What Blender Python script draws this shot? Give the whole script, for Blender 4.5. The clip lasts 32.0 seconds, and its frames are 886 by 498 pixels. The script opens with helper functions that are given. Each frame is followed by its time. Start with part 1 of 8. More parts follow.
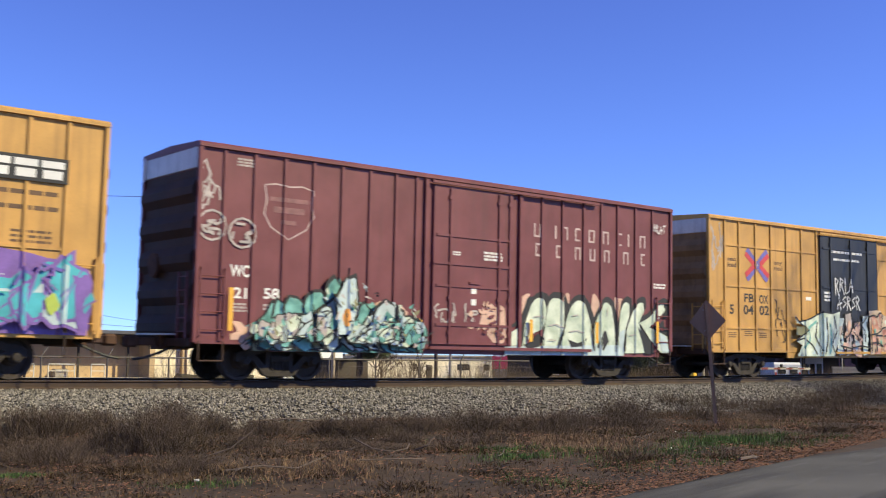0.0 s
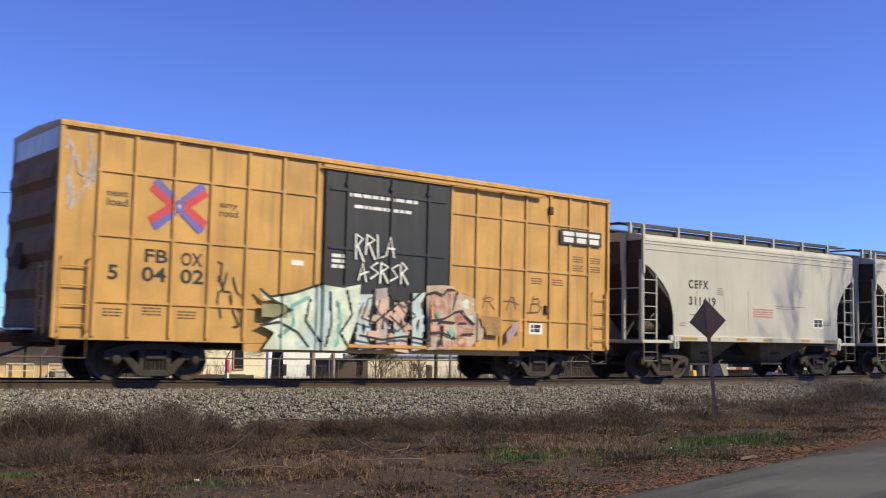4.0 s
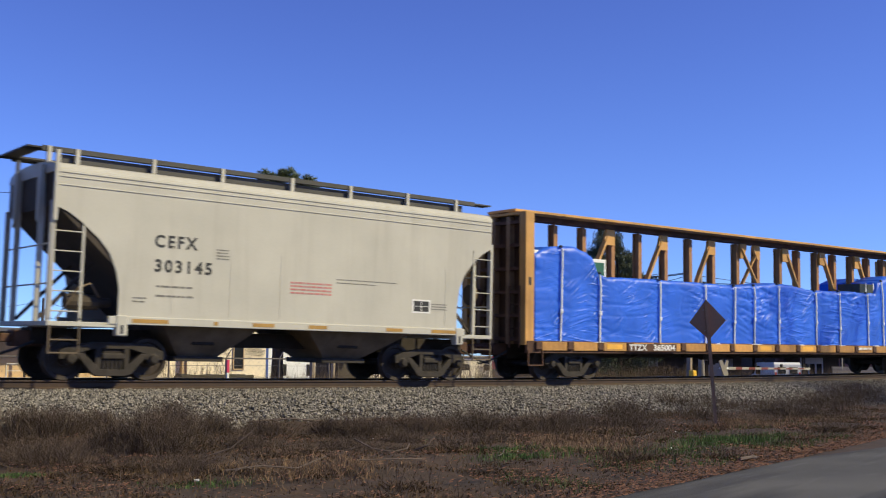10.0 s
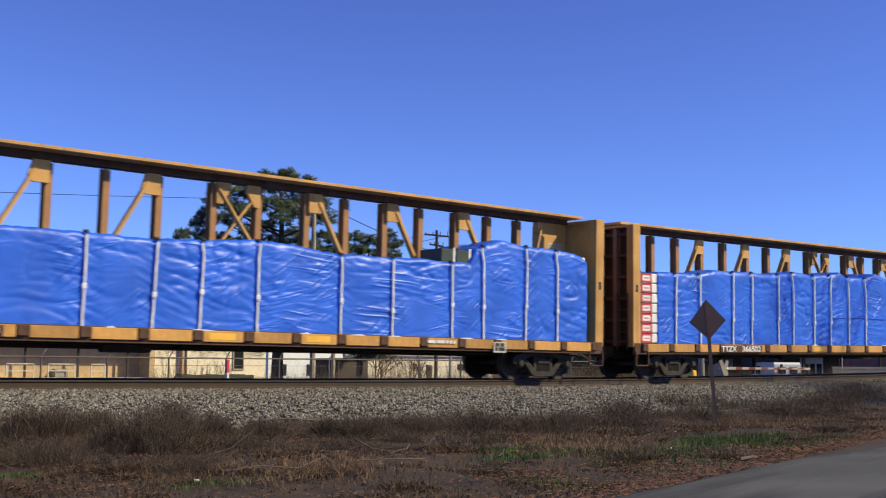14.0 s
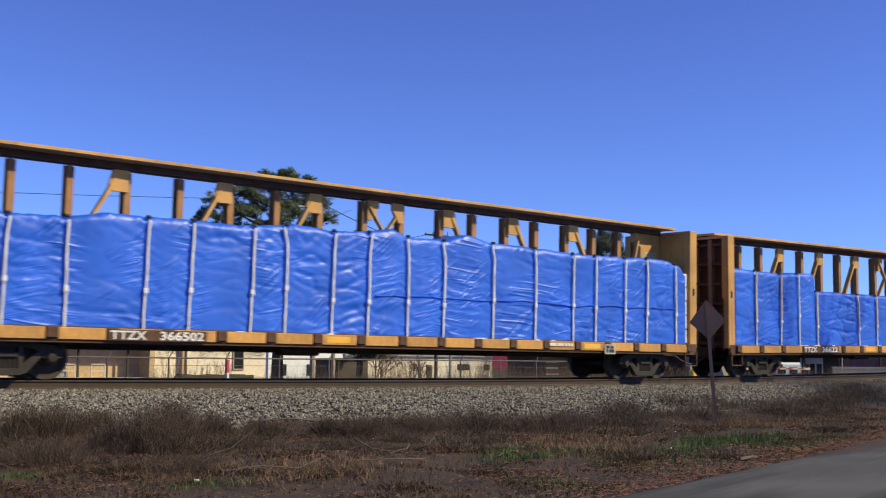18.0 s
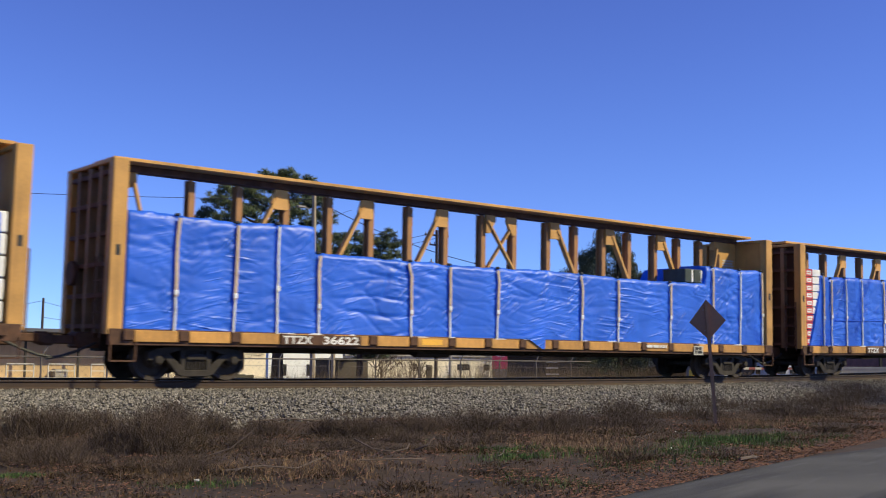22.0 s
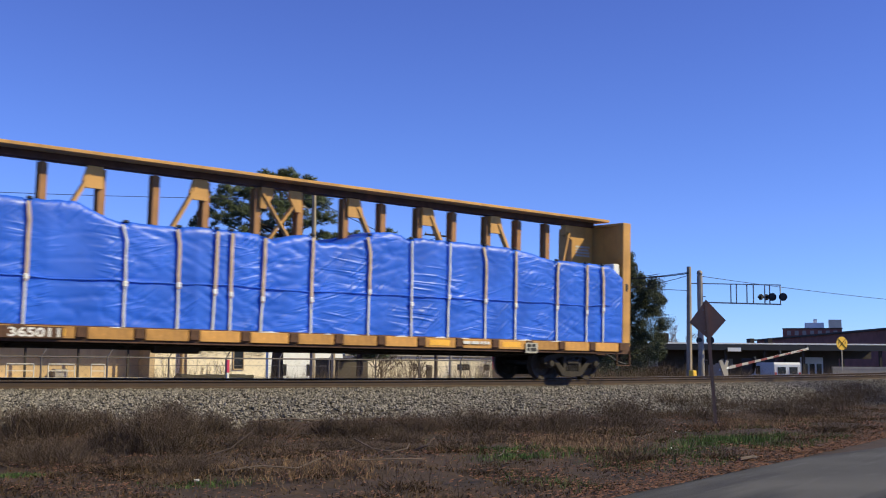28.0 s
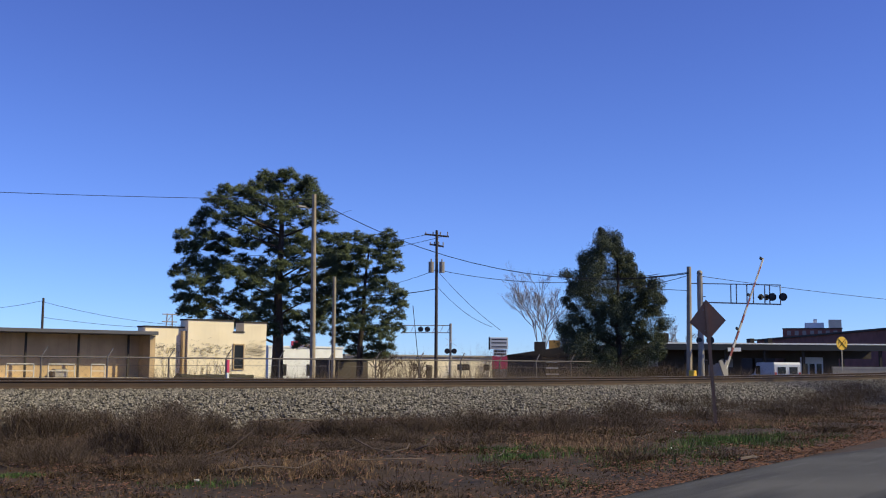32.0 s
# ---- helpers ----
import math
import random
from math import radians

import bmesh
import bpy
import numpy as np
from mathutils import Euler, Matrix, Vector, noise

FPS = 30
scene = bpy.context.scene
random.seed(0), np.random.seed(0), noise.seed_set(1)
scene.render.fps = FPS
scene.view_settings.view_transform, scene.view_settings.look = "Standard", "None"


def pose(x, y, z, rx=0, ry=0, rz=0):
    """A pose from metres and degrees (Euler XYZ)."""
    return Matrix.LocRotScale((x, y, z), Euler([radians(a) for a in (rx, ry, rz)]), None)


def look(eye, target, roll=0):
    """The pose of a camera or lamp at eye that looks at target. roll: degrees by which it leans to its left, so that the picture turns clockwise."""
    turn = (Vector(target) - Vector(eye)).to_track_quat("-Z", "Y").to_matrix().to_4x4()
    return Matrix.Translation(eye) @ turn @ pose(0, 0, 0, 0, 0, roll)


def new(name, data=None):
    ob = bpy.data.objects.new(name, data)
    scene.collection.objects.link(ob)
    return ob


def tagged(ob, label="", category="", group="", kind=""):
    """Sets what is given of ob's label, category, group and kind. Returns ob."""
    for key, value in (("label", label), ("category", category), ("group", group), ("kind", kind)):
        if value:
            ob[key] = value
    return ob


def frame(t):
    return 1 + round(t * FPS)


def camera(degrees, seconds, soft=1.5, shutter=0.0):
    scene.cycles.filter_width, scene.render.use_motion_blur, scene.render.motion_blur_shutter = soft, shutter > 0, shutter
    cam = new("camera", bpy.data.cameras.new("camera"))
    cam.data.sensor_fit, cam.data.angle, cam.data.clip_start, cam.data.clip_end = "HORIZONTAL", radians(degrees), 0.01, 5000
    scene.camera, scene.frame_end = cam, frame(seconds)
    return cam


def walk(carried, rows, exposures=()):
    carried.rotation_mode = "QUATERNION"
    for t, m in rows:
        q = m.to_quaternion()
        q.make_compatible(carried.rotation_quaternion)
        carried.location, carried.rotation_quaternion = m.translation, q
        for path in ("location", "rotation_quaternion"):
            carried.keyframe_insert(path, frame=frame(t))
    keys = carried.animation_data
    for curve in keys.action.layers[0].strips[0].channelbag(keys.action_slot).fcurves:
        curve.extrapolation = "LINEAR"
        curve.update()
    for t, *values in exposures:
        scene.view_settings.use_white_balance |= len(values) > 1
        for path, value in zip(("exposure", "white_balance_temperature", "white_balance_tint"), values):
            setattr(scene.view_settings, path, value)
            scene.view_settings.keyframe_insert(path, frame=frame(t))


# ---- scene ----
# ---------- camera ----------
EYE = Vector((0.0, 0.0, 0.381))
AIM = Vector((math.cos(radians(6.182)) * math.sin(radians(38.693)),
              math.cos(radians(6.182)) * math.cos(radians(38.693)), math.sin(radians(6.182))))
cam = camera(44.469, 32.0, soft=1.1, shutter=0.45)
still = look(EYE, EYE + AIM * 10, 0.343)
walk(cam, [(0.0, still), (32.0, still)], [(0.0, 0.28, 5150, 38), (3.0, 0.22, 5150, 38), (6.0, 0.08, 5150, 38), (8.0, 0.03, 5150, 38), (12.0, 0.0, 5150, 38), (17.0, 0.0, 5150, 38), (20.0, -0.03, 5150, 38), (25.0, 0.02, 5150, 38), (29.0, -0.02, 5150, 38), (30.0, -0.09, 5150, 38), (32.0, -0.13, 5150, 38)])

# ---------- sky, sun, exposure ----------
SUN_EL, SUN_AZ = radians(37), radians(141)      # azimuth clockwise from +y
world = bpy.data.worlds.new("sky")
scene.world = world
world.use_nodes = True
wn, wl = world.node_tree.nodes, world.node_tree.links
sky = wn.new("ShaderNodeTexSky")
sky.sky_type = "NISHITA"
sky.sun_disc = False
sky.sun_elevation, sky.sun_rotation = SUN_EL, SUN_AZ
sky.altitude, sky.air_density, sky.dust_density, sky.ozone_density = 1500, 1.0, 0.0, 9.0
wn["Background"].inputs[1].default_value = 0.114
tint = wn.new("ShaderNodeMix")
tint.data_type, tint.blend_type = "RGBA", "MULTIPLY"
tint.inputs[0].default_value = 1.0
way = wn.new("ShaderNodeTexCoord")
up = wn.new("ShaderNodeSeparateXYZ")
hue = wn.new("ShaderNodeValToRGB")
hue.color_ramp.elements[0].position, hue.color_ramp.elements[0].color = 0.0, (1.02, 1.20, 1.04, 1)
hue.color_ramp.elements[1].position, hue.color_ramp.elements[1].color = 0.34, (1.25, 0.98, 0.95, 1)
overhead = hue.color_ramp.elements.new(0.85)
overhead.color = (1.55, 1.10, 0.80, 1)
mid = hue.color_ramp.elements.new(0.13)
mid.color = (1.30, 1.14, 1.02, 1)
wl.new(way.outputs["Generated"], up.inputs[0])
wl.new(up.outputs["Z"], hue.inputs[0])
wl.new(hue.outputs[0], tint.inputs[7])
wl.new(sky.outputs[0], tint.inputs[6])
wl.new(tint.outputs[2], wn["Background"].inputs[0])
sun = new("sun", bpy.data.lights.new("sun", "SUN"))
sun.data.energy, sun.data.angle, sun.data.color = 5.2, radians(0.55), (1.0, 0.865, 0.30)
to_sun = Vector((math.sin(SUN_AZ) * math.cos(SUN_EL), math.cos(SUN_AZ) * math.cos(SUN_EL), math.sin(SUN_EL)))
sun.matrix_world = look(to_sun * 60, (0, 0, 0))

# ---------- materials ----------
def mat(name, col, rough=0.6, metal=0.0, var=0.25, scale=1.2, fine=24.0, bump=0.0, bscale=40.0, col2=None, streak=0.0, scol=(0.05, 0.035, 0.025),
        island=0.0, alpha=1.0, coat=0.0, emit=0.0, per=0.0):
    """A worn surface: base colour, broad and fine variation, upright streaks, relief."""
    m = bpy.data.materials.new(name)
    m.use_nodes = True
    n, l = m.node_tree.nodes, m.node_tree.links
    b = n["Principled BSDF"]
    tc = n.new("ShaderNodeTexCoord")
    def noise_at(s, detail=4.0, map_scale=None):
        t = n.new("ShaderNodeTexNoise")
        t.inputs["Scale"].default_value, t.inputs["Detail"].default_value = s, detail
        if map_scale:
            mp = n.new("ShaderNodeMapping")
            mp.inputs["Scale"].default_value = map_scale
            l.new(tc.outputs["Object"], mp.inputs["Vector"])
            l.new(mp.outputs[0], t.inputs["Vector"])
        else:
            l.new(tc.outputs["Object"], t.inputs["Vector"])
        return t
    def mix(fac, a, c, kind="MIX"):
        x = n.new("ShaderNodeMix")
        x.data_type, x.blend_type = "RGBA", kind
        for sock, v in ((x.inputs[0], fac), (x.inputs[6], a), (x.inputs[7], c)):
            if isinstance(v, (int, float)):
                sock.default_value = v
            elif isinstance(v, tuple):
                sock.default_value = (*v, 1)
            else:
                l.new(v, sock)
        return x.outputs[2]
    def ramp(src, lo, hi):
        r = n.new("ShaderNodeMapRange")
        r.inputs["From Min"].default_value, r.inputs["From Max"].default_value = lo, hi
        l.new(src, r.inputs["Value"])
        return r.outputs[0]
    dark = tuple(c * (1 - var) for c in col)
    lite = tuple(min(1, c * (1 + var * 0.6)) for c in (col2 or col))
    c = mix(ramp(noise_at(scale, 5).outputs["Fac"], 0.33, 0.67), dark, lite)
    f = noise_at(fine, 3)
    c = mix(var * 0.6, c, mix(ramp(f.outputs["Fac"], 0.3, 0.7), tuple(v * 0.45 for v in col), tuple(min(1, v * 1.35) for v in col)))
    if streak:
        s = noise_at(1.0, 5, (5.0, 5.0, 0.35))
        c = mix(ramp(s.outputs["Fac"], 0.52, 0.80), c, mix(streak, c, scol))
        s2 = noise_at(1.0, 6, (0.9, 0.9, 0.7))
        c = mix(ramp(s2.outputs["Fac"], 0.55, 0.85), c, mix(streak * 0.6, c, scol))
    if island:
        g = n.new("ShaderNodeNewGeometry")
        c = mix(island, c, mix(ramp(g.outputs["Random Per Island"], 0, 1), tuple(v * 0.35 for v in col), tuple(min(1, v * 1.7) for v in (col2 or col))))
    if per:
        oi = n.new("ShaderNodeObjectInfo")
        c = mix(per, c, mix(ramp(oi.outputs["Random"], 0, 1), tuple(v * 0.5 for v in col), tuple(min(1, v * 1.5) for v in (col2 or col))))
    l.new(c, b.inputs["Base Color"])
    b.inputs["Metallic"].default_value = metal
    r = n.new("ShaderNodeMapRange")
    r.inputs["To Min"].default_value, r.inputs["To Max"].default_value = max(0.02, rough - 0.12), min(1, rough + 0.12)
    l.new(f.outputs["Fac"], r.inputs["Value"])
    l.new(r.outputs[0], b.inputs["Roughness"])
    b.inputs["Coat Weight"].default_value = coat
    if bump:
        bp = n.new("ShaderNodeBump")
        bp.inputs["Strength"].default_value, bp.inputs["Distance"].default_value = bump, 0.02
        l.new(noise_at(bscale, 4).outputs["Fac"], bp.inputs["Height"])
        l.new(bp.outputs[0], b.inputs["Normal"])
    if emit:
        b.inputs["Emission Color"].default_value, b.inputs["Emission Strength"].default_value = (*col, 1), emit
    return m

M = dict(
    maroon=mat("maroon_paint", (0.164, 0.034, 0.040), 0.55, var=0.22, streak=0.35, scol=(0.07, 0.03, 0.025), col2=(0.165, 0.045, 0.05)),
    yellow=mat("yellow_paint", (0.548, 0.303, 0.060), 0.55, var=0.18, streak=0.5, scol=(0.16, 0.08, 0.03)),
    beam_yellow=mat("beam_yellow_paint", (0.57, 0.305, 0.066), 0.6, var=0.25, streak=0.45, scol=(0.14, 0.065, 0.03)),
    sill_yellow=mat("sill_yellow_paint", (0.56, 0.285, 0.055), 0.65, var=0.45, scale=5, streak=0.8, scol=(0.12, 0.055, 0.025), per=0.4),
    post_rust=mat("rust_stained_post_paint", (0.36, 0.175, 0.052), 0.7, var=0.35, scale=1.5, streak=0.5, scol=(0.09, 0.045, 0.025)),
    ochre_strip=mat("dull_ochre_strip", (0.42, 0.24, 0.035), 0.5, var=0.25),
    red_faded=mat("faded_red_stencil", (0.55, 0.20, 0.18), 0.6, var=0.2),
    grey_print=mat("worn_grey_stencil", (0.17, 0.16, 0.14), 0.6, var=0.2),
    hazard=mat("reflector_yellow", (0.85, 0.45, 0.02), 0.4, var=0.2),
    rust=mat("rusty_steel", (0.10, 0.048, 0.026), 0.85, var=0.45, scale=4, bump=0.3),
    # end paints: the shade of the car ends is in the colour, besides dirt
    end_dark=mat("shaded_grimy_end_paint", (0.055, 0.024, 0.012), 0.75, var=0.4, streak=0.5),
    end_brown=mat("shaded_dirty_yellow_end_paint", (0.27, 0.165, 0.075), 0.75, var=0.4, streak=0.5),
    walkway=mat("dull_walkway_grating", (0.055, 0.052, 0.05), 0.7, var=0.3),
    galv=mat("galvanised_sheet", (0.66, 0.66, 0.64), 0.45, metal=0.1, var=0.25, streak=0.3),
    door_black=mat("black_door_paint", (0.018, 0.018, 0.020), 0.5, var=0.3, streak=0.4, scol=(0.05, 0.05, 0.05)),
    hopper=mat("beige_hopper_paint", (0.485, 0.462, 0.395), 0.55, var=0.10, streak=0.25, scol=(0.28, 0.24, 0.19), scale=0.7),
    hopper_dirty=mat("grimy_hopper_paint", (0.155, 0.112, 0.068), 0.75, var=0.4, streak=0.5, scale=2),
    # near-black base holds the shade of the hopper's end bays; streaks are grime
    hopper_end=mat("shaded_hopper_end_paint", (0.050, 0.036, 0.024), 0.8, var=0.45, streak=0.6, scale=1.5),
    under=mat("black_running_gear", (0.022, 0.014, 0.009), 0.8, var=0.45, scale=5, bump=0.3),
    frame_grey=mat("dusty_truck_steel", (0.033, 0.025, 0.019), 0.8, var=0.45, scale=6, bump=0.3),
    wheel=mat("worn_wheel_steel", (0.045, 0.030, 0.020), 0.7, metal=0.0, var=0.4, scale=6),
    white=mat("white_stencil_paint", (0.75, 0.74, 0.72), 0.6, var=0.12),
    black=mat("black_stencil_paint", (0.02, 0.02, 0.022), 0.6, var=0.2),
    red=mat("red_stencil_paint", (0.55, 0.05, 0.06), 0.6, var=0.15),
    blue_paint=mat("violet_blue_paint", (0.14, 0.12, 0.42), 0.6, var=0.15),
    tarp=mat("blue_woven_tarp", (0.024, 0.118, 0.72), 0.45, var=0.14, scale=0.8, fine=5, bump=0.05, bscale=9, col2=(0.034, 0.142, 0.80)),
    strap=mat("grey_white_lath", (0.70, 0.69, 0.67), 0.6, var=0.25, scale=5),
    lath=mat("weathered_wood_lath", (0.58, 0.44, 0.31), 0.7, var=0.3, scale=5),
    wrap=mat("white_lumber_wrap", (0.80, 0.79, 0.78), 0.5, var=0.12, scale=2),
    teal=mat("teal_spray", (0.10, 0.31, 0.28), 0.55, var=0.35, scale=3.5, col2=(0.22, 0.48, 0.43)),
    mint=mat("mint_spray", (0.50, 0.60, 0.46), 0.55, var=0.22, scale=2.5, col2=(0.66, 0.70, 0.58)),
    pale=mat("pale_blue_spray", (0.50, 0.60, 0.62), 0.55, var=0.2, scale=2.0),
    olive=mat("olive_spray", (0.26, 0.25, 0.12), 0.55, var=0.3, scale=2.0),
    peach=mat("peach_spray", (0.62, 0.40, 0.30), 0.6, var=0.25, scale=2.0),
    turq=mat("turquoise_spray", (0.08, 0.42, 0.50), 0.5, var=0.25, scale=2.0),
    purple=mat("purple_spray", (0.22, 0.12, 0.42), 0.5, var=0.25, scale=2.0),
    orange=mat("orange_spray", (0.75, 0.33, 0.05), 0.5, var=0.2),
    chalk=mat("dull_cream_spray", (0.50, 0.38, 0.27), 0.6, var=0.25, scale=3),
    coral=mat("faded_coral_spray", (0.44, 0.17, 0.11), 0.6, var=0.3, scale=3, col2=(0.56, 0.34, 0.26)),
    lilac=mat("washed_lilac_spray", (0.36, 0.26, 0.30), 0.6, var=0.25, scale=3),
    olive_wash=mat("buffed_olive_patch", (0.34, 0.19, 0.055), 0.6, var=0.35, scale=3),
    brown_print=mat("faded_brown_stencil", (0.13, 0.07, 0.03), 0.6, var=0.25, scale=4),
    faded_print=mat("washed_out_stencil", (0.24, 0.105, 0.105), 0.6, var=0.3, scale=5),
    lime=mat("lime_spray", (0.42, 0.52, 0.06), 0.5, var=0.2),
    owner_paint=mat("faded_pink_white_paint", (0.52, 0.40, 0.38), 0.6, var=0.2, scale=3),
    silver_tag=mat("chalky_white_spray", (0.46, 0.40, 0.38), 0.6, var=0.3, scale=4),
)

def add_creases(m, layers):
    """Sharp folds: ridges of stretched noise as relief. layers: (scale in x, y, z, turn about y, depth)."""
    n, l = m.node_tree.nodes, m.node_tree.links
    tc = n.new("ShaderNodeTexCoord")
    b = n["Principled BSDF"]
    last = b.inputs["Normal"].links[0].from_socket if b.inputs["Normal"].links else None
    for sx, sy, sz, turn, depth in layers:
        mp = n.new("ShaderNodeMapping")
        mp.vector_type = "TEXTURE"
        mp.inputs["Scale"].default_value = (1 / sx, 1 / sy, 1 / sz)
        mp.inputs["Rotation"].default_value = (0, turn, 0)
        t = n.new("ShaderNodeTexNoise")
        t.inputs["Scale"].default_value, t.inputs["Detail"].default_value, t.inputs["Distortion"].default_value = 1.0, 1.5, 0.35
        a = n.new("ShaderNodeMath")
        a.operation = "SUBTRACT"
        a.inputs[1].default_value = 0.5
        c = n.new("ShaderNodeMath")
        c.operation = "ABSOLUTE"
        r = n.new("ShaderNodeMapRange")
        r.inputs["From Min"].default_value, r.inputs["From Max"].default_value = 0.0, 0.13
        r.inputs["To Min"].default_value, r.inputs["To Max"].default_value = 1.0, 0.0
        r.interpolation_type = "SMOOTHSTEP"
        k = n.new("ShaderNodeTexNoise")
        k.inputs["Scale"].default_value, k.inputs["Detail"].default_value = 0.55 + abs(turn), 1.0
        km = n.new("ShaderNodeMapRange")
        km.inputs["From Min"].default_value, km.inputs["From Max"].default_value = 0.50, 0.66
        g = n.new("ShaderNodeMath")
        g.operation = "MULTIPLY"
        bp = n.new("ShaderNodeBump")
        bp.inputs["Strength"].default_value, bp.inputs["Distance"].default_value = 0.8, depth
        l.new(tc.outputs["Object"], mp.inputs["Vector"])
        l.new(mp.outputs[0], t.inputs["Vector"])
        l.new(tc.outputs["Object"], k.inputs["Vector"])
        l.new(t.outputs["Fac"], a.inputs[0])
        l.new(a.outputs[0], c.inputs[0])
        l.new(c.outputs[0], r.inputs["Value"])
        l.new(r.outputs[0], g.inputs[0])
        l.new(k.outputs["Fac"], km.inputs["Value"])
        l.new(km.outputs[0], g.inputs[1])
        l.new(g.outputs[0], bp.inputs["Height"])
        if last:
            l.new(last, bp.inputs["Normal"])
        last = bp.outputs[0]
    l.new(last, b.inputs["Normal"])
add_creases(M["tarp"], ((0.45, 1, 4.2, 0.08, 0.018), (0.7, 1, 6.5, -0.25, 0.011), (0.6, 1, 5.2, -0.70, 0.018)))

def add_stains(m, layers):
    """Long stains over the base colour. layers: (scale along, across, turn about z, colour, from, to)."""
    n, l = m.node_tree.nodes, m.node_tree.links
    tc = n.new("ShaderNodeTexCoord")
    b = n["Principled BSDF"]
    for sx, sy, turn, colour, lo, hi in layers:
        mp = n.new("ShaderNodeMapping")
        mp.vector_type = "TEXTURE"
        mp.inputs["Scale"].default_value, mp.inputs["Rotation"].default_value = (1 / sx, 1 / sy, 1), (0, 0, turn)
        t = n.new("ShaderNodeTexNoise")
        t.inputs["Scale"].default_value, t.inputs["Detail"].default_value = 1.0, 4.0
        r = n.new("ShaderNodeMapRange")
        r.inputs["From Min"].default_value, r.inputs["From Max"].default_value = lo, hi
        x = n.new("ShaderNodeMix")
        x.data_type = "RGBA"
        x.inputs[7].default_value = (*colour, 1)
        l.new(b.inputs["Base Color"].links[0].from_socket, x.inputs[6])
        l.new(tc.outputs["Object"], mp.inputs["Vector"])
        l.new(mp.outputs[0], t.inputs["Vector"])
        l.new(t.outputs["Fac"], r.inputs["Value"])
        l.new(r.outputs[0], x.inputs[0])
        l.new(x.outputs[2], b.inputs["Base Color"])

# ---------- building blocks ----------
def part(name, bm, material, parent=None, label=""):
    me = bpy.data.meshes.new(name)
    bm.to_mesh(me)
    bm.free()
    for x in (material if isinstance(material, (list, tuple)) else [material]):
        me.materials.append(x)
    ob = new(name, me)
    ob.parent = parent
    return tagged(ob, label)

def small_print(name, bm, material, parent=None, label=""):
    """Writing too small to read, joined into one part."""
    return tagged(part(name, bm, material, parent, label), label, kind="stuff")

def same(name, other, parent, m):
    """Another object on the mesh of other."""
    ob = new(name, other.data)
    ob.parent = parent
    ob.matrix_basis = m
    return ob

def thing(name, label, category, group="", kind=""):
    ob = new(name)
    ob.empty_display_size = 0.3
    return tagged(ob, label, category, group, kind)

def box(bm, x0, x1, y0, y1, z0, z1, bevel=0.0):
    r = bmesh.ops.create_cube(bm, size=1, matrix=Matrix.LocRotScale(((x0 + x1) / 2, (y0 + y1) / 2, (z0 + z1) / 2), None,
                                                                   (abs(x1 - x0), abs(y1 - y0), abs(z1 - z0))))
    if bevel:
        es = {e for v in r["verts"] for e in v.link_edges}
        bmesh.ops.bevel(bm, geom=list(es), offset=bevel, segments=1, affect="EDGES")
    return bm

def boxm(*a, **k):
    return box(bmesh.new(), *a, **k)

def bar(bm, a, b, w, d=None, up=(0, 0, 1)):
    """A square bar from a to b."""
    a, b = Vector(a), Vector(b)
    axis = b - a
    q = axis.to_track_quat("Z", "Y").to_matrix().to_4x4()
    bmesh.ops.create_cube(bm, size=1, matrix=Matrix.Translation((a + b) / 2) @ q @ Matrix.Diagonal((w, d or w, axis.length, 1)))
    return bm

def rod(bm, a, b, r, r2=None, seg=8):
    a, b = Vector(a), Vector(b)
    axis = b - a
    q = axis.to_track_quat("Z", "Y").to_matrix().to_4x4()
    bmesh.ops.create_cone(bm, cap_ends=True, segments=seg, radius1=r, radius2=r if r2 is None else r2, depth=axis.length,
                          matrix=Matrix.Translation((a + b) / 2) @ q)
    return bm

def prism(bm, pts, y0, y1):
    """A polygon in x, z, drawn out from y0 to y1."""
    a = [bm.verts.new((x, y0, z)) for x, z in pts]
    b = [bm.verts.new((x, y1, z)) for x, z in pts]
    bm.faces.new(a)
    bm.faces.new(b[::-1])
    for i in range(len(pts)):
        bm.faces.new((a[i - 1], a[i], b[i], b[i - 1]))
    bmesh.ops.recalc_face_normals(bm, faces=bm.faces)
    return bm

def prism_x(bm, pts, x0, x1):
    """A polygon in y, z, drawn out from x0 to x1."""
    a = [bm.verts.new((x0, y, z)) for y, z in pts]
    b = [bm.verts.new((x1, y, z)) for y, z in pts]
    bm.faces.new(a)
    bm.faces.new(b[::-1])
    for i in range(len(pts)):
        bm.faces.new((a[i - 1], a[i], b[i], b[i - 1]))
    bmesh.ops.recalc_face_normals(bm, faces=bm.faces)
    return bm

def tube(bm, pts, r, seg=5):
    """One unbroken round tube through points."""
    pts = [Vector(p) for p in pts]
    rings = []
    for i, p in enumerate(pts):
        d = (pts[min(i + 1, len(pts) - 1)] - pts[max(i - 1, 0)]).normalized()
        u = d.orthogonal().normalized() if abs(d.z) > 0.9 else Vector((-d.y, d.x, 0)).normalized()
        w = d.cross(u)
        rings.append([bm.verts.new(p + (u * math.cos(6.2832 * k / seg) + w * math.sin(6.2832 * k / seg)) * r) for k in range(seg)])
    for a, b in zip(rings, rings[1:]):
        for k in range(seg):
            bm.faces.new((a[k - 1], a[k], b[k], b[k - 1]))
    bm.faces.new(rings[0])
    bm.faces.new(rings[-1][::-1])
    bmesh.ops.recalc_face_normals(bm, faces=bm.faces)
    return bm

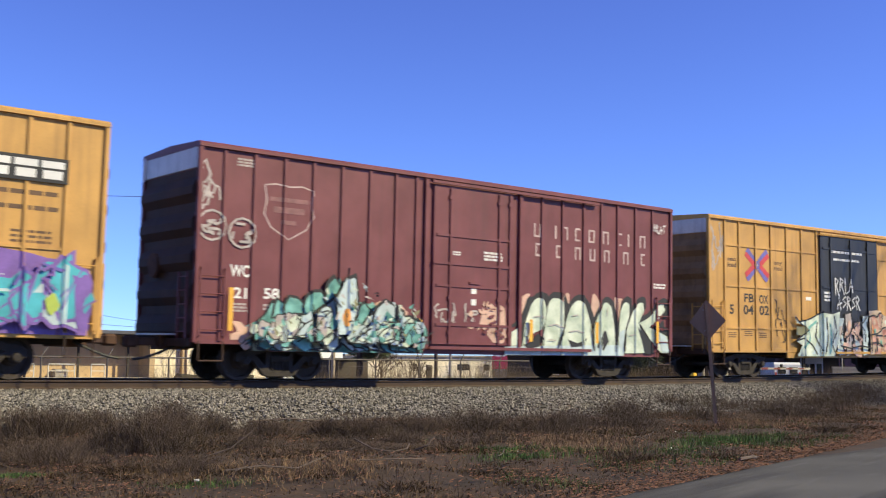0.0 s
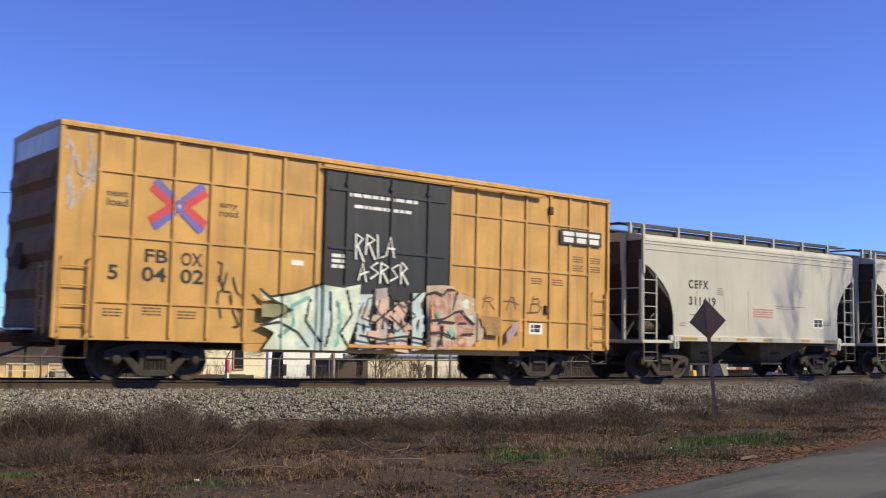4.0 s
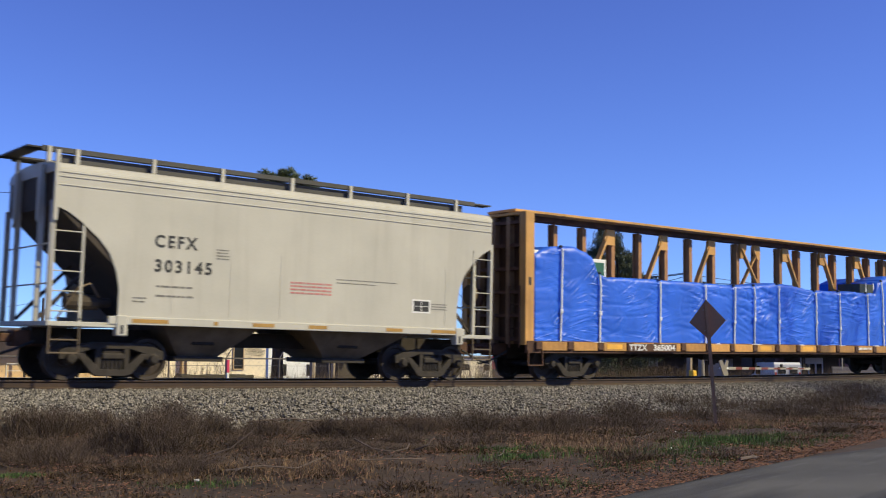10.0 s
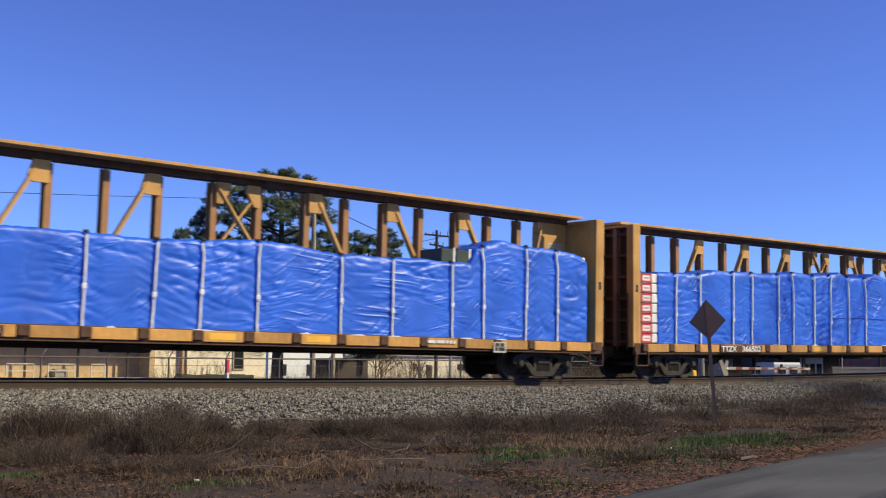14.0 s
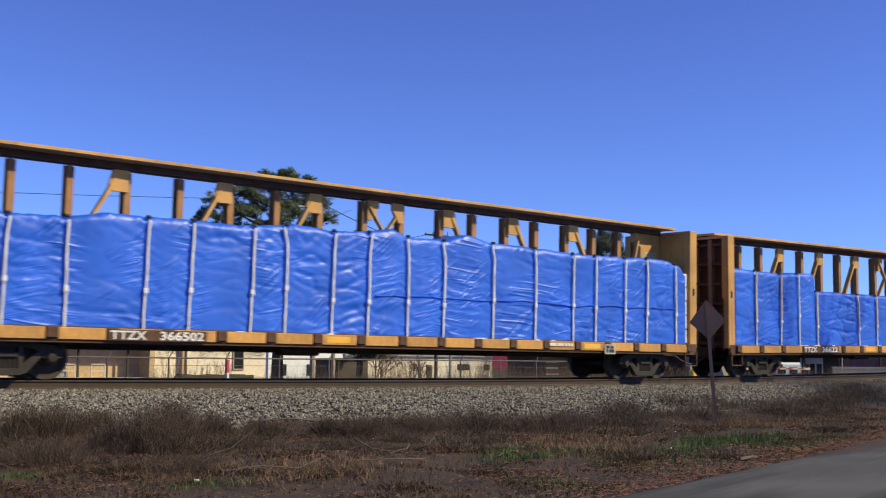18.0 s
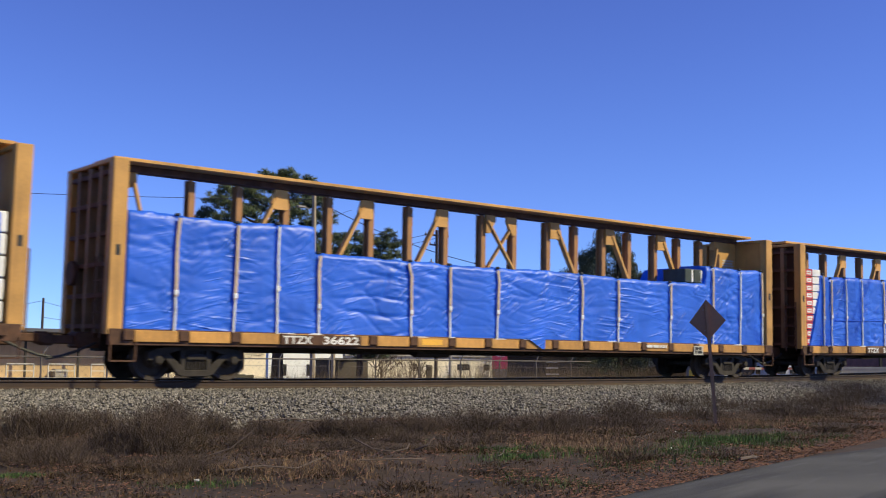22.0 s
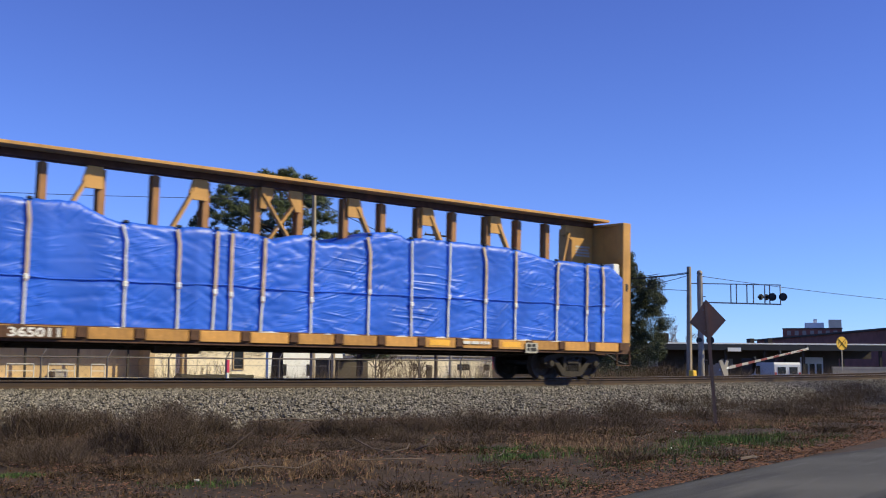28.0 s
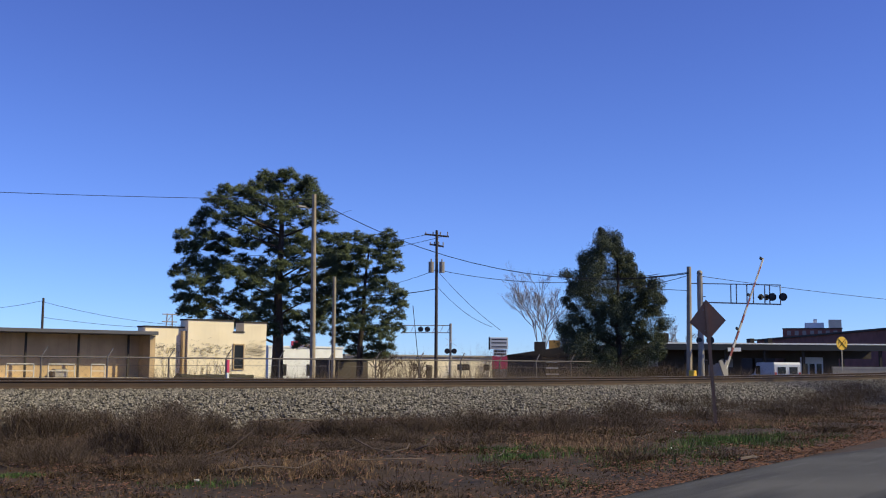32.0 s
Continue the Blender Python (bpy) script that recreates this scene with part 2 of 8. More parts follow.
def lathe_y(bm, prof, seg=24):
    """Profile of (y, r) turned round the y axis."""
    rings = []
    for y, r in prof:
        rings.append([bm.verts.new((r * math.cos(2 * math.pi * i / seg), y, r * math.sin(2 * math.pi * i / seg))) for i in range(seg)])
    for a, b in zip(rings, rings[1:]):
        for i in range(seg):
            bm.faces.new((a[i - 1], a[i], b[i], b[i - 1]))
    bm.faces.new(rings[0])
    bm.faces.new(rings[-1][::-1])
    bmesh.ops.recalc_face_normals(bm, faces=bm.faces)
    return bm

def lettering(name, words, x, z, height, material, parent, y, width=None, label="", bold=0.035, space=1.0):
    """Painted letters on a face towards -y; x, z: lower left; the built-in font."""
    cu = bpy.data.curves.new(name, "FONT")
    cu.body, cu.size, cu.extrude = words, height / 0.69, 0.001
    cu.resolution_u, cu.offset, cu.space_character = 3, height * bold, space
    ob = new(name, cu)
    me = bpy.data.meshes.new_from_object(ob.evaluated_get(bpy.context.evaluated_depsgraph_get()))
    bpy.data.objects.remove(ob)
    bpy.data.curves.remove(cu)
    xs = [v.co.x for v in me.vertices]
    k = width / (max(xs) - min(xs)) if width else 1.0
    for v in me.vertices:
        v.co = ((v.co.x - min(xs)) * k + x, y - v.co.z, v.co.y + z)
    me.materials.clear()
    me.materials.append(material)
    ob = new(name, me)
    ob.parent = parent
    return tagged(ob, label)

def bars(bm, x0, x1, z0, z1, y, rows, seed=0, gap=0.35):
    """Rows of short bars, for writing too small to read."""
    rnd = random.Random(seed)
    h = (z1 - z0) / rows
    for i in range(rows):
        x, top = x0, z1 - i * h
        while x < x1 - 0.02:
            w = min(rnd.uniform(0.6, 2.2) * h, x1 - x)
            box(bm, x, x + w, y - 0.002, y, top - h * (1 - gap), top)
            x += w + h * 0.3
    return bm

def paint(bm, poly, face, lift, step=0.05):
    """A painted shape (points in x, z) laid on a side whose y is face(x)."""
    xs = [q[0] for q in poly]
    x, end = min(xs), max(xs)
    n = max(2, int((end - x) / step))
    cols = [x + (end - x) * i / n for i in range(n + 1)]
    def spans(at):
        out = []
        for (xa, za), (xb, zb) in zip(poly, poly[1:] + poly[:1]):
            if (xa <= at < xb) or (xb <= at < xa):
                out.append(za + (zb - za) * (at - xa) / (xb - xa))
        return sorted(out)
    for a, b in zip(cols, cols[1:]):
        sa, sb = spans(a + 1e-5), spans(b - 1e-5)
        if len(sa) != len(sb):
            sa = sb = spans((a + b) / 2)
        for i in range(0, len(sa) - 1, 2):
            f = [bm.verts.new((u, face(u) - lift, v)) for u, v in ((a, sa[i]), (b, sb[i]), (b, sb[i + 1]), (a, sa[i + 1]))]
            bm.faces.new(f)
    return bm

def blob(cx, cz, rx, rz, n=14, jag=0.0, seed=0, turn=0.0):
    rnd = random.Random(seed)
    out = []
    for i in range(n):
        a = 2 * math.pi * i / n
        k = 1 + rnd.uniform(-jag, jag)
        u, v = rx * k * math.cos(a), rz * k * math.sin(a)
        out.append((cx + u * math.cos(turn) - v * math.sin(turn), cz + u * math.sin(turn) + v * math.cos(turn)))
    return out

def stroke(pts, w):
    """A thick line through points in x, z, as a polygon."""
    left, right = [], []
    for i, q in enumerate(pts):
        a, b = Vector(pts[max(0, i - 1)]), Vector(pts[min(len(pts) - 1, i + 1)])
        d = (b - a).normalized()
        nrm = Vector((-d.y, d.x)) * w / 2
        left.append((q[0] + nrm.x, q[1] + nrm.y))
        right.append((q[0] - nrm.x, q[1] - nrm.y))
    return left + right[::-1]

YC, ZC, CANT = 23.065, 0.035, 1.321     # the track's centre line and lean
# ---------- ground and track ----------
M.update(
    soil=mat("dry_weedy_soil", (0.034, 0.0205, 0.0095), 0.95, var=0.6, scale=0.9, fine=7, bump=0.8, bscale=11, col2=(0.058, 0.033, 0.018)),
    asphalt=mat("worn_asphalt", (0.080, 0.077, 0.071), 0.85, var=0.4, scale=0.35, fine=30, bump=0.25, bscale=60),
    ballast=mat("granite_ballast", (0.104, 0.091, 0.074), 0.9, var=0.25, scale=2, island=0.9, col2=(0.182, 0.163, 0.136)),
    ballast_bed=mat("ballast_bed", (0.062, 0.054, 0.043), 0.95, var=0.5, scale=6, fine=18, bump=0.8, bscale=16),
    rail=mat("rusty_rail", (0.046, 0.024, 0.012), 0.7, var=0.3, scale=3),
    rail_top=mat("polished_railhead", (0.20, 0.18, 0.16), 0.45, metal=0.6, var=0.15),
    tie=mat("creosote_tie", (0.055, 0.042, 0.034), 0.85, var=0.35, scale=4, bump=0.4, per=0.5),
)
add_stains(M["asphalt"], ((0.10, 0.9, 0.28, (0.020, 0.018, 0.016), 0.46, 0.60), (0.5, 3.5, 0.28, (0.13, 0.13, 0.13), 0.60, 0.85)))
def ground_z(x, y):
    """Height of the ground: road, weedy bank, ballast shoulder, yard beyond."""
    n = noise.noise((x * 0.23, y * 0.23, 0.7)) * 0.10 + noise.noise((x * 0.7, y * 0.9, 4.0)) * 0.075 + noise.noise((x * 2.1, y * 2.3, 8.0)) * 0.03
    pts = ((-4000, -1.2), (9, -1.2), (12, -1.15), (16, -1.02), (19.4, -0.72), (20.3, -0.52), (21.6, -0.30), (25.0, -0.30), (27.5, -0.85), (31, -1.15), (4000, -1.15))
    z = pts[-1][1]
    for (a, za), (b, zb) in zip(pts, pts[1:]):
        if a <= y <= b:
            z = za + (zb - za) * (y - a) / (b - a)
            break
    rough = 1.0 if 6 < y < 20.5 else (0.25 if y < 30 else 0.6)
    if y > road_edge(x) + 0.2 or y < -3:
        z += n * rough * min(1.0, max(0.0, (y - road_edge(x)) / 1.5) if y > 0 else 1)
    return z

def road_edge(x):
    return 6.27 + 0.288 * x

xs = [-3000, -1200, -500, -250, -140, -90, -60] + [-50 + i * 1.0 for i in range(35)] + [-15 + i * 0.45 for i in range(145)] + [51 + i * 1.5 for i in range(50)] + [130, 150, 180, 240, 340, 520, 900, 1600, 3000]
ys = [-3000, -1000, -300, -100, -40, -15, -8, -4, 0, 3] + [5 + i * 0.4 for i in range(58)] + [29, 30, 31.5, 34, 38, 44, 52, 64, 80, 100, 130, 170, 240, 400, 800, 1600, 3500]
verts = [(x, y, ground_z(x, y)) for y in ys for x in xs]
nx = len(xs)
faces = [(j * nx + i, j * nx + i + 1, (j + 1) * nx + i + 1, (j + 1) * nx + i) for j in range(len(ys) - 1) for i in range(nx - 1)]
me = bpy.data.meshes.new("ground")
me.from_pydata(verts, [], faces)
me.materials.append(M["soil"])
ground = tagged(new("ground", me), "dry brown weedy ground", kind="structure")

bm = bmesh.new()
prev = None
for i in range(121):
    x = -60 + i * 2.0
    e = road_edge(x) + 0.18 * noise.noise((x * 0.5, 0, 1)) + 0.06 * noise.noise((x * 2.3, 0, 5))
    row = [bm.verts.new((x, e, -1.185)), bm.verts.new((x, e - 0.12, -1.165)), bm.verts.new((x, e - 3.5, -1.12)), bm.verts.new((x, e - 7.2, -1.165)), bm.verts.new((x, e - 7.3, -1.23))]
    if prev:
        for a, b, c, d in zip(prev, row, row[1:], prev[1:]):
            bm.faces.new((a, d, c, b))
    prev = row
bmesh.ops.recalc_face_normals(bm, faces=bm.faces)
road = tagged(part("road", bm, M["asphalt"]), "worn grey asphalt road beside the track", kind="structure")

def rise(x):
    """The line dips gently in front of the camera and climbs towards the crossing."""
    x = min(50.0, max(0.0, x))
    return 0.00032 * (x - 18.0) ** 2

STATIONS = [-120.0, -40.0] + [-6.0 + 2.0 * i for i in range(32)] + [90.0, 420.0]

def along(bm, pts):
    """A profile in y, z swept along the stations of the track."""
    rows = [[bm.verts.new((x, y, z + rise(x))) for y, z in pts] for x in STATIONS]
    for a, b in zip(rows, rows[1:]):
        for i in range(len(pts)):
            bm.faces.new((a[i - 1], a[i], b[i], b[i - 1]))
    bm.faces.new(rows[0])
    bm.faces.new(rows[-1][::-1])
    bmesh.ops.recalc_face_normals(bm, faces=bm.faces)
    return bm

# track: two rails on ties in stone ballast, leaning with the curve
trackbed = thing("railway_track", "railway track of two rusty rails on wooden ties", "track")
trackbed.matrix_basis = pose(0, YC, ZC, CANT)
def rail_shape(y):
    return [(y - 0.07, -0.178), (y + 0.07, -0.178), (y + 0.068, -0.165), (y + 0.02, -0.145), (y + 0.009, -0.13), (y + 0.009, -0.045), (y + 0.034, -0.032), (y + 0.036, -0.008),
            (y + 0.026, 0.0), (y - 0.026, 0.0), (y - 0.036, -0.008), (y - 0.034, -0.032), (y - 0.009, -0.045), (y - 0.009, -0.13), (y - 0.02, -0.145), (y - 0.068, -0.165)]
for y in (-0.754, 0.754):
    r = part("rail", along(bmesh.new(), rail_shape(y)), M["rail"], trackbed)
    part("running_surface", along(bmesh.new(), [(y - 0.026, 0.0005), (y + 0.026, 0.0005), (y + 0.026, 0.002), (y - 0.026, 0.002)]), M["rail_top"], r)
tie = None
for i in range(300):
    x = -30 + i * 0.52
    if tie is None:
        tie = part("tie", boxm(-0.11, 0.11, -1.30, 1.30, -0.36, -0.182, 0.012), M["tie"], trackbed)
        tie.matrix_basis = pose(x, 0, rise(x))
    else:
        same("tie", tie, trackbed, pose(x, random.Random(i).uniform(-0.04, 0.04), rise(x), 0, 0, random.Random(i).uniform(-1, 1)))
bm = bmesh.new()
along(bm, [(-1.75, -0.26), (1.75, -0.26), (4.0, -1.0), (-3.9, -0.9)])
tagged(part("ballast_bed", bm, M["ballast_bed"]), "grey ballast bed under the track", kind="structure").matrix_basis = pose(0, YC, ZC, CANT)
# ---------- ballast stones, weeds, litter ----------
M.update(
    straw=mat("dry_brown_grass", (0.049, 0.028, 0.012), 0.9, var=0.6, scale=0.9, island=0.55, col2=(0.086, 0.051, 0.023)),
    tan_grass=mat("tan_grass", (0.19, 0.115, 0.062), 0.9, var=0.3, island=0.5, col2=(0.20, 0.13, 0.07)),
    twig=mat("grey_brown_twigs", (0.060, 0.039, 0.026), 0.9, var=0.3, island=0.5, col2=(0.094, 0.065, 0.046)),
    green=mat("green_grass", (0.046, 0.090, 0.014), 0.8, var=0.3, island=0.6, col2=(0.060, 0.115, 0.020)),
    leaf_litter=mat("rusty_leaf_litter", (0.12, 0.050, 0.022), 0.9, var=0.3, island=0.7, col2=(0.20, 0.095, 0.045)),
    deadwood=mat("bleached_deadwood", (0.115, 0.085, 0.068), 0.85, var=0.3, scale=5),
    litter=mat("pale_litter", (0.7, 0.68, 0.65), 0.6, var=0.15),
)
VIEW = (radians(13), radians(64))

def in_view(x, y):
    return VIEW[0] < math.atan2(x, y) < VIEW[1]

def cloud(name, verts, faces, material, label, category, kind="stuff", parent=None):
    me = bpy.data.meshes.new(name)
    me.from_pydata(verts, [], faces)
    me.materials.append(material)
    ob = new(name, me)
    if parent is not None:
        ob.parent = parent
        return tagged(ob, label)
    return tagged(ob, label, category, kind=kind)

def stones(name, count, seed, spread, size, label, material="ballast"):
    """Many angular stones, each a rough wedge-cut block."""
    rnd = random.Random(seed)
    v, f = [], []
    for _ in range(count):
        x, y, z = spread(rnd)
        s = size * rnd.uniform(0.6, 1.45)
        a = rnd.uniform(0, 6.28)
        ca, sa = math.cos(a), math.sin(a)
        k = len(v)
        for (px, py, pz) in ((1, 0, 0), (0.1, 1, 0.1), (-1, 0.1, 0), (-0.1, -1, -0.1), (0.1, 0.1, 1), (0, 0, -1)):
            px, py, pz = px * rnd.uniform(0.55, 1.2), py * rnd.uniform(0.55, 1.2), pz * rnd.uniform(0.4, 0.9)
            if rnd.random() < 0.4:
                px += 0.3
            v.append((x + s * (px * ca - py * sa), y + s * (px * sa + py * ca), z + s * pz))
        f += [(k, k + 1, k + 4), (k + 1, k + 2, k + 4), (k + 2, k + 3, k + 4), (k + 3, k, k + 4), (k + 1, k, k + 5), (k + 2, k + 1, k + 5), (k + 3, k + 2, k + 5), (k, k + 3, k + 5)]
    return cloud(name, v, f, M[material], label, "ballast")

def shoulder(y, x=18.0):
    """Height of the stone surface across the near shoulder."""
    pts = ((18.6, -0.86), (19.6, -0.70), (20.6, -0.43), (21.45, -0.24), (22.22, -0.195), (22.4, -0.195), (23.6, -0.2))
    for (a, za), (b, zb) in zip(pts, pts[1:]):
        if a <= y <= b:
            return za + (zb - za) * (y - a) / (b - a) + rise(x) * min(1.0, max(0.0, (y - 18.6) / 2.5))
    return pts[-1][1] + rise(x)

def on_shoulder(rnd):
    while True:
        u = rnd.random()
        x = 2 + 60 * u * u if rnd.random() < 0.5 else rnd.uniform(3, 48)
        y = 22.22 - abs(rnd.gauss(0, 1)) * 1.8 if rnd.random() < 0.6 else rnd.uniform(17.2, 22.2)
        if y > 17.2 and in_view(x, y) and noise.noise((x * 0.5, y * 0.8, 3.3)) + (y - 18.6) * 0.7 > 0:
            return x, y, max(shoulder(y, x) if y > 18.6 else -9, ground_z(x, y)) + rnd.uniform(-0.01, 0.03)
stones("ballast_stones", 60000, 5, on_shoulder, 0.042, "grey granite ballast on the track shoulder")
def between(rnd):
    x = rnd.uniform(4, 62)
    return x, rnd.uniform(22.45, 23.6), rnd.uniform(-0.24, -0.18) + rise(x)
stones("crib_ballast", 7000, 6, between, 0.045, "grey ballast between the rails")
bm = bmesh.new()
rows = []
for i in range(141):
    x = -20 + i
    rows.append([bm.verts.new((x, y, shoulder(y, x) - 0.03 - (0.25 if y < 19 else 0) + 0.03 * noise.noise((x, y * 2, 1)))) for y in (18.61, 19.0, 19.6, 20.1, 20.6, 21.0, 21.45, 21.9, 22.21)])
for a, b in zip(rows, rows[1:]):
    for j in range(8):
        bm.faces.new((a[j], b[j], b[j + 1], a[j + 1]))
tagged(part("ballast_shoulder", bm, M["ballast_bed"]), "packed ballast shoulder beside the near rail", kind="structure")

def blades(name, count, seed, where, hi, width, material, label, lean=0.6, parent=None):
    """Thin bent blades or twigs standing on the ground."""
    rnd = random.Random(seed)
    v, f = [], []
    for _ in range(count):
        x, y, z, k = where(rnd)
        h = hi * k * rnd.uniform(0.45, 1.1)
        a = rnd.uniform(0, 6.28)
        l = h * lean * rnd.uniform(0.1, 1.2)
        dx, dy = l * math.cos(a), l * math.sin(a)
        w = width * rnd.uniform(0.6, 1.4)
        b = rnd.uniform(0, 6.28)
        wx, wy = w * math.cos(b), w * math.sin(b)
        n = len(v)
        v += [(x - wx, y - wy, z - 0.03), (x + wx, y + wy, z - 0.03), (x + dx * 0.4 + wx * 0.7, y + dy * 0.4 + wy * 0.7, z + h * 0.6), (x + dx * 0.4 - wx * 0.7, y + dy * 0.4 - wy * 0.7, z + h * 0.6), (x + dx, y + dy, z + h * rnd.uniform(0.75, 1.0))]
        f += [(n, n + 1, n + 2, n + 3), (n + 3, n + 2, n + 4)]
    return cloud(name, v, f, M[material], label, "grass", parent=parent)

def on_bank(rnd):
    while True:
        y = rnd.uniform(8.6, 19.6)
        x = rnd.uniform(2, 46)
        e = road_edge(x) + 0.35 + 0.25 * noise.noise((x * 0.7, 3, 1))
        if y > e and in_view(x, y):
            d = noise.noise((x * 0.55, y * 0.55, 9.0)) + 0.45
            if rnd.random() < max(0.12, d) and rnd.random() < (1.0 if y < 17.6 else 0.3):
                k = 0.6 + 0.8 * max(0, d)
                return x, y, ground_z(x, y), k * min(1.0, 0.3 + (y - e) / 1.5)
def in_patches(rnd):
    while True:
        x, y, z, k = on_bank(rnd)
        p = noise.noise((x * 0.8, y * 1.1, 31.0)) + 0.5 * noise.noise((x * 2.6, y * 2.9, 12.0))
        if rnd.random() < 0.18 + 1.6 * max(0.0, p):
            return x, y, z, k * (0.6 + 1.3 * max(0.0, p))
blades("dry_grass", 42000, 21, in_patches, 0.075, 0.009, "straw", "matted dry brown grass on the bank", 4.2)
blades("fine_weeds", 8000, 22, in_patches, 0.30, 0.003, "twig", "thin grey-brown dead weeds on the bank", 1.6)
def tan_spot(rnd):
    cx, cy = rnd.choice(((15.2, 15.0), (17.2, 16.6), (14.2, 13.6), (22.5, 16.0), (8.2, 13.2), (26.0, 16.5)))
    x, y = rnd.gauss(cx, 0.8), rnd.gauss(cy, 0.5)
    y = max(y, road_edge(x) + 0.3)
    return x, y, ground_z(x, y), 1.0
blades("tan_grass", 9000, 23, tan_spot, 0.14, 0.005, "tan_grass", "tufts of tan dead grass", 1.6)
def green_spot(rnd):
    cx, cy, s, q = rnd.choice(((17.6, 13.5, 0.75, 1), (18.5, 13.9, 0.7, 1), (12.0, 13.0, 0.45, 0.9), (12.6, 14.0, 0.4, 0.9), (6.4, 12.9, 0.4, 0.4), (18.2, 13.6, 0.8, 1.2), (19.4, 13.9, 0.7, 1.1), (15.6, 12.75, 0.6, 0.8), (4.5, 14.2, 0.2, 0.4), (20.2, 13.9, 0.7, 0.7), (13.7, 13.5, 0.4, 0.7)))
    x, y = rnd.gauss(cx, s), rnd.gauss(cy, s * 0.35)
    y = max(y, road_edge(x) + 0.45)
    return x, y, ground_z(x, y), q
blades("green_grass", 7000, 24, green_spot, 0.13, 0.005, "green", "patches of short green grass on the bank", 0.5)

def sparse_green(rnd):
    while True:
        x = rnd.uniform(10, 27)
        y = road_edge(x) + 0.5 + abs(rnd.gauss(0, 2.0))
        if in_view(x, y) and y < 17 and noise.noise((x * 0.45, y * 0.45, 21.0)) > 0.0:
            return x, y, ground_z(x, y), 0.8
blades("olive_grass", 2600, 25, sparse_green, 0.13, 0.005, "green", "thin olive-green grass between the dead weeds", 0.8)

def bush(x, y, w, h, n, seed):
    """A rounded mass of fine twigs: stems fan out of the ground and carry shorter and shorter side twigs."""
    th = thing("dry_bush", "leafless grey-brown brush at the foot of the ballast", "bush", "dry bushes on the bank")
    rnd = random.Random(seed)
    v, f = [], []
    def twig(p, q, r):
        side = Vector((rnd.gauss(0, 1), rnd.gauss(0, 1), rnd.gauss(0, 0.5))).normalized() * r
        k = len(v)
        m = p.lerp(q, 0.55) + Vector((rnd.gauss(0, 0.012), rnd.gauss(0, 0.012), rnd.gauss(0.01, 0.01)))
        v.extend((tuple(p - side), tuple(p + side), tuple(m + side * 0.8), tuple(m - side * 0.8), tuple(q)))
        f.extend(((k, k + 1, k + 2, k + 3), (k + 3, k + 2, k + 4)))
    for _ in range(n // 12):
        u, d = rnd.gauss(0, w * 0.26), rnd.gauss(0, w * 0.20)
        root = Vector((x + u, y + d, ground_z(x + u, y + d) - 0.02))
        dome = max(0.25, 1.0 - (u / (w * 0.62)) ** 2)
        l = h * dome * rnd.uniform(0.55, 1.12)
        tip = root + Vector((rnd.gauss(u * 0.35, w * 0.16), rnd.gauss(d * 0.3, w * 0.14), l))
        twig(root, tip, 0.0030)
        for _ in range(11):
            a = root.lerp(tip, rnd.uniform(0.15, 0.95))
            b = a + Vector((rnd.gauss(0, 0.55), rnd.gauss(0, 0.5), rnd.uniform(0.0, 0.8))) * h * rnd.uniform(0.12, 0.34)
            twig(a, b, 0.0020)
    cloud("twig_mass", v, f, M["twig"], "", "", parent=th)
brush = ((5.85, 18.3, 0.95, 0.50, 9000), (6.3, 17.9, 0.95, 0.50, 9000), (7.3, 18.7, 0.70, 0.38, 6000), (7.1, 16.0, 1.05, 0.70, 14000), (7.75, 16.7, 0.9, 0.76, 11000), (6.6, 16.4, 0.8, 0.48, 8000), (8.2, 17.6, 0.8, 0.46, 7000), (9.2, 18.1, 0.65, 0.44, 6000),
         (10.2, 17.9, 0.95, 0.32, 7000), (11.4, 17.7, 0.6, 0.36, 5000), (12.0, 17.4, 1.1, 0.43, 9000), (13.3, 17.4, 1.35, 0.36, 9000), (14.9, 17.3, 1.5, 0.46, 11000), (16.1, 16.5, 1.6, 0.46, 11000), (17.6, 17.2, 1.3, 0.42, 9000), (19.0, 16.9, 1.4, 0.40, 9000),
         (20.3, 18.2, 1.3, 0.55, 8000), (24.1, 19.9, 1.1, 0.38, 5000), (25.5, 19.3, 1.8, 0.40, 8000), (26.0, 17.4, 2.3, 0.50, 12000), (22.6, 17.6, 1.6, 0.40, 8000), (29.0, 18.4, 2.2, 0.50, 10000), (33.9, 19.9, 2.2, 0.70, 9000), (37.5, 19.9, 2.4, 0.8, 8000), (31.2, 18.9, 2.0, 0.7, 8000),
         (5.2, 15.2, 1.3, 0.42, 9000), (10.3, 15.3, 1.3, 0.26, 6000), (4.6, 16.6, 0.8, 0.45, 6000), (8.9, 16.3, 0.9, 0.30, 5000), (13.6, 15.6, 1.1, 0.22, 5000), (6.6, 13.9, 1.0, 0.24, 5000), (12.0, 16.2, 0.9, 0.26, 5000), (42.5, 20.2, 2.4, 0.7, 7000))
for i, (x, y, w, h, n) in enumerate(brush):
    bush(x, y, w, h, int(n * 0.75), 100 + i)

